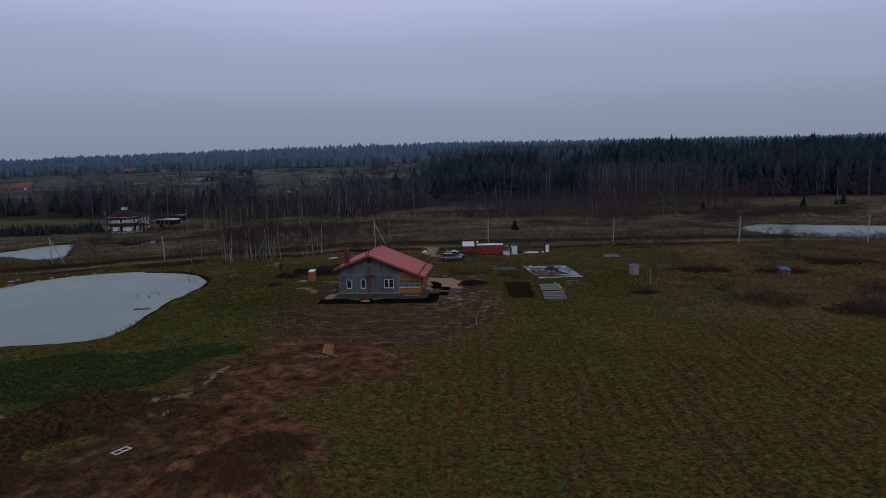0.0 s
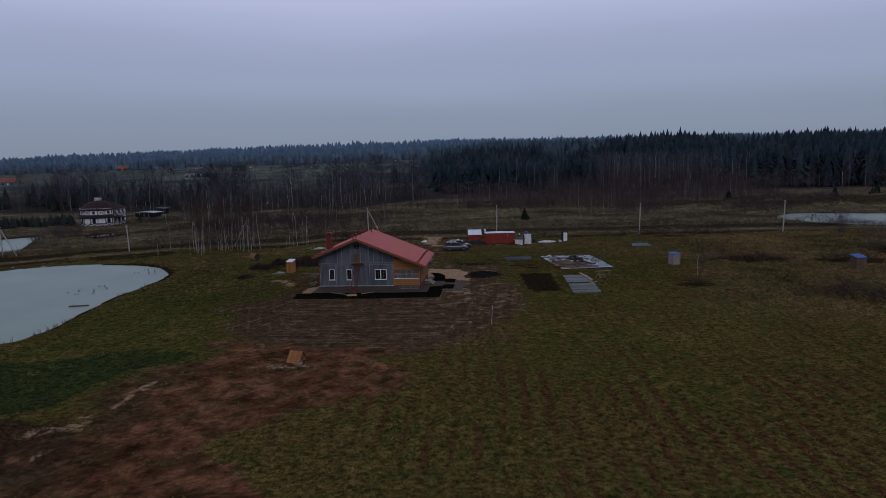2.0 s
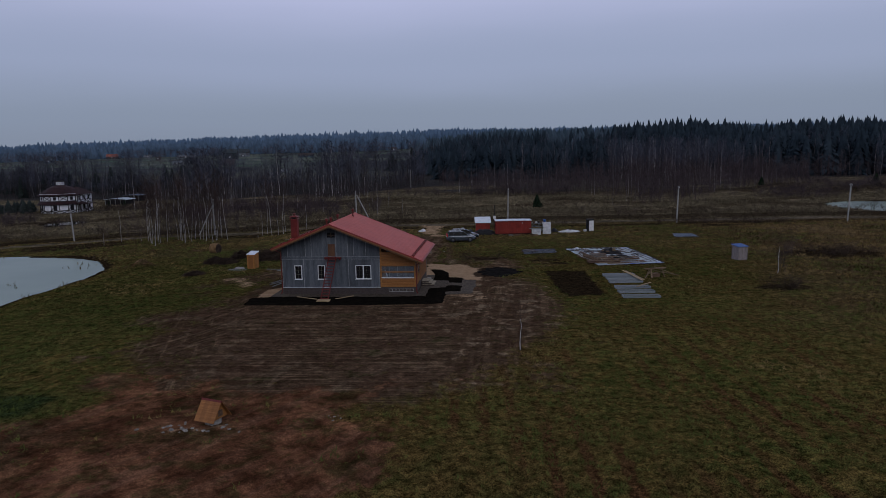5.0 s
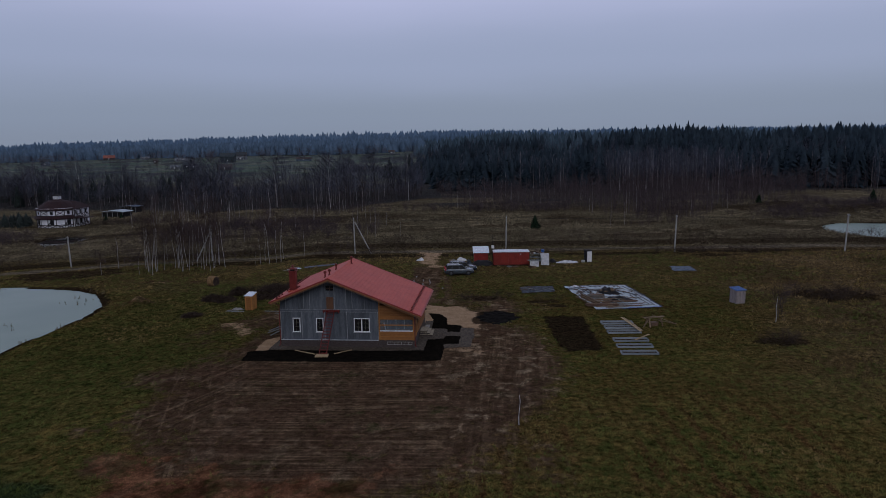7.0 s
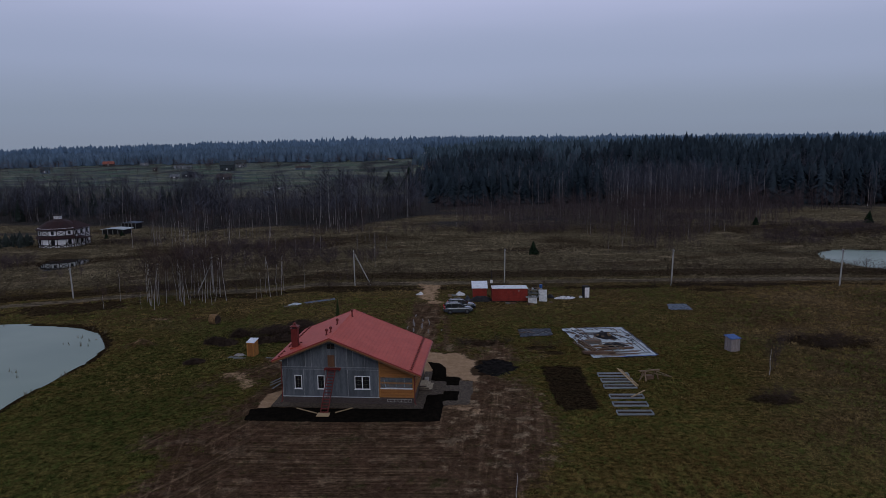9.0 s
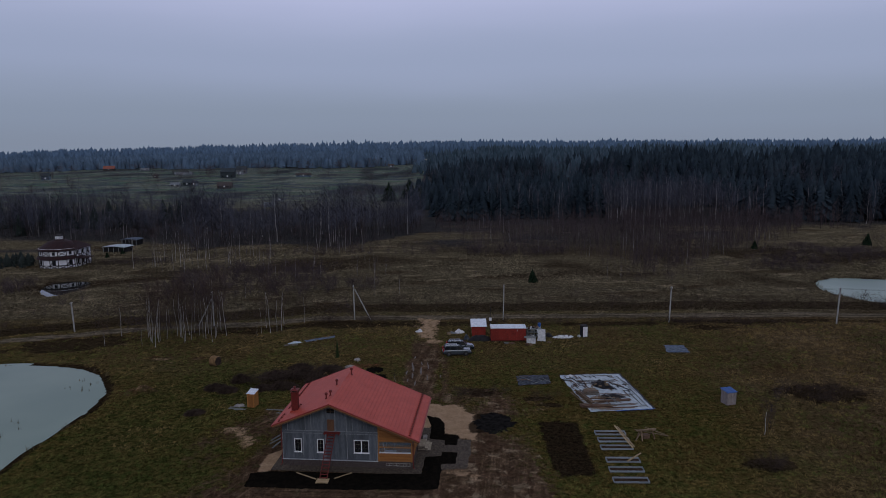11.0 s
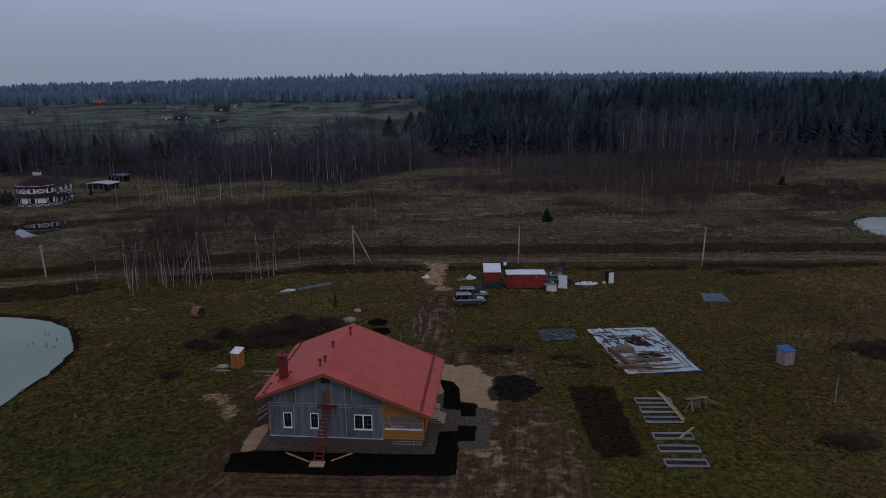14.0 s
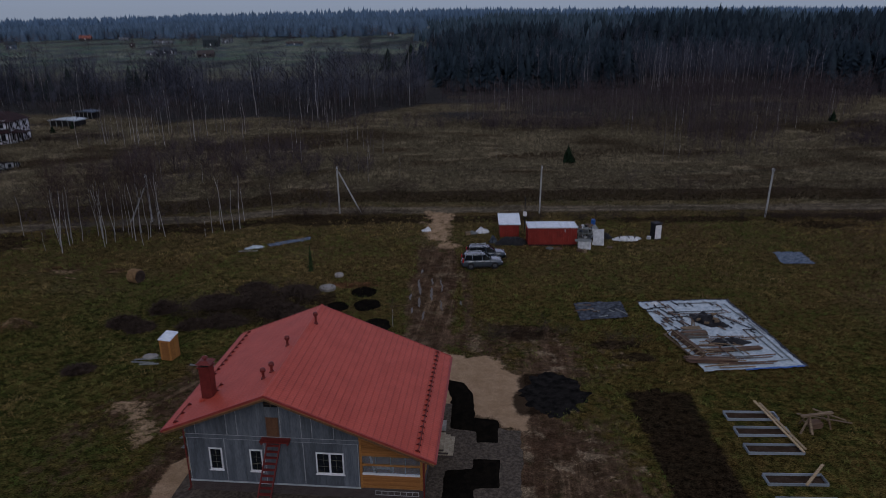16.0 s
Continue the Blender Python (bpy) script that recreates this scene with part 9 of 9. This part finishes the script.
keep = (np.abs(X) < 0.75 * Y + 10) & (mk[0] < 0.3) & (tr.random(len(X)) < 0.55 + 0.9 * fbm(X, Y, 14, 3)) & (sdist(POND_B, X, Y) < 0) & (sdist(POND_D, X, Y) < 0) & (sdist(POND_C, X, Y) < 0)
X, Y = X[keep], Y[keep]
tint = np.clip(0.5 - 0.30 * (1 - sm(186, 228, Y)) + 1.2 * fbm(X, Y * 1.7, 17, 3) - 0.45 * mk[9][keep] + 0.15 * tr.normal(size=len(X)), 0, 1)
stuff("dry_grass", scatter(TALL, np.stack([X, Y, ground_z(X, Y)], 1), tr.uniform(0.25, 0.7, len(X)), tr, np.full(len(X), 1.3), tint), M_tall_grass, "tall dry meadow grass beyond the lane", "grass")
X = tr.uniform(22, 112, 26000)
Y = tr.uniform(84, 172, 26000)
mk = masks(X, Y)
keep = (X < 0.72 * Y + 8) & (mk[0] < 0.3) & (tr.random(len(X)) < mk[7] * (0.5 + 0.9 * fbm(X, Y, 9, 3))) & (sdist([(33, 155), (41, 155), (40, 148), (33, 148)], X, Y) < 0) & (np.hypot(X - 35.7, Y - 127.4) > 1.2) & (np.hypot(X - 60.7, Y - 119.8) > 1.3)
X, Y = X[keep], Y[keep]
tint = np.clip(0.34 + 0.8 * fbm(X, Y, 12, 3) - 0.4 * mk[9][keep] + 0.15 * tr.normal(size=len(X)), 0, 1)
stuff("dry_grass", scatter(TALL, np.stack([X, Y, ground_z(X, Y)], 1), tr.uniform(0.2, 0.5, len(X)), tr, np.full(len(X), 1.3), tint), M_tawny, "tawny dead grass of the untended meadow", "grass")
# weeds on the spoil heaps and scrub patches
X, Y = tr.uniform(-60, 90, 90000), tr.uniform(38, 150, 90000)
mk = masks(X, Y)
keep = (tr.random(len(X)) < 0.8 * mk[9]) & (bump_at(X, Y, -34, 58, 11, 10, 1) + bump_at(X, Y, -15, 46.5, 9, 9, 1) + bump_at(X, Y, 50, 131, 10, 6, 1) + bump_at(X, Y, 49, 101, 10, 7, 1) + bump_at(X, Y, 80, 137, 10, 6, 1) > 0.15)
X, Y = X[keep], Y[keep]
stuff("dry_weeds", scatter(TALL, np.stack([X, Y, ground_z(X, Y)], 1), tr.uniform(0.15, 0.5, len(X)), tr, np.full(len(X), 1.1), np.clip(0.25 + 0.5 * fbm(X, Y, 3, 3) + 0.15 * tr.normal(size=len(X)), 0, 1)), M_weeds, "dead brown weeds on heaps of soil", "weeds")
# reeds in the ponds' margins
X, Y = tr.uniform(-100, 170, 60000), tr.uniform(84, 250, 60000)
da, db, dc = sdist(POND_A, X, Y), np.maximum(sdist(POND_B, X, Y), sdist(POND_D, X, Y)), sdist(POND_C, X, Y)
rim = (np.abs(da + 0.3) < 0.7) & (fbm(X, Y, 7, 2) > 0.05) | (np.abs(db + 0.5) < 1.2) | (np.abs(dc + 0.5) < 1.4)
clump = (np.hypot(X + 57, (Y - 122) * 0.6) < 2.6) & (da > 0) & (tr.random(len(X)) < 0.25) | (np.hypot((X + 55) * 0.6, Y - 139) < 2.6) & (da > 0) & (tr.random(len(X)) < 0.35)
k = rim | clump
X, Y = X[k], Y[k]
Z = np.maximum(ground_z(X, Y), np.where(Y < 160, WATER["a"], np.where(X < 0, WATER["b"], WATER["c"])))
stuff("reeds", scatter(TALL, np.stack([X, Y, Z], 1), tr.uniform(0.3, 0.9, len(X)), tr, np.full(len(X), 0.6), np.clip(0.35 + 0.25 * tr.normal(size=len(X)), 0, 1)), M_tall_grass, "dry reeds along the ponds' margins", "reeds")
